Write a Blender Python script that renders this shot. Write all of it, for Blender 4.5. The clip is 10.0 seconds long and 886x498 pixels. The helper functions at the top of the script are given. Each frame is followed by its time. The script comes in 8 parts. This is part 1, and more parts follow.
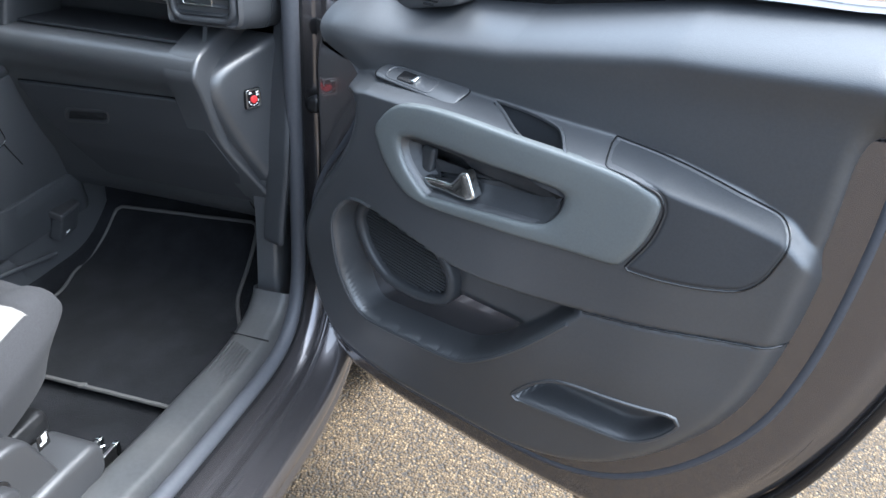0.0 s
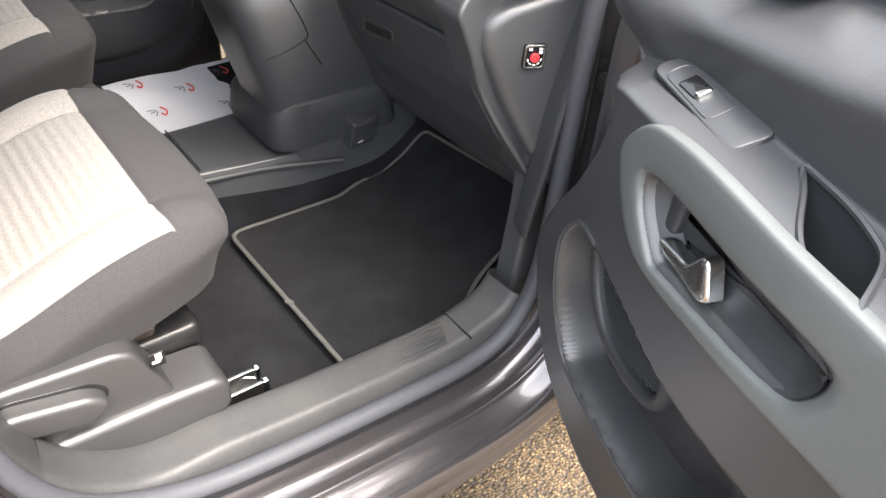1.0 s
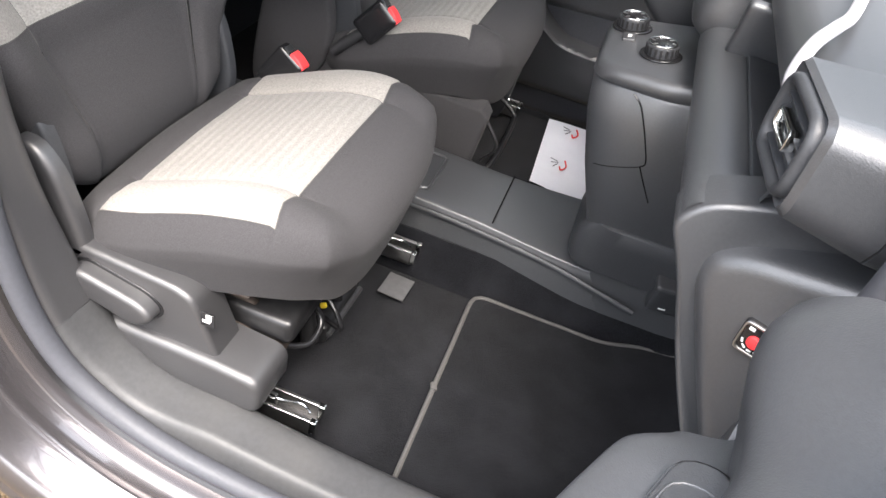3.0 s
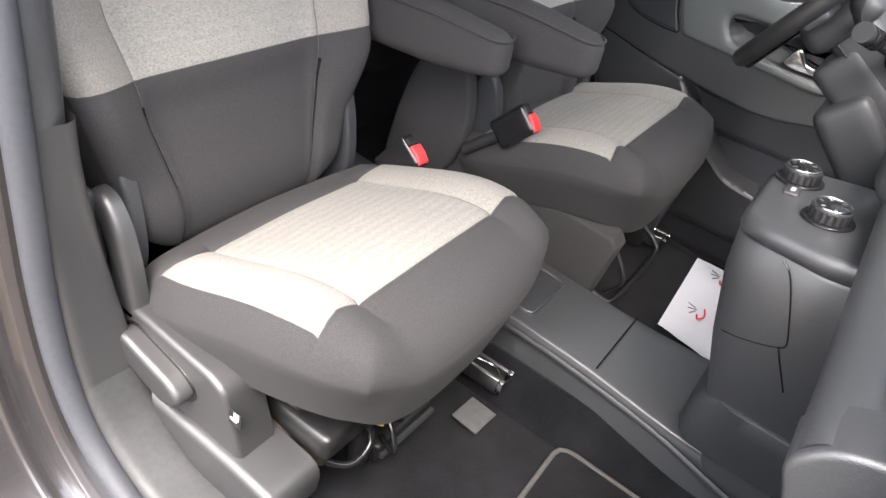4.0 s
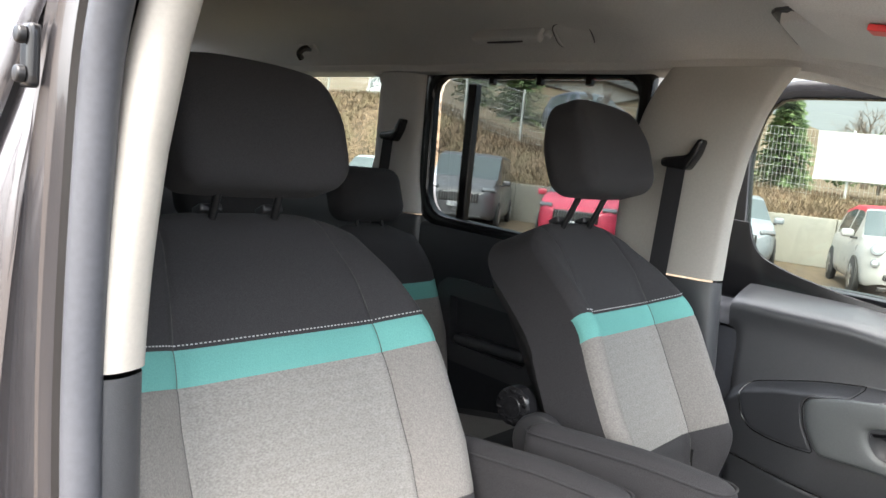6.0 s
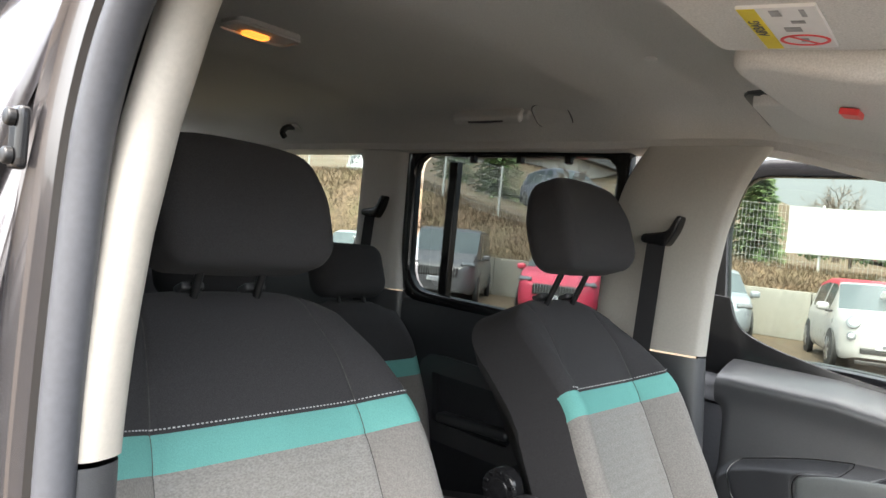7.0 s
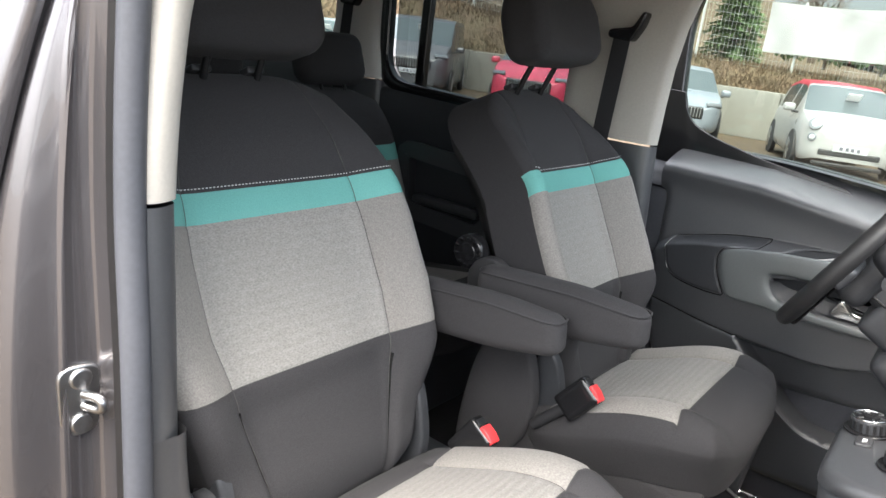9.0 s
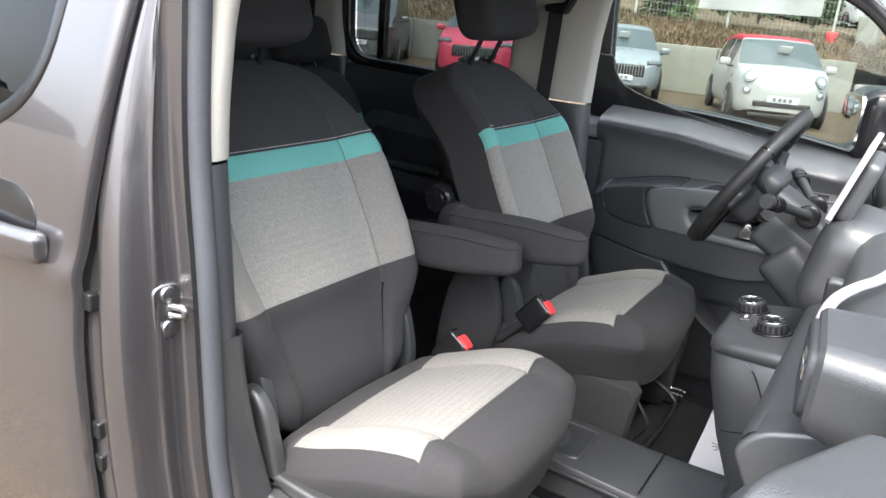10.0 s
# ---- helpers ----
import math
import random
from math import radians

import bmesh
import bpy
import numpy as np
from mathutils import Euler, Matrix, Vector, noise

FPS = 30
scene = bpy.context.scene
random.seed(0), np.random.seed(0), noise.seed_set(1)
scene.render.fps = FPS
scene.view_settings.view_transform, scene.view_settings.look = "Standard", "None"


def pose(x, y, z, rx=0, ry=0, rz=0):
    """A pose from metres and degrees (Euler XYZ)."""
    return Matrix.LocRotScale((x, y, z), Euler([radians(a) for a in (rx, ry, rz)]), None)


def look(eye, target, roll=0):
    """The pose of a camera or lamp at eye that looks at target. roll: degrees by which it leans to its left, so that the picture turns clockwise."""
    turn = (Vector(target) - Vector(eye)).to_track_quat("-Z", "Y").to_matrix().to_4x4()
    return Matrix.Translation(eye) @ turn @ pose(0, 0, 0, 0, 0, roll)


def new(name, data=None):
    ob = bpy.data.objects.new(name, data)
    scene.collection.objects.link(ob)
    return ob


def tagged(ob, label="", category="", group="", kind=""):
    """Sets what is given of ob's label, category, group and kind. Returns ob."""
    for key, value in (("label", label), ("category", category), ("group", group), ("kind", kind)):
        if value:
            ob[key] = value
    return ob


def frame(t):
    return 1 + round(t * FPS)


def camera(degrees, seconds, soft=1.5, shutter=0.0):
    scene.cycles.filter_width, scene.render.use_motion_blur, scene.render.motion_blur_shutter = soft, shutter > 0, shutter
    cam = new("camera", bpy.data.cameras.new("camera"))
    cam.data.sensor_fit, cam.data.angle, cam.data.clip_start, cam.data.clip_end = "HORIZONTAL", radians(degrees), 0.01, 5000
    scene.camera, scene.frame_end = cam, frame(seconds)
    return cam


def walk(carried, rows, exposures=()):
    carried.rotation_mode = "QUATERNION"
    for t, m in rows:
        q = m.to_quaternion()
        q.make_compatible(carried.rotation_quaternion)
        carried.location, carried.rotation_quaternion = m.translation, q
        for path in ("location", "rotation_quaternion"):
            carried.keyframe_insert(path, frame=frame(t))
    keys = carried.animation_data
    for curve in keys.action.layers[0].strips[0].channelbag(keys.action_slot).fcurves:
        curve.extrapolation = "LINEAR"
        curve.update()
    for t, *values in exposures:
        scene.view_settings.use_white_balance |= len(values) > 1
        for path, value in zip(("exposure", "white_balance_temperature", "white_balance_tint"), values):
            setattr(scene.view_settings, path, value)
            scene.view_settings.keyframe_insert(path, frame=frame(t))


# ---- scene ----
cam = camera(61.9, 10.0)
PATH = [
    (0, (1.386, 0.225, 1.497), (0.986, 1.902, 0.483), 4.1),
    (0.5, (1.405, 0.45, 1.473), (0.606, 1.88, 0.325), 4.4),
    (1, (1.436, 0.682, 1.449), (0.236, 1.711, 0.223), 5.1),
    (1.5, (1.41, 0.944, 1.478), (-0.023, 1.521, 0.208), 6.4),
    (2, (1.415, 1.105, 1.532), (-0.105, 1.23, 0.238), 6.1),
    (2.2, (1.428, 1.142, 1.526), (-0.083, 1.132, 0.216), 6.1),
    (3.3, (1.22, 1.258, 1.444), (-0.311, 0.926, 0.2), 18.2),
    (3.5, (1.181, 1.266, 1.436), (-0.324, 0.808, 0.201), 18.0),
    (4, (1.111, 1.271, 1.44), (-0.357, 0.579, 0.272), 16.6),
    (4.5, (1.061, 1.224, 1.443), (-0.415, 0.293, 0.465), 13.4),
    (5, (1.038, 1.198, 1.467), (-0.451, 0.092, 0.72), 10.8),
    (5.5, (1.036, 1.214, 1.485), (-0.462, -0.021, 1.008), 8.0),
    (6, (1.031, 1.211, 1.489), (-0.485, -0.073, 1.258), 5.7),
    (7.5, (1.038, 1.199, 1.494), (-0.517, -0.059, 1.484), 5.9),
    (8, (1.052, 1.22, 1.475), (-0.515, -0.009, 1.288), 7.7),
    (8.5, (1.088, 1.221, 1.467), (-0.496, 0.09, 1.009), 9.6),
    (9, (1.179, 1.299, 1.492), (-0.39, 0.191, 0.934), 7.2),
    (9.5, (1.293, 1.381, 1.527), (-0.214, 0.367, 0.969), 5.8),
    (10, (1.465, 1.447, 1.524), (-0.076, 0.507, 0.931), 5.0),
]
EXPOSURE = 2.62
walk(cam, [(t, look(eye, target, roll)) for t, eye, target, roll in PATH],
     [(0.0, EXPOSURE - 0.32, 5250, 1), (0.5, EXPOSURE - 0.05, 6400, 6), (1.0, EXPOSURE + 0.1, 6350, 6), (2.0, EXPOSURE + 0.0, 6350, 5), (3.5, EXPOSURE - 0.05, 6050, 8), (4.5, EXPOSURE + 0.16, 6330, 7), (5.0, EXPOSURE + 0.26, 6300, 6), (5.5, EXPOSURE + 0.32, 6200, 6), (7.5, EXPOSURE + 0.22, 6330, 4), (8.0, EXPOSURE + 0.16, 6350, 5), (8.5, EXPOSURE + 0.15, 6250, 5), (9.0, EXPOSURE + 0.0, 6100, 5), (10.0, EXPOSURE - 0.24, 5930, 4)])

# ---- world and light ----
world = bpy.data.worlds.new("world")
scene.world = world
world.use_nodes = True
wn = world.node_tree
sky = wn.nodes.new("ShaderNodeTexSky")
sky.sky_type, sky.sun_disc = "NISHITA", False
sky.sun_elevation, sky.sun_rotation = radians(60), radians(72)
sky.air_density, sky.dust_density, sky.ozone_density = 0.5, 8.5, 0.3
wn.links.new(sky.outputs[0], wn.nodes["Background"].inputs[0])
wn.nodes["Background"].inputs[1].default_value = 0.15
sun = new("sun", bpy.data.lights.new("sun", "SUN"))
sun.data.energy, sun.data.angle, sun.data.color = 1.45, radians(158), (1.0, 0.98, 0.955)
sun.matrix_basis = look((2.3, 0.5, 4.2), (0, 0, 0))
scene.view_settings.exposure = EXPOSURE

# ---- building helpers ----
WORLD_OF = {}


def thing(name, at, label, category, group="", kind="", turn=None):
    """An Empty at the base of a thing that parents its parts."""
    ob = new(name)
    ob.empty_display_size = 0.1
    m = Matrix.Translation(at) if turn is None else Matrix.Translation(at) @ turn
    ob.matrix_basis = m
    WORLD_OF[ob] = m
    return tagged(ob, label, category, group, kind)


def mesh_part(name, verts, faces, mat, parent=None, label="", angle=40.0, local=False):
    """One mesh object from vertices in world metres, under a thing or a part."""
    me = bpy.data.meshes.new(name)
    pm = WORLD_OF[parent] if parent is not None else Matrix()
    if parent is not None and not local:
        inv = np.array(pm.inverted())
        v = np.asarray(verts, float).reshape(-1, 3)
        verts = (v @ inv[:3, :3].T + inv[:3, 3])
    me.from_pydata([tuple(map(float, v)) for v in verts], [], [tuple(map(int, q)) for q in faces])
    me.materials.append(mat)
    me.polygons.foreach_set("use_smooth", [True] * len(me.polygons))
    me.set_sharp_from_angle(angle=radians(angle))
    me.update()
    ob = new(name, me)
    if parent is not None:
        ob.parent = parent
    WORLD_OF[ob] = pm
    if label:
        ob["label"] = label
    return ob


def part(name, bm, mat, parent, label="", angle=40.0):
    verts = [tuple(v.co) for v in bm.verts]
    bm.verts.index_update()
    faces = [[v.index for v in q.verts] for q in bm.faces]
    bm.free()
    return mesh_part(name, verts, faces, mat, parent, label, angle)


def open_run(pts, keep):
    """The kept points of a closed outline, begun after the gap."""
    k = [bool(keep(*p)) for p in pts]
    n = len(pts)
    s = next((i for i in range(n) if k[i] and not k[i - 1]), 0)
    return [pts[(s + i) % n] for i in range(n) if k[(s + i) % n]]


def curve_open(pts, n):
    """Catmull-Rom through points, n samples."""
    p = np.asarray(pts, float)
    p = np.vstack([2 * p[0] - p[1], p, 2 * p[-1] - p[-2]])
    return spline_eval(p, n, len(pts) - 1)


def curve_closed(pts, n):
    p = np.asarray(pts, float)
    p = np.vstack([p[-1], p, p[0], p[1]])
    return spline_eval(p, n, len(pts), False)


def spline_eval(p, n, segs, end=True):
    out = []
    for t in np.linspace(0, segs, n, endpoint=end):
        i = min(int(t), segs - 1)
        f = t - i
        a, b, c, d = p[i], p[i + 1], p[i + 2], p[i + 3]
        out.append(0.5 * (2 * b + (c - a) * f + (2 * a - 5 * b + 4 * c - d) * f * f + (3 * b - a - 3 * c + d) * f ** 3))
    return np.array(out)


def rounded(poly, r, k=6):
    """A polygon with its corners rounded; r is one radius or one a corner."""
    p = np.asarray(poly, float)
    out = []
    n = len(p)
    for i in range(n):
        a, b, c = p[i - 1], p[i], p[(i + 1) % n]
        u, w = a - b, c - b
        lu, lw = np.linalg.norm(u), np.linalg.norm(w)
        rr = r[i] if isinstance(r, (list, tuple)) else r
        rr = min(rr, 0.48 * lu, 0.48 * lw)
        s, e = b + u / lu * rr, b + w / lw * rr
        for j in range(k + 1):
            t = j / k
            out.append((1 - t) ** 2 * s + 2 * t * (1 - t) * b + t * t * e)
    return np.array(out)


def even(poly, n):
    """n points evenly along a closed outline."""
    p = np.vstack([poly, poly[:1]])
    d = np.r_[0, np.cumsum(np.linalg.norm(np.diff(p, axis=0), axis=1))]
    t = np.linspace(0, d[-1], n, endpoint=False)
    return np.stack([np.interp(t, d, p[:, k]) for k in range(p.shape[1])], 1)


def area2(p):
    return 0.5 * np.sum(p[:, 0] * np.roll(p[:, 1], -1) - np.roll(p[:, 0], -1) * p[:, 1])


def inset(p, d):
    """Moves a closed 2D outline inwards by d."""
    t = np.roll(p, -1, 0) - np.roll(p, 1, 0)
    t /= np.linalg.norm(t, axis=1)[:, None] + 1e-9
    n = np.stack([-t[:, 1], t[:, 0]], 1) * (1 if area2(p) > 0 else -1)
    return p + n * d


def prism_data(outline, h0, h1, bevel, to3d, steps=3, back=True):
    """Outline in (u, v) raised from h0 to h1, its upper edge rounded; to3d maps (u, v, h)."""
    outline = np.asarray(outline, float)
    n = len(outline)
    rings = [(outline, h0)]
    sg = 1 if h1 > h0 else -1
    for k in range(steps + 1):
        a = k / steps * math.pi / 2
        rings.append((inset(outline, bevel * (1 - math.cos(a))), h1 - sg * bevel * (1 - math.sin(a))))
    verts, faces = [], []
    for o, h in rings:
        verts += [to3d(u, v, h) for u, v in o]
    for r in range(len(rings) - 1):
        for i in range(n):
            j = (i + 1) % n
            faces.append((r * n + i, r * n + j, (r + 1) * n + j, (r + 1) * n + i))
    top = len(rings) - 1
    faces.append([top * n + i for i in range(n)])
    if back:
        faces.append([i for i in range(n)][::-1])
    return verts, faces


def prism(name, outline, h0, h1, bevel, to3d, mat, parent, label="", steps=3, angle=40):
    v, q = prism_data(outline, h0, h1, bevel, to3d, steps)
    return fixed(name, v, q, mat, parent, label, angle)


def fixed(name, verts, faces, mat, parent, label="", angle=40.0):
    """As mesh_part, with the normals turned outwards."""
    bm = bmesh.new()
    vs = [bm.verts.new(tuple(map(float, v))) for v in verts]
    for q in faces:
        if len(set(q)) > 2:
            try:
                bm.faces.new([vs[i] for i in q])
            except ValueError:
                pass
    bmesh.ops.remove_doubles(bm, verts=bm.verts, dist=1e-6)
    bmesh.ops.recalc_face_normals(bm, faces=bm.faces)
    bm.verts.ensure_lookup_table()
    return part(name, bm, mat, parent, label, angle)


def xform(m):
    """A mapping of (u, v, h) by a 4 x 4 pose."""
    a = np.array(m)
    return lambda u, v, h=0.0: a[:3, 0] * u + a[:3, 1] * v + a[:3, 2] * h + a[:3, 3]


def loft(name, rings, mat, parent, label="", caps=True, closed=True, angle=40.0):
    """Skin over rings of equally many points."""
    n = len(rings[0])
    verts = [p for r in rings for p in r]
    faces = []
    for r in range(len(rings) - 1):
        for i in range(n if closed else n - 1):
            j = (i + 1) % n
            faces.append((r * n + i, r * n + j, (r + 1) * n + j, (r + 1) * n + i))
    if caps and closed:
        faces.append(list(range(n))[::-1])
        faces.append([(len(rings) - 1) * n + i for i in range(n)])
    return fixed(name, verts, faces, mat, parent, label, angle)


def tube(name, path, radius, mat, parent, label="", k=10, closed=False, flat=1.0, up=(0, 0, 1), angle=50):
    """A round bar along a path of points; radius may vary along it."""
    p = np.asarray(path, float)
    n = len(p)
    rad = np.ones(n) * radius if np.isscalar(radius) else np.interp(np.linspace(0, 1, n), np.linspace(0, 1, len(radius)), radius)
    if closed:
        t = np.roll(p, -1, 0) - np.roll(p, 1, 0)
    else:
        t = np.gradient(p, axis=0)
    t /= np.linalg.norm(t, axis=1)[:, None] + 1e-9
    u0 = np.asarray(up, float)
    rings = []
    last = None
    for i in range(n):
        ref = u0 if last is None else last
        a = np.cross(t[i], ref)
        if np.linalg.norm(a) < 1e-4:
            a = np.cross(t[i], (1, 0.1, 0))
        a /= np.linalg.norm(a)
        b = np.cross(a, t[i])
        last = b
        rings.append([p[i] + rad[i] * (math.cos(q) * a + flat * math.sin(q) * b) for q in np.linspace(0, 2 * math.pi, k, endpoint=False)])
    if closed:
        rings.append(rings[0])
    return loft(name, rings, mat, parent, label, caps=not closed, angle=angle)


def box_data(size, r, seg=3, warp=None):
    """A box with rounded edges round the origin; warp bends its vertices."""
    sx, sy, sz = size[0] / 2, size[1] / 2, size[2] / 2
    r = min(r, sx * 0.99, sy * 0.99, sz * 0.99)

    def axis(s):
        arc = [s - r + r * math.sin(q) for q in np.linspace(0, math.pi / 2, seg + 1)]
        pos = arc
        mid = np.linspace(-(s - r), s - r, 8)[1:-1].tolist()
        return sorted([-v for v in pos] + mid + pos)

    ax, ay, az = axis(sx), axis(sy), axis(sz)
    verts, faces, seen = [], [], {}

    def vid(p):
        key = tuple(np.round(p, 6))
        if key not in seen:
            q = np.array(p)
            c = np.clip(q, [-sx + r, -sy + r, -sz + r], [sx - r, sy - r, sz - r])
            d = q - c
            ln = np.linalg.norm(d)
            if ln > 1e-9:
                m = np.max(np.abs(d))
                d = d / ln * min(r, ln if m < 1e-9 else r * (m / r))
                q = c + d
            seen[key] = len(verts)
            verts.append(q)
        return seen[key]

    for k, (a, b) in enumerate(((ax, ay), (ay, az), (az, ax))):
        for side in (-1, 1):
            fixedv = side * (sz, sx, sy)[k]
            for i in range(len(a) - 1):
                for j in range(len(b) - 1):
                    quad = []
                    for u, v in ((a[i], b[j]), (a[i + 1], b[j]), (a[i + 1], b[j + 1]), (a[i], b[j + 1])):
                        p = ((u, v, fixedv), (fixedv, u, v), (v, fixedv, u))[k]
                        quad.append(vid(p))
                    faces.append(quad if side > 0 else quad[::-1])
    verts = np.array(verts)
    if warp:
        verts = np.array([warp(*v) for v in verts])
    return verts, faces


def rbox(name, m, size, r, mat, parent, label="", seg=3, warp=None, angle=50):
    v, q = box_data(size, r, seg, warp)
    a = np.array(m)
    return fixed(name, v @ a[:3, :3].T + a[:3, 3], q, mat, parent, label, angle)


def disc(name, m, radius, h, bevel, mat, parent, label="", k=32, wobble=None):
    """A round button or knob: axis along the pose's z."""
    out = [(radius * (1 if wobble is None else wobble(q)) * math.cos(q), radius * (1 if wobble is None else wobble(q)) * math.sin(q)) for q in np.linspace(0, 2 * math.pi, k, endpoint=False)]
    return prism(name, out, 0, h, bevel, xform(m), mat, parent, label)


def smooth(a, b, x):
    t = np.clip((x - a) / (b - a), 0, 1)
    return t * t * (3 - 2 * t)


def poly_sdf(poly, x, y):
    """Signed distance to a closed polygon, negative inside."""
    p = np.asarray(poly, float)
    q = np.roll(p, -1, 0)
    best = np.full(np.shape(x), 1e9)
    inside = np.zeros(np.shape(x), bool)
    for (ax, ay), (bx, by) in zip(p, q):
        dx, dy = bx - ax, by - ay
        t = np.clip(((x - ax) * dx + (y - ay) * dy) / (dx * dx + dy * dy + 1e-12), 0, 1)
        best = np.minimum(best, np.hypot(x - ax - t * dx, y - ay - t * dy))
        cross = (ay > y) != (by > y)
        inside ^= cross & (x < (bx - ax) * (y - ay) / (by - ay + 1e-12) + ax)
    return np.where(inside, -best, best)


def frame_of(origin, xdir, ydir):
    """A pose with its x along xdir, its y near ydir."""
    x = Vector(xdir).normalized()
    z = x.cross(Vector(ydir)).normalized()
    y = z.cross(x)
    return Matrix.Translation(origin) @ Matrix((x, y, z)).transposed().to_4x4()


# ---- materials ----
def material(name, color, rough=0.6, metal=0.0, noise_scale=60.0, vary=0.15, bump=0.0, bump_scale=400.0, coat=0.0, spec=0.5,
             second=None, second_scale=4.0, second_amount=0.2, sheen=0.0, rough_vary=0.08, kind="NOISE", stretch=(1, 1, 1), bump_dist=0.001):
    """A surface with variation at two scales and a fine relief, in metres of the object."""
    m = bpy.data.materials.new(name)
    m.use_nodes = True
    t = m.node_tree
    b = t.nodes["Principled BSDF"]
    co = t.nodes.new("ShaderNodeTexCoord")
    mp = t.nodes.new("ShaderNodeMapping")
    mp.inputs["Scale"].default_value = stretch
    t.links.new(co.outputs["Object"], mp.inputs[0])
    n1 = t.nodes.new("ShaderNodeTexNoise")
    n1.inputs["Scale"].default_value, n1.inputs["Detail"].default_value = noise_scale, 3.0
    n2 = t.nodes.new("ShaderNodeTexNoise")
    n2.inputs["Scale"].default_value, n2.inputs["Detail"].default_value = second_scale, 3.0
    t.links.new(mp.outputs[0], n1.inputs["Vector"])
    t.links.new(co.outputs["Object"], n2.inputs["Vector"])
    r1 = t.nodes.new("ShaderNodeValToRGB")
    c = np.array(color)
    r1.color_ramp.elements[0].position, r1.color_ramp.elements[1].position = 0.3, 0.7
    r1.color_ramp.elements[0].color = (*np.clip(c * (1 - vary), 0, 1), 1)
    r1.color_ramp.elements[1].color = (*np.clip(c * (1 + vary), 0, 1), 1)
    t.links.new(n1.outputs["Fac"], r1.inputs[0])
    mix = t.nodes.new("ShaderNodeMix")
    mix.data_type = "RGBA"
    ramp = t.nodes.new("ShaderNodeMapRange")
    ramp.inputs[1].default_value, ramp.inputs[2].default_value = 0.4, 0.7
    ramp.inputs[3].default_value, ramp.inputs[4].default_value = 0.0, second_amount
    t.links.new(n2.outputs["Fac"], ramp.inputs[0])
    t.links.new(ramp.outputs[0], mix.inputs[0])
    t.links.new(r1.outputs[0], mix.inputs[6])
    mix.inputs[7].default_value = (*(second if second is not None else np.clip(c * 1.25, 0, 1)), 1)
    t.links.new(mix.outputs[2], b.inputs["Base Color"])
    rr = t.nodes.new("ShaderNodeMapRange")
    rr.inputs[3].default_value, rr.inputs[4].default_value = max(rough - rough_vary, 0.02), min(rough + rough_vary, 1)
    t.links.new(n2.outputs["Fac"], rr.inputs[0])
    t.links.new(rr.outputs[0], b.inputs["Roughness"])
    b.inputs["Metallic"].default_value = metal
    b.inputs["Coat Weight"].default_value = coat
    b.inputs["Coat Roughness"].default_value = 0.04
    b.inputs["Specular IOR Level"].default_value = spec
    b.inputs["Sheen Weight"].default_value = sheen
    if bump:
        if kind == "VORONOI":
            n3 = t.nodes.new("ShaderNodeTexVoronoi")
        else:
            n3 = t.nodes.new("ShaderNodeTexNoise")
            n3.inputs["Detail"].default_value = 2.0
        n3.inputs["Scale"].default_value = bump_scale
        t.links.new(mp.outputs[0], n3.inputs["Vector"])
        bp = t.nodes.new("ShaderNodeBump")
        bp.inputs["Strength"].default_value, bp.inputs["Distance"].default_value = bump, bump_dist
        t.links.new(n3.outputs[0], bp.inputs["Height"])
        t.links.new(bp.outputs[0], b.inputs["Normal"])
    return m


def add_ribs(m, axis, pitch, depth, dark):
    """Sewn ribs across a fabric, as relief, with a little shade between them mixed into the colour."""
    t = m.node_tree
    b = t.nodes["Principled BSDF"]
    co = t.nodes.new("ShaderNodeTexCoord")
    nz = t.nodes.new("ShaderNodeTexNoise")
    nz.inputs["Scale"].default_value = 30.0
    sc = t.nodes.new("ShaderNodeVectorMath")
    sc.operation = "MULTIPLY_ADD"
    sc.inputs[1].default_value = (0.006, 0.006, 0.006)
    t.links.new(co.outputs["Object"], nz.inputs["Vector"])
    t.links.new(nz.outputs["Color"], sc.inputs[0])
    t.links.new(co.outputs["Object"], sc.inputs[2])
    w = t.nodes.new("ShaderNodeTexWave")
    w.bands_direction = axis
    w.inputs["Scale"].default_value = 0.314 / pitch
    t.links.new(sc.outputs[0], w.inputs["Vector"])
    old = b.inputs["Normal"].links[0].from_node
    bp = t.nodes.new("ShaderNodeBump")
    bp.inputs["Strength"].default_value, bp.inputs["Distance"].default_value = 0.8, depth
    t.links.new(w.outputs["Fac"], bp.inputs["Height"])
    t.links.new(bp.outputs[0], old.inputs["Normal"])
    # painted shade: base colour multiplied darker where the rib wave is low
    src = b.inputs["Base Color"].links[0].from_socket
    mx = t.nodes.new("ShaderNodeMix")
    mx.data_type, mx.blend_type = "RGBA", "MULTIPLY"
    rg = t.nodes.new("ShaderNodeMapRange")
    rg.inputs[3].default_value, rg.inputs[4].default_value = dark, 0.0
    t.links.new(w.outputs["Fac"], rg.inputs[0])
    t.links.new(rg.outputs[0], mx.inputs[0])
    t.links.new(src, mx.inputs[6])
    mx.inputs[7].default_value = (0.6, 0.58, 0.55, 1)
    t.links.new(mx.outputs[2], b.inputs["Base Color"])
    return m


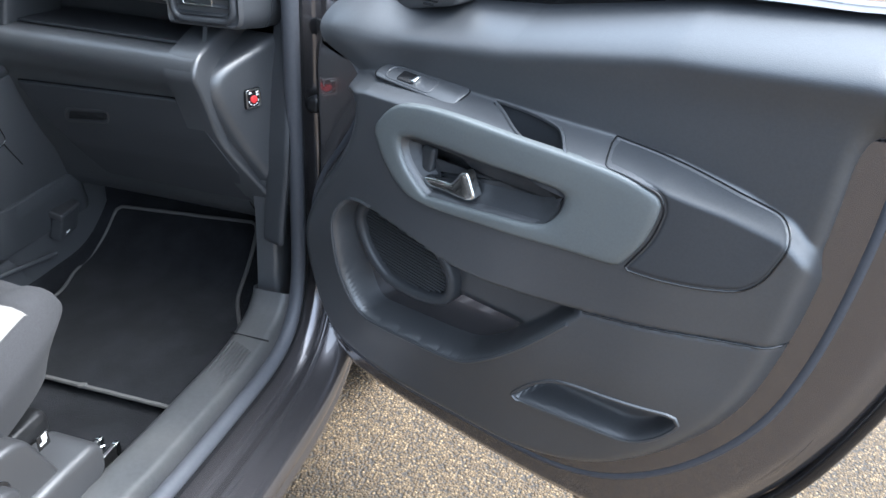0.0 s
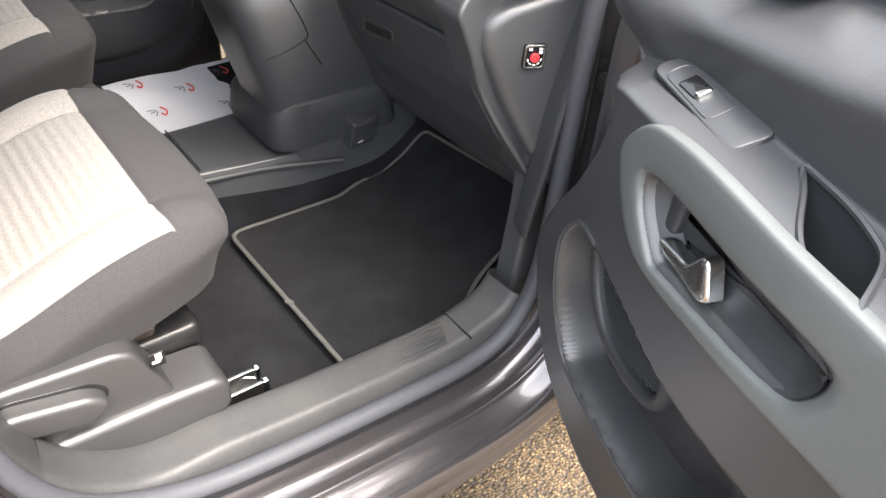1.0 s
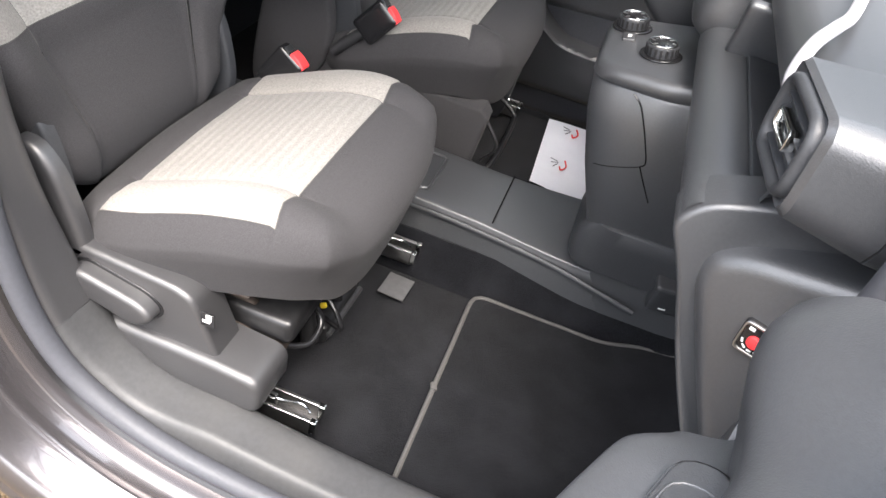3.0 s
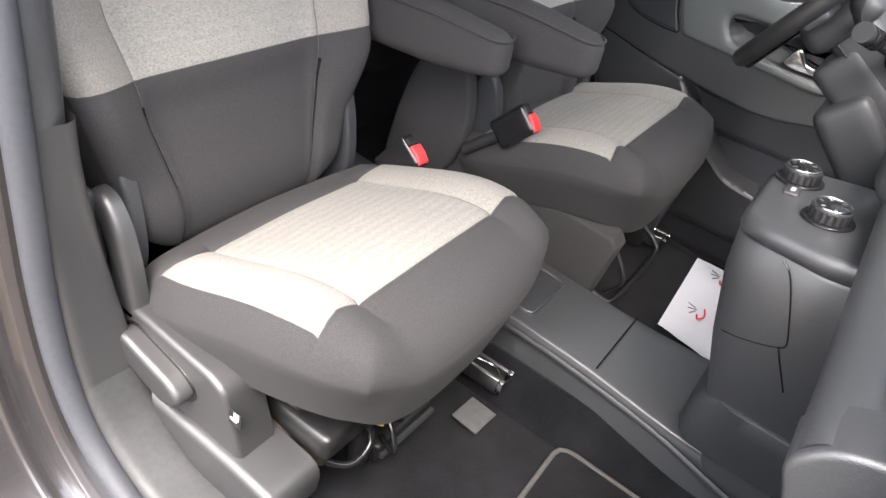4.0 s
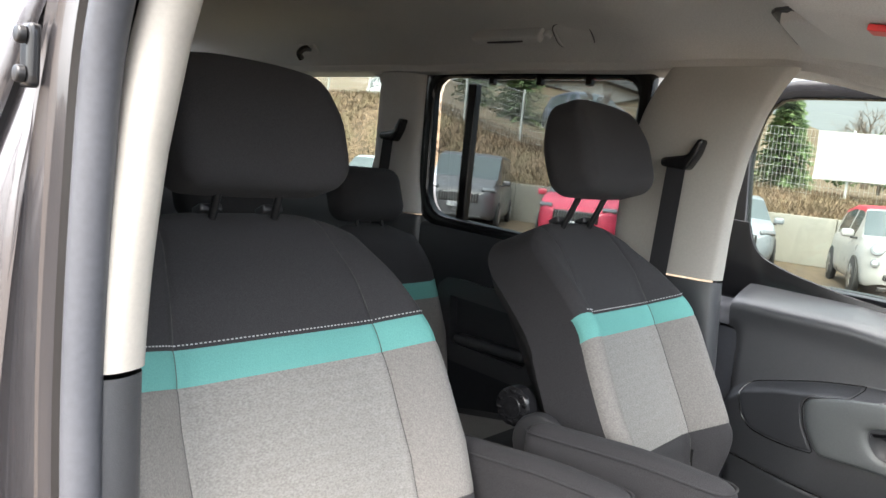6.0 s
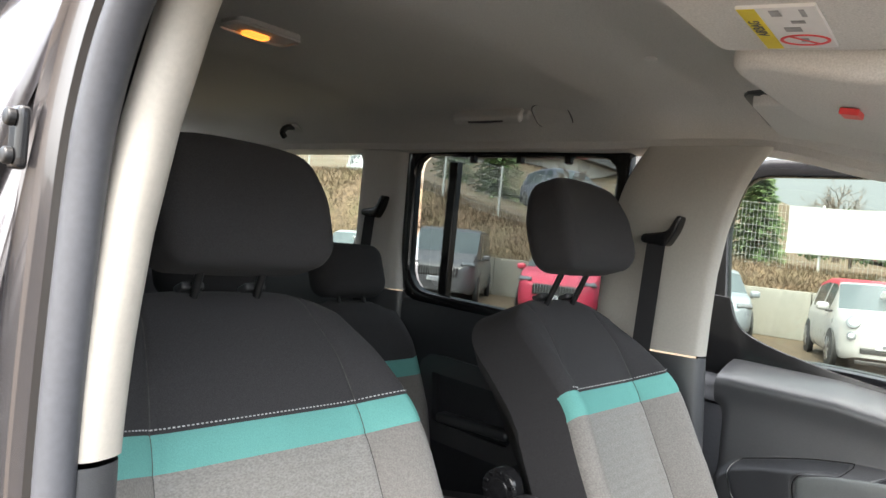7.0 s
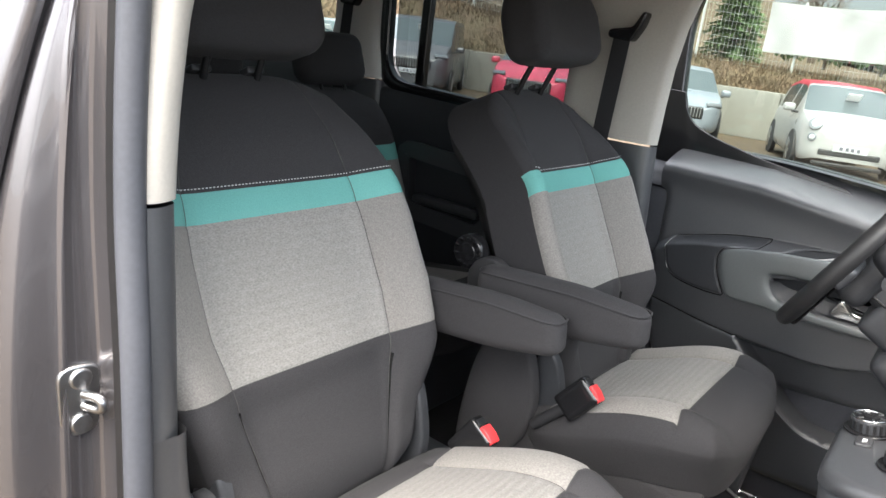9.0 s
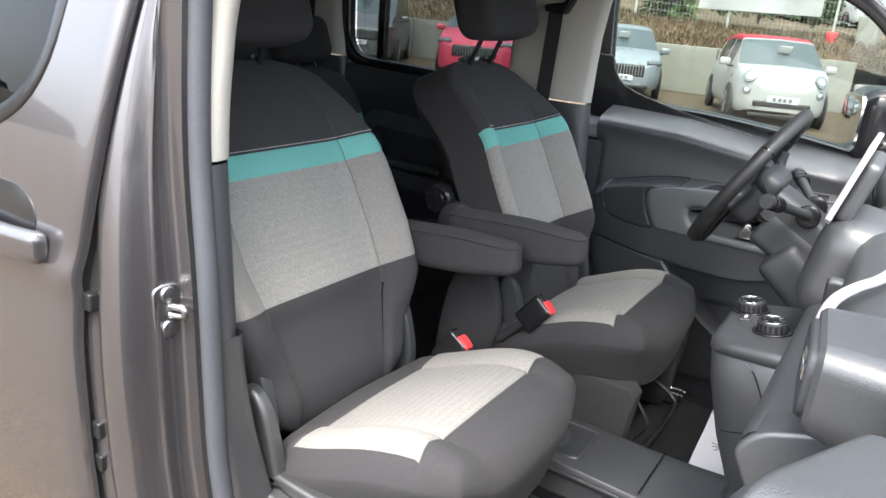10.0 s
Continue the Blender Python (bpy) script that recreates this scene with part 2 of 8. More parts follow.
PLASTIC = material("black_grained_plastic", (0.036, 0.038, 0.042), 0.44, noise_scale=300, vary=0.1, bump=0.25, bump_scale=900, second_scale=3, second_amount=0.25, spec=0.45)
PLASTIC_SOFT = material("charcoal_soft_plastic", (0.043, 0.045, 0.049), 0.37, noise_scale=250, vary=0.1, bump=0.3, bump_scale=700, second_scale=2.5, second_amount=0.25, spec=1.0)
PLASTIC_GREY = material("mid_grey_plastic_insert", (0.10, 0.11, 0.112), 0.42, spec=0.85, noise_scale=300, vary=0.08, bump=0.15, bump_scale=900, second=(0.125, 0.135, 0.13), second_scale=9, second_amount=0.35)
PLASTIC_TRIM = material("grey_grained_seat_trim_plastic", (0.033, 0.033, 0.035), 0.42, spec=0.95, noise_scale=300, vary=0.08, bump=0.25, bump_scale=900)
SCUFF = material("worn_grey_sill_plastic", (0.046, 0.047, 0.049), 0.5, noise_scale=120, vary=0.12, bump=0.2, bump_scale=700, second=(0.075, 0.073, 0.07), second_scale=8, second_amount=0.4)
GLOSS_BLACK = material("gloss_black_plastic", (0.012, 0.012, 0.013), 0.18, vary=0.1, second_amount=0.1)
FABRIC_DARK = material("charcoal_woven_fabric", (0.041, 0.040, 0.042), 0.9, noise_scale=900, vary=0.35, bump=0.35, bump_scale=1100, second_scale=6, second_amount=0.2, sheen=0.03, spec=0.2)
FABRIC_CREAM = material("light_heather_fabric", (0.215, 0.204, 0.19), 0.92, noise_scale=430, vary=0.22, bump=0.4, bump_scale=620, second=(0.25, 0.235, 0.22), second_scale=150, second_amount=0.35, sheen=0.1, spec=0.2, stretch=(1, 0.55, 1))
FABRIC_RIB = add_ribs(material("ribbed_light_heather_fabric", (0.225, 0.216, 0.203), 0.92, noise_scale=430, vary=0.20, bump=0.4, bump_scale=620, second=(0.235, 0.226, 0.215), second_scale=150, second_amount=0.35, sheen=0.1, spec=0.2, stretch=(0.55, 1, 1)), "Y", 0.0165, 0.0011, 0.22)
FABRIC_TEAL = material("turquoise_woven_band", (0.15, 0.38, 0.345), 0.85, noise_scale=700, vary=0.12, bump=0.4, bump_scale=900, second_scale=20, second_amount=0.15, spec=0.2)
STITCH = material("pale_thread", (0.5, 0.5, 0.5), 0.8)
CARPET = material("black_carpet", (0.006, 0.0064, 0.008), 0.97, noise_scale=350, vary=0.5, bump=0.9, bump_scale=600, second=(0.014, 0.0145, 0.0172), second_scale=13, second_amount=0.8, sheen=0.05, spec=0.1, bump_dist=0.003)
BINDING = material("grey_mat_binding", (0.075, 0.073, 0.07), 0.9, noise_scale=500, vary=0.3, bump=0.4, bump_scale=700)
RUBBER = material("grey_rubber_seal", (0.055, 0.058, 0.068), 0.55, noise_scale=150, vary=0.08, bump=0.1, bump_scale=500, second=(0.09, 0.09, 0.1), second_scale=5)
PAINT = material("grey_brown_metallic_paint", (0.128, 0.121, 0.126), 0.24, metal=0.75, noise_scale=2500, vary=0.25, coat=1.0, second_scale=1.5, second_amount=0.08, rough_vary=0.03)
JAMB_PAINT = material("dull_grey_brown_jamb_paint", (0.15, 0.138, 0.135), 0.42, metal=0.25, noise_scale=900, vary=0.12, coat=0.15, second_scale=2.5, second_amount=0.15)
HEADLINER = material("grey_headliner_felt", (0.64, 0.63, 0.61), 0.95, noise_scale=500, vary=0.12, bump=0.3, bump_scale=900, second_scale=3, second_amount=0.15, spec=0.1)
PILLAR = material("light_beige_pillar_plastic", (0.42, 0.40, 0.36), 0.6, noise_scale=200, vary=0.04, bump=0.12, bump_scale=800, second_scale=3, second_amount=0.1)
WHITE_TRIM = material("satin_pale_grey_trim", (0.40, 0.395, 0.41), 0.35, vary=0.04, second_amount=0.05)
CHROME = material("satin_chrome", (0.72, 0.73, 0.72), 0.16, metal=1.0, vary=0.03, second_amount=0.05, rough_vary=0.04)
STEEL = material("zinc_plated_steel", (0.42, 0.42, 0.42), 0.32, metal=1.0, noise_scale=40, vary=0.15, second=(0.2, 0.18, 0.15), second_scale=30, second_amount=0.4)
BLACK_STEEL = material("black_coated_steel", (0.02, 0.02, 0.021), 0.35, metal=0.3, vary=0.2)
RUST = material("greasy_rusty_steel", (0.12, 0.095, 0.08), 0.6, metal=0.4, noise_scale=60, vary=0.4, second=(0.05, 0.04, 0.035), second_scale=25, second_amount=0.7)
RED = material("red_plastic_button", (0.75, 0.045, 0.05), 0.4, vary=0.06)
YELLOW = material("yellow_plastic", (0.75, 0.6, 0.03), 0.5, vary=0.06)
WHITE = material("white_print", (0.75, 0.75, 0.75), 0.6, vary=0.03)
PAPER = material("white_paper_mat", (0.74, 0.75, 0.8), 0.75, noise_scale=12, vary=0.04, bump=0.3, bump_scale=25, bump_dist=0.004, second=(0.62, 0.63, 0.68), second_scale=6, second_amount=0.4)
INK = material("grey_print", (0.1, 0.1, 0.12), 0.7, vary=0.1)
BELT = material("black_belt_webbing", (0.016, 0.016, 0.018), 0.75, noise_scale=600, vary=0.3, bump=0.4, bump_scale=900)


def glass_material(name, tint, alpha_mix, rough=0.0):
    """A thin pane: clear passage with a tint, and a real mirror share that grows at grazing angles."""
    m = bpy.data.materials.new(name)
    m.use_nodes = True
    t = m.node_tree
    t.nodes.remove(t.nodes["Principled BSDF"])
    tr, gl, mx, fr = (t.nodes.new(k) for k in ("ShaderNodeBsdfTransparent", "ShaderNodeBsdfGlossy", "ShaderNodeMixShader", "ShaderNodeLayerWeight"))
    pw, ma = (t.nodes.new("ShaderNodeMath") for k in range(2))
    pw.operation, ma.operation = "POWER", "MULTIPLY_ADD"
    base = ((alpha_mix - 1) / (alpha_mix + 1)) ** 2
    tr.inputs[0].default_value = (*tint, 1)
    gl.inputs["Roughness"].default_value = rough
    fr.inputs[0].default_value = 0.5
    pw.inputs[1].default_value = 5.0
    ma.inputs[1].default_value, ma.inputs[2].default_value = 1 - base, base
    t.links.new(fr.outputs["Facing"], pw.inputs[0])
    t.links.new(pw.outputs[0], ma.inputs[0])
    t.links.new(ma.outputs[0], mx.inputs[0])
    t.links.new(tr.outputs[0], mx.inputs[1])
    t.links.new(gl.outputs[0], mx.inputs[2])
    t.links.new(mx.outputs[0], t.nodes["Material Output"].inputs[0])
    return m


GLASS = glass_material("clear_window_glass", (0.69, 0.73, 0.70), 1.45)
GLASS_FRONT = glass_material("clear_windscreen_glass", (0.9, 0.92, 0.91), 1.45)
GLASS_DARK = glass_material("smoked_window_glass", (0.42, 0.45, 0.45), 1.5)
GLASS_PRIVACY = glass_material("privacy_glass", (0.2, 0.22, 0.22), 1.6)

# ---- the outdoor setting ----
def ground_material():
    m = bpy.data.materials.new("exposed_pebble_asphalt")
    m.use_nodes = True
    t = m.node_tree
    b = t.nodes["Principled BSDF"]
    co = t.nodes.new("ShaderNodeTexCoord")
    v = t.nodes.new("ShaderNodeTexVoronoi")
    v.inputs["Scale"].default_value = 140.0
    v.inputs["Randomness"].default_value = 1.0
    ramp = t.nodes.new("ShaderNodeValToRGB")
    e = ramp.color_ramp.elements
    e[0].color, e[1].color = (0.07, 0.045, 0.02, 1), (0.29, 0.205, 0.108, 1)
    e.new(0.45).color = (0.12, 0.079, 0.038, 1)
    e.new(0.75).color = (0.15, 0.103, 0.051, 1)
    sep = t.nodes.new("ShaderNodeSeparateColor")
    edge = t.nodes.new("ShaderNodeMapRange")
    edge.inputs[1].default_value, edge.inputs[2].default_value = 0.45, 0.75
    mix = t.nodes.new("ShaderNodeMix")
    mix.data_type = "RGBA"
    mix.inputs[7].default_value = (0.05, 0.04, 0.03, 1)
    big = t.nodes.new("ShaderNodeTexNoise")
    big.inputs["Scale"].default_value = 1.2
    mul = t.nodes.new("ShaderNodeMix")
    mul.data_type, mul.blend_type = "RGBA", "MULTIPLY"
    mul.inputs[0].default_value = 0.5
    bp = t.nodes.new("ShaderNodeBump")
    bp.invert = True
    bp.inputs["Strength"].default_value, bp.inputs["Distance"].default_value = 1.0, 0.006
    t.links.new(co.outputs["Object"], v.inputs["Vector"])
    t.links.new(v.outputs["Color"], sep.inputs[0])
    t.links.new(sep.outputs[0], ramp.inputs[0])
    t.links.new(v.outputs["Distance"], edge.inputs[0])
    t.links.new(edge.outputs[0], mix.inputs[0])
    t.links.new(ramp.outputs[0], mix.inputs[6])
    t.links.new(co.outputs["Object"], big.inputs["Vector"])
    t.links.new(mix.outputs[2], mul.inputs[6])
    t.links.new(big.outputs["Fac"], mul.inputs[7])
    t.links.new(mul.outputs[2], b.inputs["Base Color"])
    t.links.new(v.outputs["Distance"], bp.inputs["Height"])
    t.links.new(bp.outputs[0], b.inputs["Normal"])
    b.inputs["Roughness"].default_value = 0.75
    return m


GROUND = ground_material()
CONCRETE = material("pale_cast_concrete", (0.22, 0.215, 0.19), 0.85, noise_scale=8, vary=0.1, bump=0.2, bump_scale=60, second=(0.2, 0.19, 0.16), second_scale=1.2, second_amount=0.5)
SOIL = material("dry_grass_bank", (0.11, 0.075, 0.045), 0.95, noise_scale=7, vary=0.55, bump=1.0, bump_scale=14, second=(0.1, 0.085, 0.045), second_scale=1.0, second_amount=0.8, bump_dist=0.08)
WIRE = material("pale_galvanised_wire", (0.42, 0.43, 0.41), 0.5, metal=0.4, vary=0.1)
BANNER = material("white_banner_cloth", (0.36, 0.36, 0.36), 0.7, noise_scale=3, vary=0.05, bump=0.4, bump_scale=2, bump_dist=0.05)
NEEDLE = material("conifer_needles", (0.075, 0.125, 0.042), 0.8, noise_scale=3, vary=0.4, second=(0.13, 0.17, 0.06), second_scale=1.2, second_amount=0.6)
TWIG = material("bare_twigs", (0.16, 0.125, 0.095), 0.9, vary=0.3)
BARK = material("brown_bark", (0.1, 0.075, 0.055), 0.9, noise_scale=20, vary=0.3, bump=0.5, bump_scale=30)

g = [(-400, -400, 0), (400, -400, 0), (400, 400, 0), (-400, 400, 0)]
tagged(mesh_part("ground", g, [(0, 1, 2, 3)], GROUND), "brown exposed-pebble asphalt of the car yard", "ground", kind="structure")

# retaining wall in cast bays, along the far side of the yard
wall = thing("retaining_wall", (-17, -12, 0), "low pale concrete retaining wall behind parked cars", "wall", kind="structure")
for k in range(11):
    y0 = -31.8 + 2.9 * k
    rbox("concrete_bay", pose(-17.1, y0 + 1.45, 0.55), (0.2, 2.88, 1.1), 0.015, CONCRETE, wall)
rbox("concrete_end_block", pose(-17.5, 0.42, 0.3), (1.2, 0.5, 0.7), 0.02, CONCRETE, wall)

# bank behind it: one sheet that climbs from the wall and runs on to the horizon
nx, ny = 60, 90
vs, fs = [], []
for i in range(nx + 1):
    for j in range(ny + 1):
        x = -17.2 - (i / nx) ** 2 * 70 - 0.001
        y = -70 + 130 * j / ny
        rise = 0.55 * smooth(0, 2.4, -17.2 - x) + smooth(2, 30, -17.2 - x) * 0.9
        slope = smooth(-2, -16, y)
        z = 1.05 + rise * (0.85 + 1.6 * slope + 2.8 * smooth(-12, -21, y)) + 0.12 * noise.noise((x * 0.8, y * 0.8, 0)) * smooth(0, 1, -17.2 - x)
        z -= 0.75 * smooth(-0.2, 3.0, y)
        vs.append((x, y, z))
for i in range(nx):
    for j in range(ny):
        a = i * (ny + 1) + j
        fs.append((a, a + 1, a + ny + 2, a + ny + 1))
tagged(fixed("bank", vs, fs, SOIL, None), "dry brown grassy bank above the concrete wall", "ground", kind="structure")


def tufts(name, x0, x1, y0, y1, zfun, count, mat, label, h=0.22):
    rnd = random.Random(5)
    v, q = [], []
    for _ in range(count):
        x, y = rnd.uniform(x0, x1), rnd.uniform(y0, y1)
        z = zfun(x, y)
        a, l = rnd.uniform(0, 6.28), h * rnd.uniform(0.4, 1.3)
        dx, dy = math.cos(a) * 0.022, math.sin(a) * 0.022
        tx, ty = rnd.uniform(-0.14, 0.14), rnd.uniform(-0.14, 0.14)
        n = len(v)
        v += [(x - dx, y - dy, z - 0.03), (x + dx, y + dy, z - 0.03), (x + tx, y + ty, z + l)]
        q.append((n, n + 1, n + 2))
    return tagged(mesh_part(name, v, q, mat), label, "grass", kind="stuff")


DRY = material("dry_straw_grass", (0.13, 0.085, 0.05), 0.9, noise_scale=2, vary=0.5, second=(0.06, 0.055, 0.025), second_scale=0.8, second_amount=0.8)


def bank_z(x, y):
    rise = 0.55 * smooth(0, 2.4, -17.2 - x) + smooth(2, 30, -17.2 - x) * 0.9
    return 1.05 + rise * (0.85 + 1.6 * smooth(-2, -16, y) + 2.8 * smooth(-12, -21, y)) - 0.75 * smooth(-0.2, 3.0, y)


tufts("dry_grass", -21.5, -17.25, -28, 1.0, bank_z, 30000, DRY, "dry straw-coloured grass and weeds on the bank", h=0.15)

# wire fence on the bank, with posts and a banner
fence = thing("wire_fence", (-19.6, -10, 1.5), "tall galvanised wire mesh fence on the bank", "fence")


def fence_base(y):
    return bank_z(-19.6, y) - 0.05


FH = 1.75
post_ys = [-28.5 + 2.52 * k for k in range(13)]
for y in post_ys:
    z = fence_base(y)
    rbox("post", pose(-19.6, y, z + FH / 2), (0.06, 0.06, FH + 0.1), 0.008, WIRE, fence)
wv, wf = [], []


def wire(a, b, r):
    n = len(wv)
    a, b = np.array(a, float), np.array(b, float)
    for p in (a, b):
        wv.extend([p + (0, 0, 0) + np.array(o) * r for o in ((1, 0, 0), (-0.5, 0.6, 0.6), (-0.5, -0.6, -0.6))])
    for k in range(3):
        wf.append((n + k, n + (k + 1) % 3, n + 3 + (k + 1) % 3, n + 3 + k))


for a, b in zip(post_ys[:-1], post_ys[1:]):
    za, zb = fence_base(a), fence_base(b)
    for k in range(1, 25):
        y = a + (b - a) * k / 25
        z = za + (zb - za) * k / 25
        wire((-19.6, y, z + 0.05), (-19.6, y, z + FH), 0.007)
    for h in np.linspace(0.1, FH - 0.03, 9):
        wire((-19.6, a, za + h), (-19.6, b, zb + h), 0.007)
ob = mesh_part("wire_mesh", wv, wf, WIRE, fence)
tagged(ob, kind="stuff")


def banner(y0, y1, z0, z1):
    n, m = 26, 10
    v, q = [], []
    for i in range(n + 1):
        for j in range(m + 1):
            y, z = y0 + (y1 - y0) * i / n, z0 + (z1 - z0) * j / m
            z -= 0.05 * math.sin(i / n * math.pi) * (j / m)
            x = -19.5 + 0.04 * math.sin(3 * y + 2 * z) + 0.025 * math.sin(7 * y - 4 * z)
            v.append((x, y, z))
    for i in range(n):
        for j in range(m):
            a = i * (m + 1) + j
            q.append((a, a + 1, a + m + 2, a + m + 1))
    v2 = [(x - 0.006, y, z) for x, y, z in v]
    k = len(v)
    return tagged(fixed("banner", v + v2, q + [tuple(k + i for i in f[::-1]) for f in q], BANNER, None), "plain white cloth banner tied to the wire fence", "banner")


banner(-4.1, -1.1, 2.02, 3.25)


def conifer(at, h, r, seed, name="conifer_tree"):
    rnd = random.Random(seed)
    tree = thing(name, at, "green spruce with drooping layered branches", "tree", group="trees behind the fence")
    tube("trunk", [(at[0], at[1], at[2] + h * k / 6) for k in range(7)], [0.14, 0.01], BARK, tree, k=7)
    v, q = [], []
    layers = 26
    for k in range(layers):
        z = at[2] + h * (0.08 + 0.92 * k / layers)
        rr = r * (1 - k / layers) ** 0.85 * rnd.uniform(0.8, 1.15)
        for _ in range(13):
            a = rnd.uniform(0, 6.28)
            ln = rr * rnd.uniform(0.65, 1.1) + 0.08
            steps = 7
            for s in range(steps):
                f = (s + 0.6) / steps
                px, py, pz = at[0] + math.cos(a) * ln * f, at[1] + math.sin(a) * ln * f, z - 0.22 * ln * f * f
                for _ in range(5):
                    w = 0.16 * rnd.uniform(0.6, 1.3) * (1.2 - 0.5 * f)
                    b = a + rnd.uniform(-1.5, 1.5)
                    dx, dy, dz = math.cos(b) * w, math.sin(b) * w, rnd.uniform(-0.1, 0.05)
                    n = len(v)
                    v += [(px - dy * 0.22, py + dx * 0.22, pz + 0.02), (px + dy * 0.22, py - dx * 0.22, pz - 0.02), (px + dx * 1.4, py + dy * 1.4, pz + dz)]
                    q.append((n, n + 1, n + 2))
    mesh_part("crown", v, q, NEEDLE, tree)
    return tree


def bare_tree(at, h, seed, mat=None, label="leafless tree with fine twigs beyond the fence"):
    rnd = random.Random(seed)
    tree = thing("bare_tree", at, label, "tree", group="trees behind the fence")
    tube("trunk", [(at[0], at[1], at[2] + h * 0.5 * k / 5) for k in range(6)], [0.13, 0.06], BARK, tree, k=7)
    v, q = [], []

    def twig(p, d, ln, r, depth):
        n = len(v)
        e = p + d * ln
        side = np.cross(d, (0.3, 0.7, 0.2))
        side /= np.linalg.norm(side) + 1e-9
        other = np.cross(d, side)
        v.extend([p + side * r, p - side * 0.5 * r + other * r, p - side * 0.5 * r - other * r, e])
        q.extend([(n, n + 1, n + 3), (n + 1, n + 2, n + 3), (n + 2, n, n + 3)])
        if depth:
            for _ in range(5):
                f = rnd.uniform(0.35, 1.0)
                nd = d + np.array([rnd.gauss(0, 0.5), rnd.gauss(0, 0.5), rnd.gauss(0.05, 0.35)])
                twig(p + d * ln * f, nd / np.linalg.norm(nd), ln * rnd.uniform(0.45, 0.7), r * 0.55, depth - 1)

    for _ in range(9):
        a = rnd.uniform(0, 6.28)
        d = np.array([math.cos(a) * 0.6, math.sin(a) * 0.6, 0.8])
        twig(np.array([at[0], at[1], at[2] + h * rnd.uniform(0.2, 0.5)]), d / np.linalg.norm(d), h * 0.32, 0.035, 3)
    mesh_part("crown", v, q, mat or TWIG, tree)
    return tree


def bush(at, size, seed, mat, label="dense evergreen shrub beyond the fence", name="shrub", count=2600):
    rnd = random.Random(seed)
    t = thing(name, at, label, "shrub", group="trees behind the fence")
    tube("stem", [(at[0], at[1], at[2] - 0.1), (at[0], at[1], at[2] + size[2] * 0.5)], 0.05, BARK, t, k=6)
    v, q = [], []
    for _ in range(count):
        a, b = rnd.uniform(0, 6.28), math.acos(rnd.uniform(-0.7, 1))
        f = rnd.uniform(0.55, 1.0) ** 0.5 * (1 + 0.25 * math.sin(3 * a + seed) * math.sin(2.3 * b))
        p = np.array([at[0] + size[0] * f * math.cos(a) * math.sin(b), at[1] + size[1] * f * math.sin(a) * math.sin(b), at[2] + size[2] * (0.45 + 0.55 * f * math.cos(b))])
        d = np.array([rnd.gauss(0, 1), rnd.gauss(0, 1), rnd.gauss(0.4, 1)])
        d *= 0.13 / np.linalg.norm(d)
        s = np.cross(d, (rnd.gauss(0, 1), rnd.gauss(0, 1), rnd.gauss(0, 1)))
        s *= 0.05 / (np.linalg.norm(s) + 1e-6)
        n = len(v)
        v += [p - s, p + s, p + d]
        q.append((n, n + 1, n + 2))
    mesh_part("crown", v, q, mat, t)
    return t


LEAF = material("evergreen_leaves", (0.06, 0.1, 0.035), 0.7, noise_scale=4, vary=0.4)
conifer((-21.2, -5.35, 1.45), 3.15, 0.95, 3)
conifer((-24.5, -17.0, 2.6), 4.2, 1.6, 5)
conifer((-24.5, -19.4, 2.6), 4.4, 1.7, 8)
bush((-24.0, -3.4, 1.9), (0.9, 1.4, 1.55), 2, LEAF)
bush((-24.5, -1.9, 1.9), (0.8, 0.7, 1.65), 4, LEAF)
bare_tree((-27.0, -4.4, 2.0), 3.0, 7)
bare_tree((-23.0, -12.5, 2.6), 2.2, 9)


# pale overcast sky far behind the yard
OVERCAST = bpy.data.materials.new("overcast_sky")
OVERCAST.use_nodes = True
ot = OVERCAST.node_tree
ob_ = ot.nodes["Principled BSDF"]
on_, orr, oc_ = ot.nodes.new("ShaderNodeTexNoise"), ot.nodes.new("ShaderNodeValToRGB"), ot.nodes.new("ShaderNodeTexCoord")
on_.inputs["Scale"].default_value, on_.inputs["Detail"].default_value = 0.03, 4.0
orr.color_ramp.elements[0].color, orr.color_ramp.elements[1].color = (0.80, 0.86, 0.92, 1), (1.0, 1.0, 1.0, 1)
ot.links.new(oc_.outputs["Object"], on_.inputs["Vector"])
ot.links.new(on_.outputs["Fac"], orr.inputs[0])
ot.links.new(orr.outputs[0], ob_.inputs["Emission Color"])
ob_.inputs["Base Color"].default_value = (0, 0, 0, 1)
ob_.inputs["Emission Strength"].default_value = 0.19
vs = [(-150 * math.cos(a), -20 + 150 * math.sin(a), -2 + 9 * k) for k in range(11) for a in np.linspace(-1.35, 1.1, 40)]
tagged(fixed("sky_backdrop", vs, [(k * 40 + i, k * 40 + i + 1, k * 40 + i + 41, k * 40 + i + 40) for k in range(10) for i in range(39)], OVERCAST, None), "pale overcast sky in the distance", "sky", kind="structure")

# ---- parked cars in the yard ----
TYRE = material("tyre_rubber", (0.02, 0.02, 0.02), 0.8, vary=0.2)
ALLOY = material("silver_alloy", (0.5, 0.5, 0.5), 0.3, metal=1.0, vary=0.05)
LAMP = material("clear_headlamp", (0.16, 0.17, 0.18), 0.12, metal=0.3, vary=0.3)
CAR_GLASS = material("parked_car_glass", (0.05, 0.065, 0.07), 0.06, vary=0.1, second=(0.09, 0.11, 0.115), second_scale=0.9, second_amount=0.4)
PLATE = material("white_reflective_plate", (0.42, 0.43, 0.44), 0.4, vary=0.05)


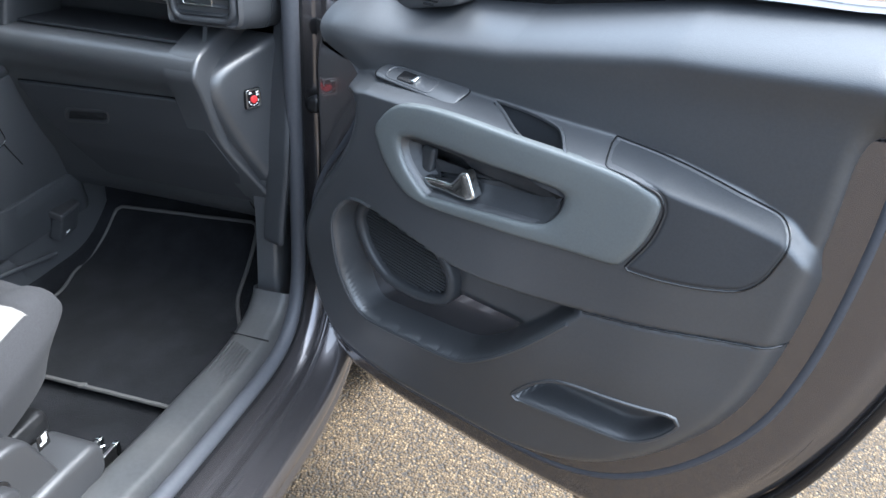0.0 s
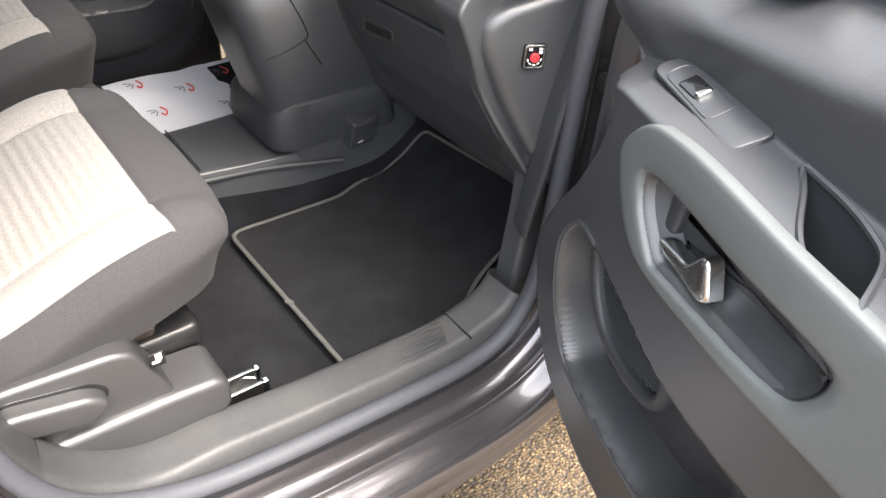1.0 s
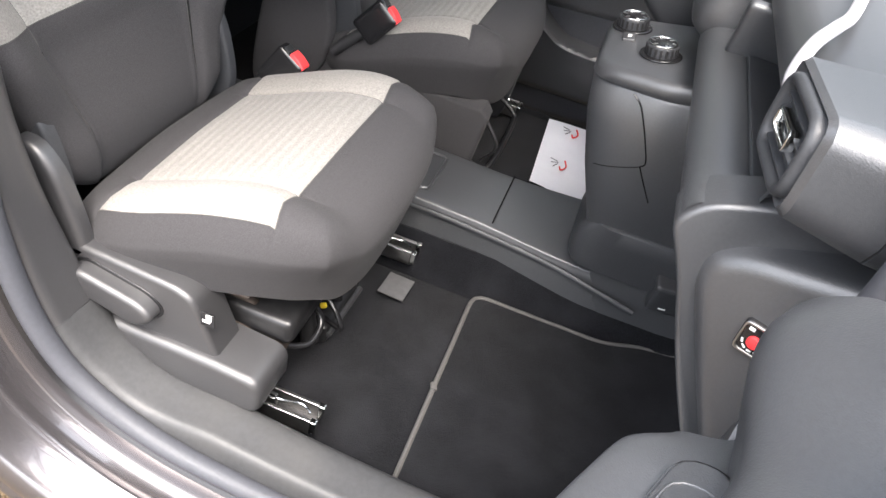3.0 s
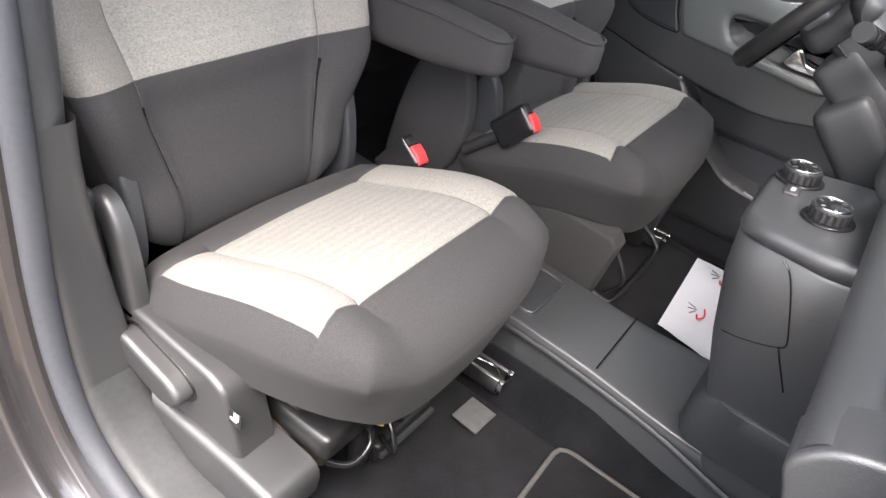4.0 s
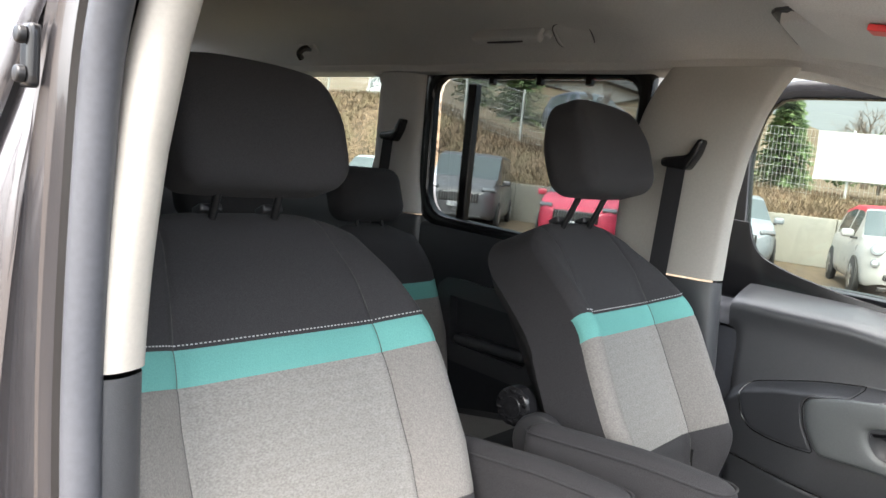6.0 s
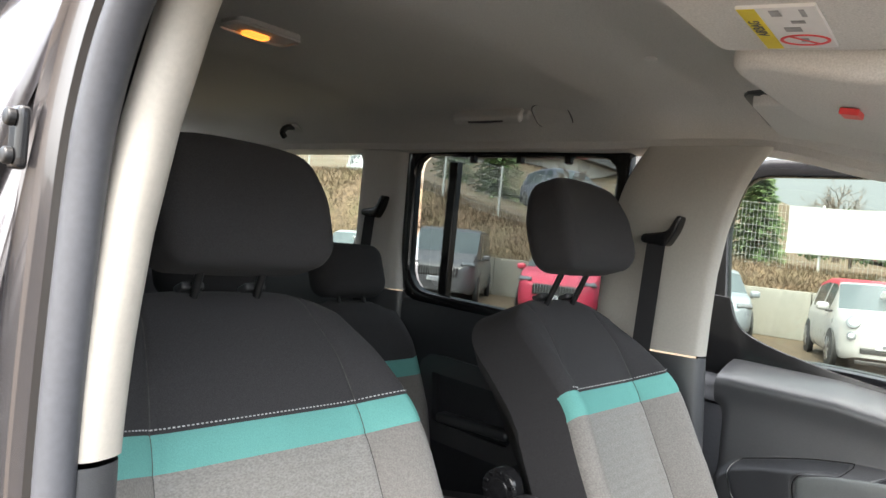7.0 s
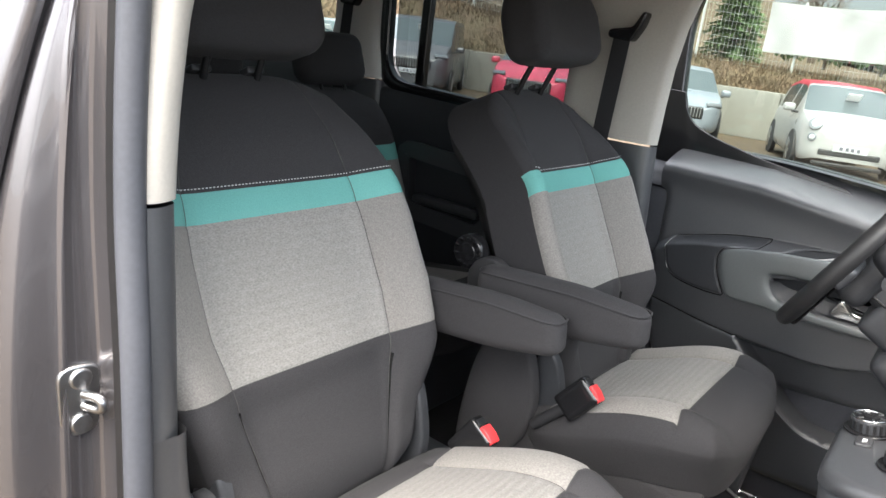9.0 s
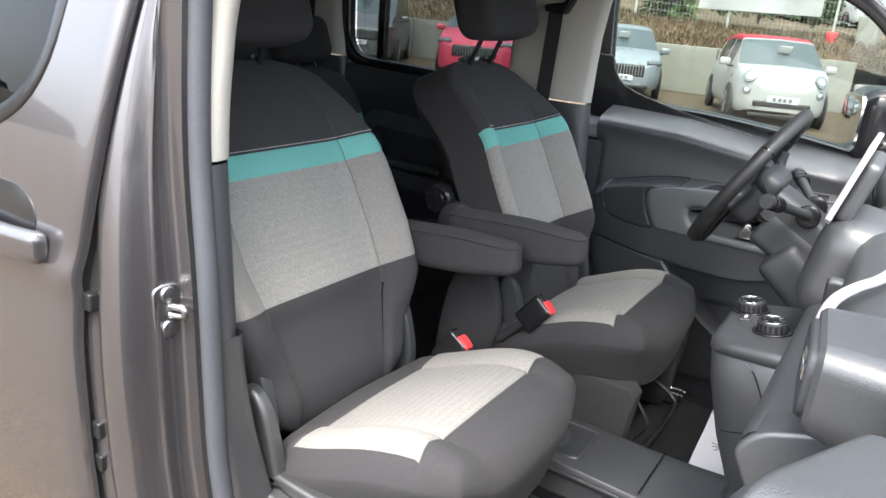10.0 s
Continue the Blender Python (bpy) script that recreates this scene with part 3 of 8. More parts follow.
def parked_car(at, heading, length, width, height, body_rgb, roof_rgb, label, hood=0.28, tall=0.0, arch=0.62, grille=True, plate=True, small=False, group="parked cars"):
    """A car standing in the yard; heading is the way its nose points, in degrees from +x."""
    paint = material("paint_of_parked_car", body_rgb, 0.3, noise_scale=5, vary=0.04, coat=0.4, second_amount=0.05)
    roofm = paint if roof_rgb is None else material("cloth_roof", roof_rgb, 0.8, vary=0.1)
    car = thing("parked_car", at, label, "car", group=group, turn=pose(0, 0, 0, 0, 0, heading))
    X = xform(pose(*at, 0, 0, heading))
    L, W, H = length / 2, width / 2, height
    cowl = 1 - 2 * hood - 0.02
    head = cowl - (0.62 if not tall else 0.58) / L
    rear = -0.72 if not tall else -0.93
    top_x = [-1.0, -0.985, -0.94, rear - 0.12 if not tall else -0.955, rear, -0.3, head - 0.12, head, cowl, cowl + 0.10, 0.80, 0.92, 0.975, 1.0]
    top_z = [0.50, 0.56, 0.64, 0.80 if not tall else 0.86, 0.93 if not tall else 0.97, 1.0, 0.995, 0.955, 0.665, 0.655, 0.62 if small else 0.60, 0.57 if small else 0.53, 0.51 if small else 0.47, 0.42]
    order_ = np.argsort(top_x)
    top_x, top_z = np.array(top_x)[order_], np.array(top_z)[order_]
    wide_x = [-1.0, -0.97, -0.9, -0.75, -0.4, 0.4, 0.72, 0.86, 0.94, 0.98, 1.0]
    wide_w = [0.55, 0.80, 0.92, 0.98, 1.0, 1.0, 0.97, 0.90, 0.78, 0.62, 0.45]
    shoulder = 0.60 if not tall else 0.56
    slim = 0.74 if not tall else 0.86
    xs = np.unique(np.r_[np.linspace(-1, 1, 61), 0.97, 0.985, 0.995, -0.99])
    K = 13

    def half(x):
        """Half a cross-section, from the sill over the shoulder to the ridge: (y, z) and the row where the glass begins."""
        w = W * np.interp(x, wide_x, wide_w)
        zt = H * np.interp(x, top_x, top_z)
        sh = min(shoulder * H, zt - 0.015)
        zb = 0.20 + 0.07 * smooth(0.85, 1.0, abs(x))
        rise = max(zt - sh, 0.0) / (H * (1 - shoulder))
        wt = w * (0.94 + (slim - 0.94) * min(rise, 1.0))
        low = [(0.90 * w, zb), (0.97 * w, zb + 0.05), (w, zb + 0.16), (w, zb + 0.5 * (sh - zb)), (0.995 * w, zb + 0.8 * (sh - zb)), (0.965 * w, sh - 0.02), (0.945 * w, sh)]
        side = [(0.945 * w + (wt - 0.945 * w) * f, sh + (zt - 0.055 * min(rise, 1) - 0.01 - sh) * f) for f in (0.06, 0.5, 0.94)]
        roof_ = [(wt * 0.985, zt - 0.025 * min(rise, 1) - 0.008), (wt * 0.9, zt - 0.008), (wt * 0.6, zt), (0.0, zt + 0.012)]
        return low + side + roof_

    grid = []
    for x in xs:
        h_ = half(x)
        grid.append([(x * L, y, z) for y, z in h_] + [(x * L, -y, z) for y, z in h_[-2::-1]])
    n = len(grid[0])
    V = [X(*p) for r in grid for p in r]
    F = {}
    for i in range(len(xs) - 1):
        xm = (xs[i] + xs[i + 1]) / 2
        for j in range(n - 1):
            jj = min(j, n - 2 - j)
            key = "body"
            if head < xm < cowl and jj >= 10:
                key = "windscreen"
            elif rear - 0.16 < xm < rear and jj >= 10 and not tall:
                key = "rear_window"
            elif jj in (7, 8) and rear + 0.04 < xm < cowl - 0.30 and not -0.06 < xm - (head - 0.62 / L) < 0.03:
                key = "side_window_" + ("a" if j < n / 2 else "b")
            elif roof_rgb is not None and jj >= 9 and rear - 0.05 < xm < head - 0.04:
                key = "roof"
            F.setdefault(key, []).append((i * n + j, i * n + j + 1, (i + 1) * n + j + 1, (i + 1) * n + j))
    last = (len(xs) - 1) * n
    F["body"] += [list(range(n))[::-1], [last + k for k in range(n)]]
    for key, fs_ in F.items():
        used = sorted({k for q in fs_ for k in q})
        at_ = {k: i for i, k in enumerate(used)}
        name = "side_window" if key.startswith("side_window") else key
        mesh_part(name, [V[k] for k in used], [[at_[k] for k in q[::-1]] for q in fs_], paint if key == "body" else roofm if key == "roof" else CAR_GLASS, car, angle=48)

    def nose(y, z):
        """The front skin's x over a place of the front."""
        a = np.interp(abs(y) / W, [0, 0.45, 0.62, 0.78, 0.90, 0.97], [1, 1, 0.98, 0.94, 0.86, 0.72])
        b = np.interp(z / H, [0.42, 0.51, 0.57, 0.62, 0.65] if small else [0.42, 0.47, 0.53, 0.60, 0.65], [1, 0.975, 0.92, 0.80, 0.6])
        return L * min(a, b)

    for s in (-1, 1):
        for xw in (L * arch, -L * arch):
            out_m = lambda y: pose(*X(xw, s * y, 0.3), 90, 0, heading) if s < 0 else pose(*X(xw, s * y, 0.3), -90, 0, heading)
            disc("wheel_arch", out_m(W - 0.03), 0.345, 0.033, 0.006, TYRE, car, k=30)
            wh = disc("wheel", out_m(W - 0.1), 0.30, 0.115, 0.04, TYRE, car, k=28)
            rim = disc("rim", out_m(W + 0.010), 0.205, 0.014, 0.006, BLACK_STEEL, wh, k=24)
            for a in range(7):
                q = 2 * math.pi * a / 7
                rbox("spoke", out_m(W + 0.022) @ pose(0.10 * math.cos(q), 0.10 * math.sin(q), 0, 0, 0, math.degrees(q)), (0.20, 0.05, 0.012), 0.005, ALLOY, rim, seg=1)
        mir = X((cowl - 0.18) * L, s * (W + 0.09), shoulder * H + 0.10)
        mr = rbox("mirror", pose(*mir, 0, 0, heading), (0.12, 0.20, 0.14), 0.05, paint, car)
        rbox("mirror_arm", pose(*X((cowl - 0.16) * L, s * (W - 0.01), shoulder * H + 0.03), 0, 0, heading), (0.06, 0.12, 0.04), 0.015, BLACK_STEEL, mr)
        if small:
            for y, z, r in ((0.70, 0.545, 0.115), (0.72, 0.395, 0.072)):
                c = X(nose(y * W, z * H) - 0.015, s * y * W, z * H)
                hm = pose(*c, 0, 66 if r > 0.1 else 82, heading + s * 26)
                lamp = disc("headlamp", hm, r, 0.028, 0.012, LAMP, car, k=26)
                disc("bulb", hm @ pose(0, 0, 0.026), r * 0.55, 0.006, 0.003, CHROME, lamp, k=18)
        else:
            for y, z, wy, hz_, turn in ((0.74, 0.52, 0.34, 0.09, 30), (0.86, 0.50, 0.16, 0.06, 52)):
                rbox("headlamp", pose(*X(nose(y * W, z * H) - 0.02, s * y * W, z * H), 0, -18, heading + s * turn), (0.07, wy, hz_), 0.028, LAMP, car)
    if grille:
        gz, gh, gw = (0.255 * H, 0.10, 1.15 * W) if small else (0.40 * H, 0.24, 1.05 * W)
        gr = rbox("grille", pose(*X(L - 0.02, 0, gz), 0, 0, heading), (0.07, gw, gh), 0.03, BLACK_STEEL, car)
        for k in range(15):
            y = gw * (k - 7) / 16
            rbox("grille_slat", pose(*X(L + 0.016, y, gz), 0, 0, heading), (0.012, 0.012, gh * 0.8), 0.003, ALLOY if not small else TYRE, gr, seg=1)
        rbox("lower_intake", pose(*X(L - 0.03, 0, 0.19 if small else 0.27), 0, 0, heading), (0.07, 1.3 * W, 0.07), 0.02, BLACK_STEEL, car)
    if small:
        rbox("chrome_moustache", pose(*X(L * 0.985, 0, 0.455 * H), 0, 0, heading), (0.04, 0.62, 0.018), 0.006, CHROME, car)
        disc("badge", pose(*X(L * 0.975, 0, 0.475 * H), 0, 68, heading), 0.05, 0.02, 0.006, CHROME, car, k=20)
    if plate:
        pz = 0.315 * H if small else 0.30 * H
        pl = rbox("number_plate", pose(*X(L + 0.02, 0, pz), 0, 0, heading), (0.02, 0.52, 0.11), 0.008, PLATE, car, "white plate with dark bars")
        for k in (-0.14, -0.05, 0.03, 0.12):
            rbox("plate_bar", pose(*X(L + 0.032, k, pz), 0, 0, heading), (0.004, 0.05, 0.055), 0.001, INK, pl)
    xm = (cowl + head) / 2
    slope = math.degrees(math.atan2(H * (0.955 - 0.665), (cowl - head) * L))
    rbox("price_sheet", pose(*X(xm * L + 0.03, 0.05, H * 0.81 + 0.035), 0, 0, heading) @ pose(0, 0, 0, 0, 90 - slope, 0), (0.006, 0.22, 0.34), 0.002, WHITE, car)
    return car


parked_car((-14.1, -1.18, 0), 21, 3.57, 1.63, 1.49, (0.30, 0.30, 0.295), (0.30, 0.02, 0.035), "white small hatchback with a red cloth roof", hood=0.17, arch=0.64, small=True)
parked_car((-15.6, -4.75, 0), 24, 4.3, 1.8, 1.46, (0.17, 0.19, 0.21), None, "pale silver hatchback with a wide ribbed grille", hood=0.2)
parked_car((-14.6, -7.6, 0), 22, 4.3, 1.84, 1.6, (0.42, 0.035, 0.07), None, "red compact crossover parked by the wall", hood=0.2)
parked_car((-14.6, -11.2, 0), 30, 4.4, 1.85, 1.82, (0.07, 0.07, 0.075), None, "dark grey people carrier with roof rails", hood=0.16, tall=1.0)
parked_car((-13.6, -13.6, 0), 32, 4.4, 1.85, 1.5, (0.25, 0.28, 0.31), None, "silver-blue car parked beside the people carrier", hood=0.2)
parked_car((-38.0, -4.6, 2.10), 200, 4.2, 1.8, 1.5, (0.45, 0.05, 0.06), None, "red car beyond the wire fence", hood=0.2, group="cars beyond the fence")
parked_car((-39.0, -2.2, 2.10), 30, 4.3, 1.8, 1.6, (0.40, 0.41, 0.42), None, "white car beyond the wire fence", hood=0.2, group="cars beyond the fence")
parked_car((-23.4, -23.5, 3.6), 60, 4.3, 1.8, 1.6, (0.5, 0.52, 0.54), None, "silver car up beyond the wire fence", hood=0.2, group="cars beyond the fence")
parked_car((-24.6, -14.0, 3.1), 60, 4.3, 1.8, 1.6, (0.12, 0.13, 0.17), None, "dark blue car up beyond the wire fence", hood=0.2, group="cars beyond the fence")

# house up beyond the fence
ROOFING = material("grey_roof_tiles", (0.12, 0.12, 0.12), 0.8, noise_scale=6, vary=0.2)
RENDERED = material("pale_house_render", (0.5, 0.48, 0.44), 0.9, noise_scale=2, vary=0.08)
house = thing("house", (-36, -22, 2.2), "pale rendered house with a grey gabled roof", "house")
rbox("wall", pose(-36, -22, 4.2), (8, 9, 4.2), 0.03, RENDERED, house)
loft("roof", [[(-40.6, y, 6.2), (-36, y, 8.6), (-31.4, y, 6.2), (-36, y, 6.1)] for y in (-27, -17)], ROOFING, house, angle=20)
for y in (-24.5, -19.5):
    w = rbox("window", pose(-31.98, y, 4.8), (0.06, 1.2, 1.3), 0.01, CAR_GLASS, house)
    rbox("frame", pose(-31.96, y, 4.1), (0.1, 1.3, 0.08), 0.01, WHITE, w)

hyd = thing("fire_hydrant", (-19.0, -0.72, 1.2), "red fire hydrant beside the fence", "hydrant")
disc("barrel", pose(-19.0, -0.72, 1.1), 0.1, 0.5, 0.03, RED, hyd, k=16)
disc("cap", pose(-19.0, -0.72, 1.58), 0.13, 0.12, 0.05, RED, hyd, k=16)
gp = thing("gate_pillar", (-19.4, 0.0, 0.9), "pale square concrete gate pillar", "pillar")
rbox("shaft", pose(-19.4, 0.0, 1.45), (0.5, 0.46, 1.3), 0.02, CONCRETE, gp)
rbox("foot", pose(-19.4, 0.0, 1.05), (0.7, 0.7, 0.3), 0.03, CONCRETE, gp)

# ---- the car's shell ----
car = thing("car", (0, 0, 0), "grey-brown metallic family van with its front passenger door open", "car")

# door opening on the passenger side: rear upright, sill, front upright, roof, in (y, z)
OPEN = [(0.655, 1.672), (0.603, 1.57), (0.588, 1.43), (0.585, 1.27), (0.597, 1.09), (0.606, 0.9), (0.616, 0.77), (0.645, 0.65), (0.703, 0.56),
        (0.81, 0.497), (0.95, 0.468), (1.2, 0.448), (1.35, 0.446), (1.44, 0.478), (1.492, 0.56), (1.51, 0.70), (1.512, 1.0), (1.515, 1.20),
        (1.525, 1.36), (1.50, 1.53), (1.36, 1.68), (1.05, 1.75), (0.75, 1.735)]
path = even(curve_closed(OPEN, 400), 260)
ctr = np.array([1.05, 1.05])
tan = np.roll(path, -1, 0) - np.roll(path, 1, 0)
tan /= np.linalg.norm(tan, axis=1)[:, None]
nrm = np.stack([tan[:, 1], -tan[:, 0]], 1)
nrm *= np.sign(np.sum(nrm * (path - ctr), axis=1))[:, None]


def side_lean(z):
    """How far the car's flank leans in at a height."""
    return 0.055 * (max(0.0, z - 0.9) / 0.5) ** 2


def jamb(name, profile, mat, side=1, sel=None, label="", closed_profile=False):
    idx = range(len(path)) if sel is None else sel
    rings = []
    for i in idx:
        rings.append([(side * (x - side_lean(path[i, 1]) * smooth(0.775, 0.87, x)), path[i, 0] + nrm[i, 0] * e, path[i, 1] + nrm[i, 1] * e) for x, e in profile(i)])
    if sel is None:
        rings.append(rings[0])
    return loft(name, rings, mat, car, label, caps=False, closed=closed_profile, angle=60)


def paint_profile(i):
    z, y = path[i]
    low = smooth(0.75, 0.5, path[i, 1])
    deep = 0.042 + 0.012 * low
    p = [(0.742, 0.008), (0.764, 0.008), (0.768, 0.014), (0.772, deep - 0.01), (0.778, deep), (0.80, deep + 0.004), (0.815, deep + 0.0), (0.822, deep + 0.006),
         (0.846, deep + 0.012), (0.864, deep + 0.018), (0.874, deep + 0.03), (0.878, deep + 0.046), (0.876, deep + 0.062), (0.866, deep + 0.07), (0.868, deep + 0.085), (0.872, deep + 0.1), (0.858, deep + 0.12), (0.80, deep + 0.13)]
    return curve_open(p, 44)


jamb("door_jamb", paint_profile, PAINT, label="grey-brown painted door jamb and sill")


def seal_ring(i):
    return [(0.755 + 0.017 * math.cos(a), -0.003 + 0.015 * math.sin(a)) for a in np.linspace(0, 2 * math.pi, 12, endpoint=False)]


jamb("door_seal", seal_ring, RUBBER, closed_profile=True, label="grey rubber door seal")
# lip between the seal and the jamb
jamb("seal_lip", lambda i: [(0.768, 0.002), (0.7745, 0.009), (0.7735, 0.012), (0.764, 0.008)], GLOSS_BLACK, closed_profile=True)


n_all = len(path)
low_idx = [i for i in range(n_all) if path[i, 1] < 0.70 and path[i, 0] < 1.49 and not (path[i, 0] < 0.75 and path[i, 1] > 0.635)]


def sill_profile(i):
    y, z = path[i]
    k = smooth(0.75, 0.9, y) * smooth(1.52, 1.40, y)
    h = 0.02 + 0.027 * k
    w = 0.665 - 0.0 * k
    return curve_open([(0.744, -0.008), (0.741, -h * 0.7), (0.733, -h), (0.715, -h - 0.002), (w + 0.01, -h - 0.004), (w - 0.006, -h + 0.004), (w - 0.012, -h + 0.02), (w - 0.013, 0.03)], 22)


jamb("sill_trim", sill_profile, SCUFF, sel=low_idx, label="worn grey grained sill trim")
def foot_profile(i):
    y, z = path[i]
    f = smooth(0.62, 0.98, z)
    h, w = 0.021 - 0.012 * f, 0.664 + 0.030 * f
    return curve_open([(0.744, -0.006), (0.741, -h * 0.7), (0.733, -h), (0.715, -h - 0.001), (w + 0.01, -h - 0.002), (w - 0.004, -h + 0.006), (w - 0.008, 0.02)], 20)


foot_idx = [i for i in range(n_all) if path[i, 0] < 0.72 and 0.632 < path[i, 1] < 1.0]
jamb("pillar_foot_trim", foot_profile, PLASTIC_TRIM, sel=foot_idx, label="charcoal grained foot of the pillar trim")
# raised ribs of the tread
for k in range(7):
    x = 0.673 + 0.0082 * k
    y0, y1 = 1.02 + 0.006 * k, 1.345 - 0.004 * k
    zs = 0.4985
    tube("tread_rib", [(x, y0, zs - 0.003), (x, y0 + 0.01, zs), (x, (y0 + y1) / 2, zs - 0.004), (x, y1 - 0.01, zs - 0.001), (x, y1, zs - 0.004)], 0.0028, SCUFF, car, k=6)
rbox("trim_joint", pose(0.70, 1.362, 0.4985), (0.09, 0.0025, 0.004), 0.001, GLOSS_BLACK, car)


def upright(side, name, z0, z1, mat, label, xi=0.697, depth=0.27, steps=26):
    """Trim of the pillar between the doors: a front edge, a chamfer and the inner face."""
    rings = []
    for z in np.linspace(z0, z1, steps):
        k = np.argmin(np.abs(path[:, 1] - z) + 10 * (path[:, 0] > 0.75))
        y = np.interp(z, [0.6, 0.65, 0.77, 0.9, 1.09, 1.27, 1.38, 1.47, 1.57, 1.66, 1.72, 1.80], [0.68, 0.642, 0.614, 0.605, 0.596, 0.584, 0.586, 0.590, 0.606, 0.632, 0.660, 0.715])
        lean = 0.05 * smooth(1.3, 1.8, z)
        bulge = 0.006 * smooth(1.25, 1.5, z)
        p = [(0.744, y - 0.012), (0.741, y + 0.006), (0.724, y + 0.010 + bulge), (xi + 0.006, y + 0.002 + bulge), (xi - 0.002, y - 0.012), (xi - 0.006, y - 0.06), (xi - 0.004, y - depth + 0.03), (xi + 0.012, y - depth), (xi + 0.06, y - depth)]
        p = curve_open(p, 24)
        rings.append([(side * (x - lean * 0.5), yy, z) for x, yy in p])
    return loft(name, rings, mat, car, label, caps=False, closed=False, angle=60)


for s in (1, -1):
    upright(s, "pillar_trim_lower", 0.60, 1.272, PLASTIC_SOFT, "charcoal lower pillar trim", xi=0.697)
    upright(s, "pillar_trim_upper", 1.277, 1.768, PILLAR, "light beige upper pillar trim", xi=0.695)

# striker on the jamb
st = prism("striker_plate", rounded([(-0.021, -0.044), (0.021, -0.044), (0.024, 0.044), (-0.024, 0.044)], 0.019), 0, 0.010, 0.003, xform(frame_of((0.796, 0.548, 1.046), (1, -0.12, 0), (0, 0, 1)) @ Matrix.Rotation(math.pi, 4, "Y")), STEEL, car, "zinc-plated door striker")
for dz in (-0.028, 0.028):
    disc("bolt", frame_of((0.796, 0.556, 1.046 + dz), (1, 0, 0), (0, 0, -1)), 0.013, 0.006, 0.003, STEEL, st, k=14)
tube("striker_loop", curve_open([(0.794, 0.552, 1.053), (0.786, 0.576, 1.053), (0.784, 0.582, 1.046), (0.786, 0.576, 1.039), (0.794, 0.552, 1.039)], 18), 0.0055, STEEL, st, k=8)

# rear side door skin, window, handle
DX = 0.905


def skin_x(y, z):
    return DX - side_lean(z) - 0.03 * smooth(0.75, 0.35, z) + 0.006 * math.exp(-((z - 1.10) / 0.03) ** 2)


win_out = rounded([(-0.62, 1.30), (0.20, 1.27), (0.37, 1.36), (0.42, 1.62), (0.38, 1.70), (-0.60, 1.72)], [0.06, 0.12, 0.12, 0.08, 0.05, 0.06], 8)
edge_y = lambda z: np.interp(z, [0.3, 0.6, 0.81, 1.0, 1.1, 1.275, 1.5, 1.75], [0.53, 0.49, 0.471, 0.465, 0.472, 0.50, 0.53, 0.56])


def skin(name, y0f, y1f, z0, z1, mat, hole, label, ny=100, nz=120, thick=0.012, side=1, xo=0.0):
    vs, fs = [], []
    for j in range(nz + 1):
        z = z0 + (z1 - z0) * j / nz
        a, b = y0f(z), y1f(z)
        for i in range(ny + 1):
            y = a + (b - a) * i / ny
            r = 0.012 * math.exp(-((b - y) / 0.008)) if b > 0.3 else 0
            vs.append((side * (skin_x(y, z) + xo - r), y, z))
    for j in range(nz):
        for i in range(ny):
            a = j * (ny + 1) + i
            fs.append((a, a + 1, a + ny + 2, a + ny + 1))
    if hole is not None:
        arr = np.array(vs)
        c = arr[np.array(fs)].mean(axis=1)
        far = poly_sdf(hole, c[:, 1], c[:, 2]) > -0.009
        fs = [f for f, k in zip(fs, far) if k]
    n = len(vs)
    vs += [(x - side * thick, y, z) for x, y, z in vs]
    fs += [tuple(n + k for k in q[::-1]) for q in fs]
    edge = [j * (ny + 1) + ny for j in range(nz + 1)]
    fs += [(a, b, n + b, n + a) for a, b in zip(edge[:-1], edge[1:])]
    return fixed(name, vs, fs, mat, car, label, 50)


rd = skin("rear_side_door", lambda z: -0.62, edge_y, 0.36, 1.76, PAINT, win_out, "painted rear sliding door skin", ny=170, nz=210)


def ring_plate(name, outer, inner, h0, h1, bevel, to3d, mat, parent, label=""):
    """A flat frame between two outlines of equally many points, with rounded rims."""
    k = len(outer)
    rings = [(outer, h0), (outer, h1 - bevel), (inset(outer, bevel * 0.4), h1 - bevel * 0.3), (inset(outer, bevel), h1), (inset(inner, -bevel), h1), (inset(inner, -bevel * 0.4), h1 - bevel * 0.3), (inner, h1 - bevel), (inner, h0)]
    v, q = [], []
    for o, h in rings:
        v += [to3d(a, b, h) for a, b in o]
    for r in range(len(rings)):
        for i in range(k):
            j = (i + 1) % k
            r2 = (r + 1) % len(rings)
            q.append((r * k + i, r * k + j, r2 * k + j, r2 * k + i))
    return fixed(name, v, q, mat, parent, label)


wo = even(win_out, 90)
ring_plate("window_seal", inset(wo, -0.012), inset(wo, 0.018), -0.02, 0.006, 0.005, lambda y, z, h: (skin_x(y, z) + h - 0.003, y, z), GLOSS_BLACK, rd)
v, q = prism_data(inset(wo, 0.004), -0.012, -0.008, 0.001, lambda y, z, h: (skin_x(y, z) + h, y, z))
fixed("window_pane", v, q, GLASS_PRIVACY, rd, "dark privacy glass")
# handle with its cup
hc = rounded([(0.18, 1.125), (0.375, 1.125), (0.385, 1.185), (0.34, 1.215), (0.18, 1.215)], 0.03, 6)
cup = prism("handle_cup", even(hc, 40), -0.01, 0.0015, 0.001, lambda y, z, h: (skin_x(y, z) + h, y, z), GLOSS_BLACK, rd)
rbox("door_handle", pose(skin_x(0.33, 1.135) + 0.022, 0.312, 1.137, 0, 0, 0), (0.03, 0.22, 0.046), 0.014, PAINT, rd, "body-coloured pull handle", warp=lambda x, y, z: (x - 0.9 * y * y, y, z * (1 + 1.2 * max(y, 0))))
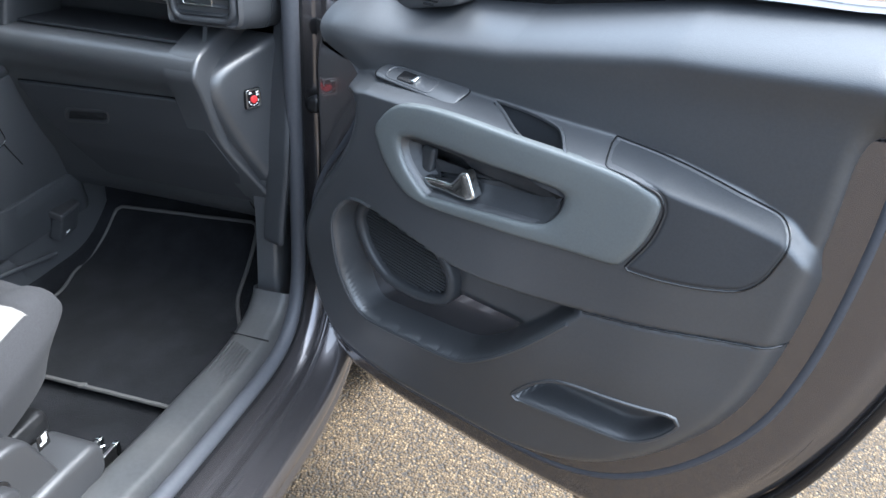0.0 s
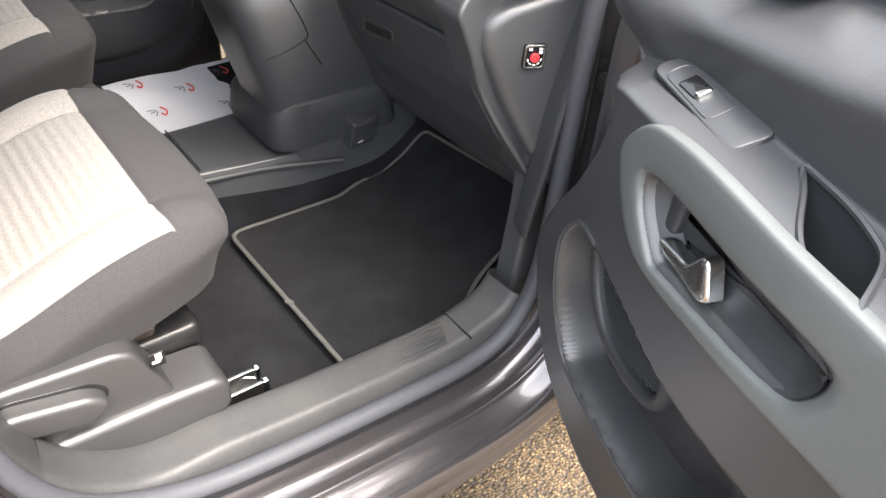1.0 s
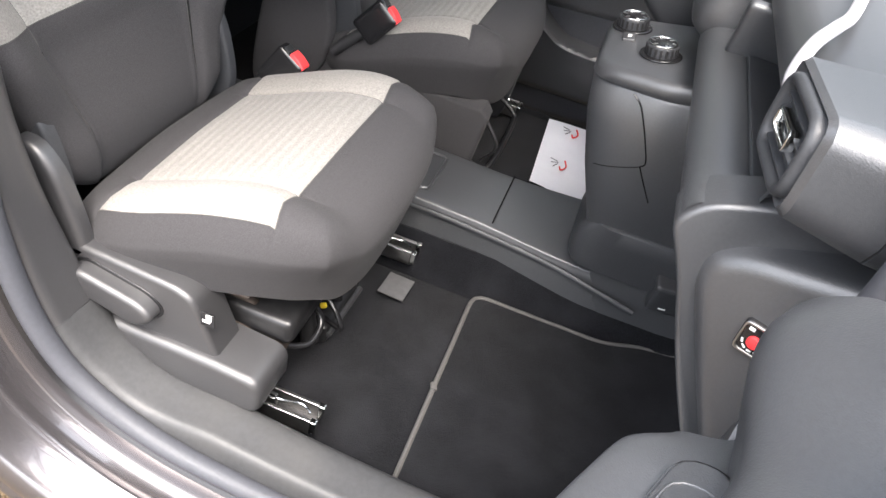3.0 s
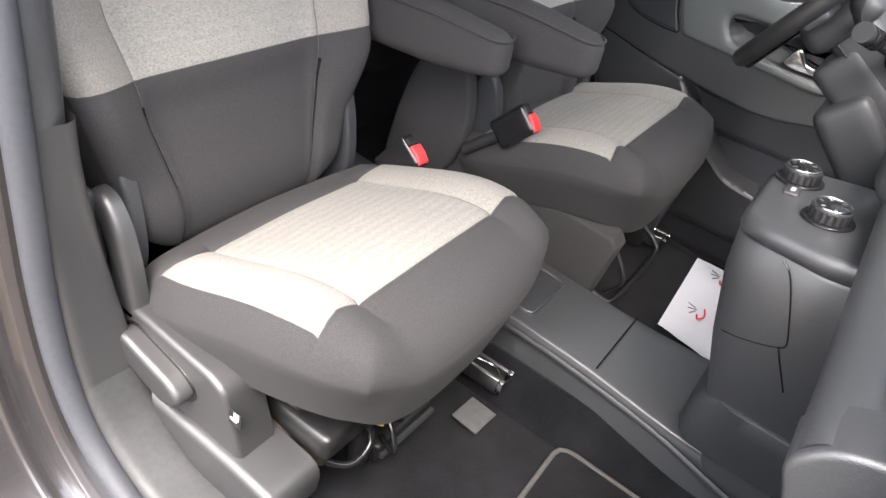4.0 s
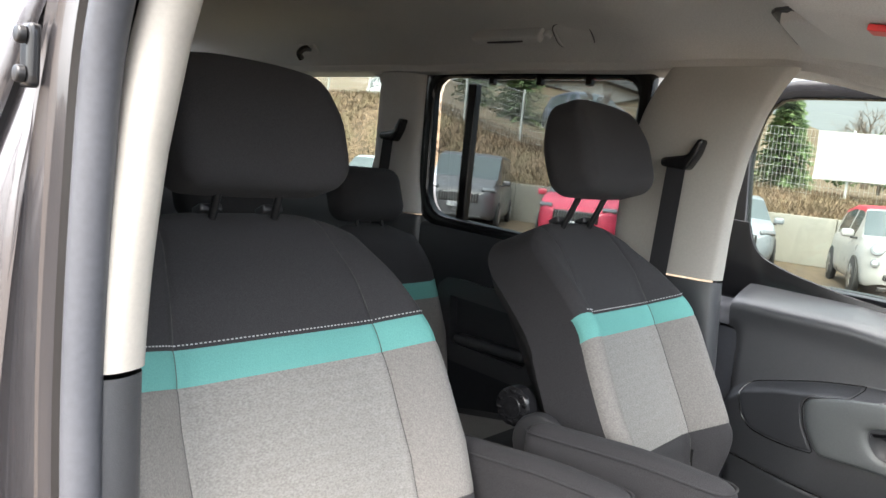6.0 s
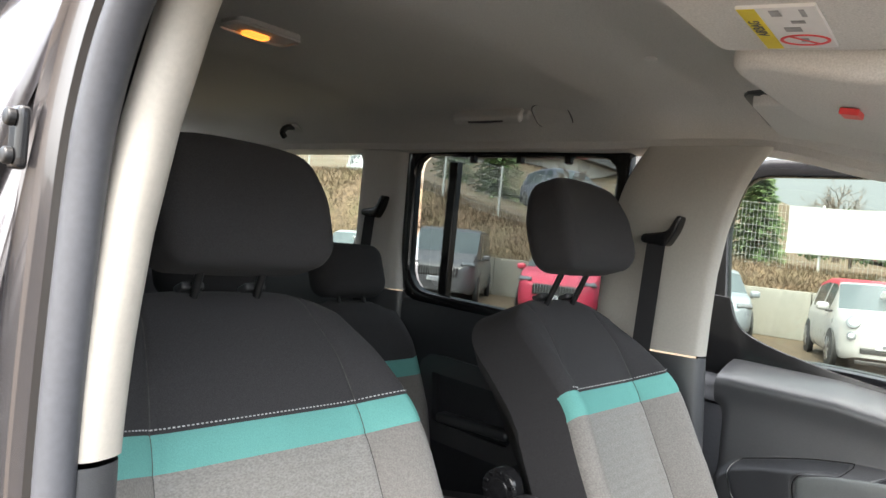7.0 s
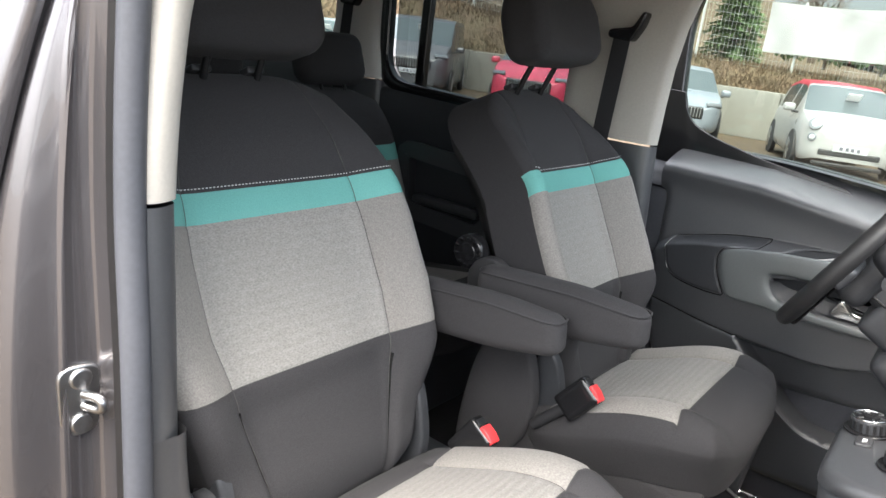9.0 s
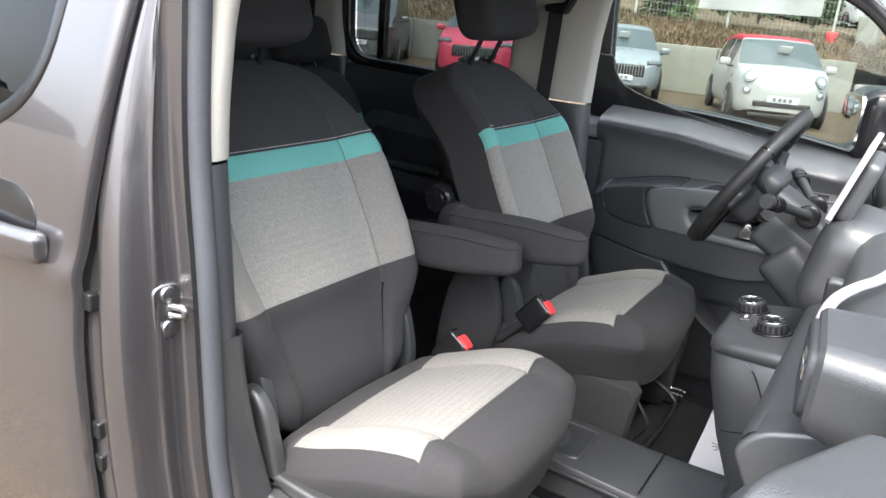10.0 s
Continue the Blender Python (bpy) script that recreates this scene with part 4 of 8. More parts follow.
# black gap and rear pillar column between the doors
rings = []
for z in np.linspace(0.36, 1.74, 40):
    y = edge_y(z)
    sx = skin_x(y, z)
    rings.append([(sx - 0.014, y - 0.008, z), (sx - 0.10, y - 0.004, z), (sx - 0.115, y + 0.012, z), (sx - 0.10, y + 0.026, z), (sx - 0.070, y + 0.026, z)])
loft("door_gap_seal", rings, BLACK_STEEL, car, caps=False, closed=False)
for z in (0.78, 0.84, 1.06):
    rbox("guide_block", pose(0.868, 0.475, z), (0.02, 0.02, 0.03), 0.004, BLACK_STEEL, car)
hg = rbox("upper_hinge_bracket", pose(0.80, 0.575, 1.54, 0, 0, 0), (0.01, 0.02, 0.05), 0.004, GLOSS_BLACK, car)
for dz in (-0.03, 0.03):
    disc("bolt", pose(0.806, 0.577, 1.54 + dz * 0.5, 0, 90, 0), 0.007, 0.006, 0.002, BLACK_STEEL, hg, k=10)

# front upright: painted strip with the check strap, kick panel, inner trim
def pillar_lean(z):
    return float(np.interp(z, [0.66, 0.79, 0.89, 1.03, 1.12, 1.32], [0.0, 0.005, 0.010, 0.036, 0.060, 0.130]))


rings = []
for z in np.linspace(0.44, 1.26, 28):
    y = 1.515 + 0.015 * smooth(0.9, 0.5, z)
    lean = pillar_lean(z)
    rings.append([(0.73, y + lean, z), (0.745, y + 0.012 + lean, z), (0.765, y + 0.03 + lean, z), (0.80, y + 0.042 + lean, z), (0.86, y + 0.045 + lean, z), (0.88, y + 0.07 + lean, z)])
loft("hinge_jamb", rings, JAMB_PAINT, car, caps=False, closed=False, angle=60)
strap = rbox("check_strap", pose(0.80, 1.535, 0.985, 0, 0, -20), (0.03, 0.05, 0.03), 0.008, BLACK_STEEL, car, "black door check strap")
tube("strap_arm", [(0.80, 1.53, 0.985), (0.84, 1.51, 0.985), (0.87, 1.49, 0.985)], 0.006, STEEL, strap, k=8)
disc("hole_plug", pose(0.79, 1.555, 1.13, 90, 0, 0), 0.017, 0.004, 0.002, GLOSS_BLACK, car, k=20)
kick = rounded([(1.30, 0.45), (1.49, 0.50), (1.505, 0.70), (1.50, 0.84), (1.62, 0.84), (1.72, 0.62), (1.68, 0.45)], 0.03, 5)
prism("kick_panel", even(kick, 60), 0.655, 0.705, 0.012, lambda y, z, h: (h, y, z), PLASTIC_SOFT, car, "charcoal footwell side trim")
col = rounded([(1.49, 0.665), (1.512, 0.665), (1.512, 1.30), (1.49, 1.30)], 0.008, 4)
prism("front_pillar_trim", even(col, 120), 0.70, 0.752, 0.014, lambda y, z, h: (h - 0.02 * smooth(0.9, 0.65, z), y + pillar_lean(z) - 0.4 * (h - 0.70), z), PLASTIC, car, "black lower windscreen pillar trim")

# floor and tunnel in carpet
vs, fs = [], []
nx, ny = 70, 120
for j in range(ny + 1):
    y = -1.7 + (1.95 + 1.7) * j / ny
    for i in range(nx + 1):
        x = -0.69 + 1.38 * i / nx
        z = 0.428 + 0.30 * smooth(1.52, 1.95, y) ** 1.2
        z += 0.075 * smooth(0.155, 0.10, abs(x)) * smooth(0.3, 0.6, y)
        z += 0.02 * smooth(0.62, 0.69, abs(x))
        z += 0.05 * smooth(0.62, 0.42, y)
        vs.append((x, y, z + 0.0025 * noise.noise((x * 9, y * 9, 0))))
for j in range(ny):
    for i in range(nx):
        a = j * (nx + 1) + i
        fs.append((a, a + 1, a + nx + 2, a + nx + 1))
mesh_part("floor_carpet", vs, fs, CARPET, car, "black carpeted floor")
rbox("floor_pan", pose(0, 0.1, 0.33), (1.5, 3.6, 0.12), 0.02, BLACK_STEEL, car)
rbox("firewall", pose(0, 1.98, 0.86), (1.5, 0.06, 0.9), 0.02, BLACK_STEEL, car)

# roof lining
vs, fs = [], []
nx, ny = 72, 190


def lining(x, y):
    side = 1 - (abs(x) / 0.745) ** 6
    z = 1.940 - 0.035 * (x / 0.735) ** 2 - 0.115 * (abs(x) / 0.72) ** 12
    # a crease runs across behind the front seats; the lining climbs away from it both ways
    z -= (0.034 * (1 - min(max((y - 0.285) / 0.24, 0.0), 1.0)) if y > 0.285 else 0.034 - 0.016 * smooth(0.285, 0.0, y)) * side
    z -= 0.185 * smooth(0.63, 0.98, y) * (1 - 0.75 * (abs(x) / 0.745) ** 4)
    z -= 0.012 * smooth(0.50, 0.62, y) * smooth(0.80, 0.68, y) * (1 - (abs(x) / 0.745) ** 6)
    z -= 0.02 * math.exp(-((y + 0.42) / 0.10) ** 2) * (1 - (abs(x) / 0.745) ** 6)
    return z


for j in range(ny + 1):
    y = -1.78 + (1.30 + 1.78) * j / ny
    for i in range(nx + 1):
        u = -1 + 2 * i / nx
        x = 0.72 * math.sin(u * math.pi / 2) if abs(u) < 1 else 0.72 * u
        vs.append((x, y, lining(x, y)))
for j in range(ny):
    for i in range(nx):
        a = j * (nx + 1) + i
        fs.append((a, a + nx + 1, a + nx + 2, a + 1))
mesh_part("roof_lining", vs, fs, HEADLINER, car, "grey felt roof lining")
vs2 = [(x * 1.08, y * 1.02, z + 0.045 - 0.12 * smooth(0.75, 0.8, abs(x) * 1.08)) for x, y, z in vs]
fixed("roof", vs2, fs, PAINT, car, "painted roof")

# side walls inside: rails over the windows, pillars, lower trims
for s in (1, -1):
    rings = []
    for y in np.linspace(-1.78, 1.28, 50):
        zt = lining(0.72, y)
        p = [(0.722, zt + 0.02), (0.718, zt + 0.004), (0.716, zt - 0.01), (0.722, zt - 0.02), (0.79, zt - 0.026)]
        rings.append([(s * x, y, z) for x, z in curve_open(p, 12)])
    loft("roof_side_trim", rings, HEADLINER, car, caps=False, closed=False, angle=60)
    # rear pillar
    for nm, z0, z1, mat, lb in (("rear_pillar_trim_upper", 1.318, 1.80, PILLAR if s < 0 else PILLAR, "beige grey rear pillar trim"), ("rear_pillar_trim_lower", 0.5, 1.314, PLASTIC_SOFT, "charcoal lower rear trim")):
        rings = []
        for z in np.linspace(z0, z1, 14):
            ya = -0.43 + 0.03 * smooth(1.5, 1.3, z)
            p = [(0.775, ya + 0.0), (0.745, ya), (0.728, ya - 0.02), (0.724, ya - 0.06), (0.724, ya - 0.16), (0.735, ya - 0.20), (0.775, ya - 0.21)]
            rings.append([(s * x, y, z) for x, y in curve_open(p, 18)])
        loft(nm, rings, HEADLINER if nm.endswith("upper") else mat, car, lb, caps=False, closed=False, angle=60)
    rbox("luggage_side_trim", pose(s * 0.76, -1.2, 0.93), (0.06, 1.15, 0.96), 0.02, PLASTIC_SOFT, car)
    rbox("tail_corner_trim", pose(s * 0.72, -1.62, 1.5), (0.18, 0.26, 0.56), 0.04, HEADLINER, car)
    w3 = even(rounded([(-1.50, 1.42), (-0.66, 1.42), (-0.64, 1.5), (-0.64, 1.765), (-1.5, 1.765)], [0.05, 0.05, 0.03, 0.05, 0.05], 6), 60)
    ring_plate("quarter_window_frame", inset(w3, -0.03), w3, 0.745, 0.775, 0.006, lambda y, z, h, s=s: (s * (1.52 - h), y, z), HEADLINER, car)
    v, q = prism_data(inset(w3, -0.012), 0.80, 0.804, 0.001, lambda y, z, h, s=s: (s * h, y, z))
    # near-side pane made darker than the far one to dim the rear cabin
    fixed("quarter_window", v, q, GLASS if s < 0 else GLASS_PRIVACY, car)
    w2 = even(rounded([(-0.385, 1.325), (0.29, 1.295), (0.31, 1.752), (-0.40, 1.757)], [0.085, 0.06, 0.06, 0.06], 8), 80)
    w2o = even(rounded([(-0.425, 1.29), (0.345, 1.262), (0.345, 1.797), (-0.445, 1.80)], [0.09, 0.05, 0.03, 0.03], 8), 80)
    ring_plate("rear_window_frame", w2o, w2, 0.752, 0.785, 0.01, lambda y, z, h, s=s: (s * (1.53 - h), y, z), GLOSS_BLACK, car, "black window frame")
    v, q = prism_data(inset(w2, -0.01), 0.80, 0.804, 0.001, lambda y, z, h, s=s: (s * h, y, z))
    fixed("rear_door_window", v, q, GLASS_DARK, car, "smoked rear door glass")
    rbox("window_divider", pose(s * 0.785, -0.262, 1.52), (0.03, 0.035, 0.44), 0.006, GLOSS_BLACK, car)
    rbox("blind_rail", pose(s * 0.765, 0.02, 1.762), (0.02, 0.56, 0.022), 0.005, GLOSS_BLACK, car)
    for y in (-0.17, 0.0, 0.16):
        rbox("blind_hook", pose(s * 0.752, y, 1.745), (0.02, 0.02, 0.025), 0.004, GLOSS_BLACK, car)
    # rear door card
    card = even(rounded([(-0.43, 0.48), (0.36, 0.48), (0.36, 1.275), (-0.43, 1.30)], 0.03, 5), 60)
    rc = prism("rear_door_card", card, 0.80, 0.745, 0.02, lambda y, z, h, s=s: (s * h, y, z), PLASTIC, car, "black rear door trim")
    cup = even(rounded([(-0.22, 0.92), (0.10, 0.90), (0.16, 1.02), (0.10, 1.10), (-0.24, 1.12)], 0.04, 5), 50)
    ring_plate("armrest_ring", inset(cup, -0.02), inset(cup, 0.02), 0.745, 0.70, -0.008, lambda y, z, h, s=s: (s * h, y, z), PLASTIC_SOFT, rc)
    rbox("pull_lip", pose(s * 0.72, -0.05, 0.96), (0.05, 0.26, 0.03), 0.012, PLASTIC_SOFT, rc)
    # outer lower side
    if s < 0:
        rbox("outer_side", pose(-0.89, -0.2, 0.76), (0.05, 3.6, 0.83), 0.02, PAINT, car, "painted far side of the car")
    else:
        rbox("rear_quarter", pose(0.87, -1.30, 0.82), (0.05, 1.30, 0.98), 0.02, PAINT, car)
# tail
rbox("tailgate", pose(0, -1.86, 0.85), (1.6, 0.08, 0.95), 0.03, PLASTIC_SOFT, car)
rbox("tailgate_header", pose(0, -1.82, 1.79), (1.5, 0.1, 0.16), 0.03, HEADLINER, car)
# dark pane added to close the tail opening and keep light out
rbox("tail_window", pose(0, -1.84, 1.52), (1.44, 0.006, 0.42), 0.002, GLASS_PRIVACY, car, "dark tail window")
# windscreen and its pillars
v = [(x, 2.02 - 0.14 * (x / 0.7) ** 2 - (0.70 - 0.05 * (x / 0.7) ** 2) * f, 1.22 + 0.53 * f) for f in np.linspace(0, 1, 5) for x in np.linspace(-0.72, 0.72, 13)]
q = [(r * 13 + i, r * 13 + i + 1, (r + 1) * 13 + i + 1, (r + 1) * 13 + i) for r in range(4) for i in range(12)]
gl = mesh_part("windscreen", v, q, GLASS_FRONT, car)
gl.visible_shadow = False
for s in (1, -1):
    tube("windscreen_pillar", [(s * 0.80, 1.93, 1.20), (s * 0.79, 1.74, 1.40), (s * 0.77, 1.53, 1.60), (s * 0.75, 1.36, 1.74)], 0.035, PLASTIC_SOFT if s < 0 else PAINT, car, k=10)
    v, q = prism_data(rounded([(1.60, 1.22), (2.0, 1.22), (2.0, 0.34), (1.60, 0.34)], 0.05), 0.80, 0.87, 0.02, lambda y, z, h, s=s: (s * h, y, z))
    fixed("front_wing", v, q, PAINT, car)
vs = [(x, 1.9 + 0.75 * f, 1.20 - 0.14 * f * f - 0.1 * (x / 0.8) ** 4) for f in np.linspace(0, 1, 8) for x in np.linspace(-0.8, 0.8, 15)]
fixed("bonnet", vs, [(r * 15 + i, r * 15 + i + 1, (r + 1) * 15 + i + 1, (r + 1) * 15 + i) for r in range(7) for i in range(14)], PAINT, car)
rbox("front_bumper", pose(0, 2.66, 0.68), (1.6, 0.12, 0.75), 0.05, PAINT, car)
for s in (1, -1):
    for y in (2.05, -0.98):
        w = disc("wheel", pose(s * 0.66, y, 0.32, 0, 90 * s, 0), 0.32, 0.2, 0.04, TYRE, car, k=28)
        disc("rim", pose(s * 0.855, y, 0.32, 0, 90 * s, 0), 0.21, 0.012, 0.006, ALLOY, w, k=20)


# ---- roof fittings ----
for s, y0, y1, x, z in ((-1, -0.16, 0.06, -0.655, 1.859), (1, -0.16, 0.06, 0.655, 1.859)):
    gh = thing("grab_handle", (x, (y0 + y1) / 2, z), "folded grey plastic grab handle under the roof", "grab handle", group="grab handles")
    rbox("grip", pose(x - s * 0.010, (y0 + y1) / 2, z - 0.008, 0, s * 40, 0), (0.026, y1 - y0 + 0.01, 0.044), 0.009, HEADLINER, gh, seg=4)
    # dark bar standing in for the shade below the grip
    tube("finger_recess", [(x - s * 0.022, y0 + 0.05, z - 0.024), (x - s * 0.024, (y0 + y1) / 2, z - 0.026), (x - s * 0.022, y1 - 0.05, z - 0.024)], 0.004, PLASTIC_TRIM, gh, k=6)
    for y in (y0, y1):
        rbox("mount", pose(x + s * 0.005, y, z, 0, s * 40, 0), (0.02, 0.045, 0.035), 0.006, HEADLINER, gh)
def on_lining(x, y):
    """A frame on the lining, facing into the cabin."""
    z, e = lining(x, y), 0.002
    g = np.array([(lining(x + e, y) - z) / e, (lining(x, y + e) - z) / e, -1.0])
    up = np.cross(np.array([0, 1, 0]), g)
    up = up if up[2] > 0 else -up
    return frame_of((x, y, z), (0, 1, 0) if np.dot(np.cross([0, 1, 0], up), g) > 0 else (0, -1, 0), tuple(up))


cv = thing("lining_cover", (-0.70, 0.17, 1.81), "small oval cap in the roof lining", "cover", group="lining covers")
o = even(rounded([(-0.055, -0.04), (0.055, -0.04), (0.055, 0.04), (-0.055, 0.04)], 0.028, 6), 40)
fm = on_lining(-0.668, 0.145)
tube("joint", [tuple(fm @ Vector((a, b, 0.001))) for a, b in inset(o, -0.001)], 0.0026, PLASTIC_TRIM, cv, k=6, closed=True)
ring_plate("rim", o, inset(o, 0.006), -0.004, 0.004, 0.0015, xform(fm), HEADLINER, cv)
prism("cap", inset(o, 0.008), -0.004, 0.002, 0.001, xform(fm), HEADLINER, cv)
hk = thing("coat_hook", (-0.68, -0.72, 1.77), "small black coat hook on the roof rail", "hook")
rbox("plate", pose(-0.683, -0.955, 1.842, 0, 60, 0), (0.012, 0.09, 0.05), 0.005, HEADLINER, hk)
tube("hook", curve_open([(-0.675, -0.94, 1.845), (-0.65, -0.95, 1.84), (-0.64, -0.96, 1.822), (-0.655, -0.965, 1.807)], 12), 0.011, GLOSS_BLACK, hk, k=8)
# rear roof lamp, lit warm
GLOW = bpy.data.materials.new("warm_lit_lens")
GLOW.use_nodes = True
gb = GLOW.node_tree.nodes["Principled BSDF"]
gb.inputs["Base Color"].default_value = (0.9, 0.5, 0.2, 1)
gb.inputs["Emission Color"].default_value, gb.inputs["Emission Strength"].default_value = (1.0, 0.30, 0.04, 1), 0.26
lz = lining(0.04, -0.19)
rl = thing("roof_lamp", (0.04, -0.19, lz), "small roof lamp glowing warm orange", "lamp")
prism("housing", even(rounded([(-0.085, -0.045), (0.085, -0.045), (0.085, 0.045), (-0.085, 0.045)], 0.025), 40), 0, -0.014, -0.005, lambda u, v, h: (0.04 + u, -0.19 + v, lz + h + 0.002), HEADLINER, rl)
prism("lens", even(rounded([(-0.03, -0.016), (0.03, -0.016), (0.03, 0.016), (-0.03, 0.016)], 0.01), 30), -0.01, -0.018, -0.003, lambda u, v, h: (0.04 + u, -0.21 + v, lz + h + 0.002), GLOW, rl, "orange glowing lens")
for x, y in ((-0.067, 0.531), (-0.458, 0.506)):
    sc = thing("lining_clip", (x, y, lining(x, y)), "small grey lining clip", "clip", group="lining clips")
    disc("cap", pose(x, y, lining(x, y) + 0.002, 180, 0, 0), 0.014, 0.005, 0.003, HEADLINER, sc, k=16)
# overhead console, visor with its printed label
oc = thing("overhead_console", (0, 0.98, 1.74), "grey overhead console with a small red button", "console")
vis = thing("sun_visor", (0.36, 0.98, 1.74), "grey sun visor folded up, with a printed label", "sun visor")

# ---- front door cards ----
def S(*p):
    return np.array(p, float)


CARD = curve_closed([(0.04, 1.155), (0.092, 1.118), (0.116, 1.07), (0.10, 1.005), (0.06, 0.935), (0.0, 0.85), (-0.03, 0.77), (-0.03, 0.66), (-0.008, 0.55), (0.055, 0.485), (0.20, 0.463), (0.375, 0.468), (0.56, 0.482), (0.68, 0.53), (0.782, 0.625),
                     (0.857, 0.748), (0.893, 0.88), (0.908, 1.05), (0.906, 1.20), (0.89, 1.32), (0.80, 1.327), (0.6, 1.312), (0.35, 1.275), (0.16, 1.236), (0.05, 1.216), (0.028, 1.19)], 170)
RING_O = even(curve_closed([(0.243, 1.094), (0.204, 1.054), (0.206, 1.023), (0.248, 0.967), (0.305, 0.945), (0.424, 0.951), (0.569, 0.961), (0.640, 0.9635), (0.656, 0.972), (0.680, 1.017), (0.690, 1.062), (0.682, 1.083), (0.63, 1.097), (0.546, 1.105), (0.457, 1.108), (0.355, 1.110), (0.289, 1.106)], 220), 110)
RING_I = even(curve_closed([(0.275, 1.050), (0.256, 1.037), (0.268, 1.001), (0.310, 0.963), (0.335, 0.962), (0.441, 0.974), (0.520, 0.986), (0.547, 1.010), (0.555, 1.036), (0.545, 1.048), (0.500, 1.052), (0.398, 1.052), (0.326, 1.053)], 220), 110)
PAD = even(rounded([(0.582, 1.123), (0.672, 1.117), (0.750, 1.103), (0.830, 1.086), (0.850, 1.060), (0.833, 1.004), (0.811, 0.980), (0.763, 0.969), (0.704, 0.964), (0.660, 0.964), (0.690, 1.020), (0.698, 1.067), (0.688, 1.089), (0.647, 1.098), (0.604, 1.102)], [0.008, 0.1, 0.06, 0.03, 0.03, 0.04, 0.02, 0.1, 0.05, 0.006, 0.03, 0.02, 0.02, 0.02, 0.006], 6), 110)
POCKET = even(rounded([(0.376, 1.121), (0.451, 1.120), (0.510, 1.115), (0.537, 1.106), (0.564, 1.091), (0.455, 1.106)], [0.008, 0.05, 0.03, 0.012, 0.008, 0.02], 5), 40)
BIN = even(rounded([(0.085, 0.83), (0.13, 0.885), (0.18, 0.888), (0.28, 0.868), (0.38, 0.845), (0.50, 0.853), (0.612, 0.866), (0.535, 0.775), (0.465, 0.705), (0.40, 0.655), (0.34, 0.645), (0.14, 0.628), (0.10, 0.70)], [0.05, 0.03, 0.03, 0.05, 0.08, 0.1, 0.008, 0.1, 0.08, 0.04, 0.05, 0.03, 0.06], 6), 100)
SPK = even(curve_closed([(0.122, 0.825), (0.145, 0.858), (0.185, 0.870), (0.243, 0.858), (0.298, 0.815), (0.325, 0.775), (0.316, 0.738), (0.257, 0.722), (0.186, 0.730), (0.14, 0.772)], 64), 64)
TRAY = even(rounded([(0.508, 0.632), (0.548, 0.684), (0.59, 0.714), (0.67, 0.724), (0.775, 0.735), (0.782, 0.722), (0.76, 0.686), (0.722, 0.652), (0.65, 0.645)], [0.012, 0.03, 0.03, 0.05, 0.008, 0.008, 0.03, 0.03, 0.05], 6), 60)


def arm_face(s):
    """The arm's face on a door card, which runs out into the card towards the rear."""
    return 0.045 - 0.018 * smooth(0.45, 0.7, s) - 0.040 * smooth(0.66, 0.9, s)


def card_depth(s, z):
    """How far the door card stands inwards, over its length and height."""
    n = -0.034 + 0 * s
    crease = np.interp(s, [0.0, 0.106, 0.39, 0.64, 0.873], [1.15, 1.168, 1.202, 1.252, 1.275])
    n = n - 0.125 * smooth(-0.02, 0.068 + 0.10 * smooth(0.20, 0.05, s), z - crease) ** 1.3 * (1 - 0.3 * smooth(0.16, 0.03, s))
    n = n + 0.012 * np.exp(-((z - crease) / 0.04) ** 2)
    # front end stands proud and rounds away
    n = n + 0.034 * smooth(0.20, 0.05, s) * smooth(1.02, 1.14, z) * smooth(1.25, 1.17, z)
    # below the ledge the face stands further in
    zl = np.interp(s, [0.0, 0.08, 0.17, 0.25, 0.38, 0.50, 0.58, 0.68, 0.77, 0.84, 0.88, 0.92], [1.06, 1.10, 1.117, 1.120, 1.120, 1.120, 1.121, 1.115, 1.101, 1.082, 1.05, 1.0])
    front = arm_face(s)
    low = front - 0.002 - 0.035 * smooth(0.80, 0.48, z)
    face = front + (low - front) * smooth(0.97, 0.88, z) - 0.012 * smooth(0.25, 0.03, s)
    n = n + (face - n) * smooth(0.004, -0.024, z - zl)
    # ledge top slopes outwards from the rim to the upper card
    b = poly_sdf(BIN, s, z)
    n = n + (-0.03 - 0.04 * smooth(0.76, 0.70, z) - n) * smooth(0.003, -0.016, b) * smooth(0.60, 0.42, s + 0.5 * (z - 0.8)) + (-0.012 - n) * smooth(0.004, -0.02, b) * (1 - smooth(0.60, 0.42, s + 0.5 * (z - 0.8)))
    t = poly_sdf(TRAY, s, z)
    n = n + (-0.035 - n) * smooth(0.003, -0.018, t)
    i = poly_sdf(RING_I, s, z)
    n = n + (-0.012 - n) * smooth(0.004, -0.03, i)
    # parting line between the upper and the lower card
    line = 0.865 + (s - 0.61) * 0.155
    n = n - 0.004 * np.exp(-((z - line) / 0.0022) ** 2) * smooth(0.585, 0.60, s)
    e = poly_sdf(CARD, s, z)
    n = n - 0.05 * smooth(-0.055, 0.0, e) ** 2.4 * smooth(1.24, 1.15, z) * (1 - 0.9 * smooth(1.04, 1.11, z) * smooth(0.22, 0.12, s))
    return n


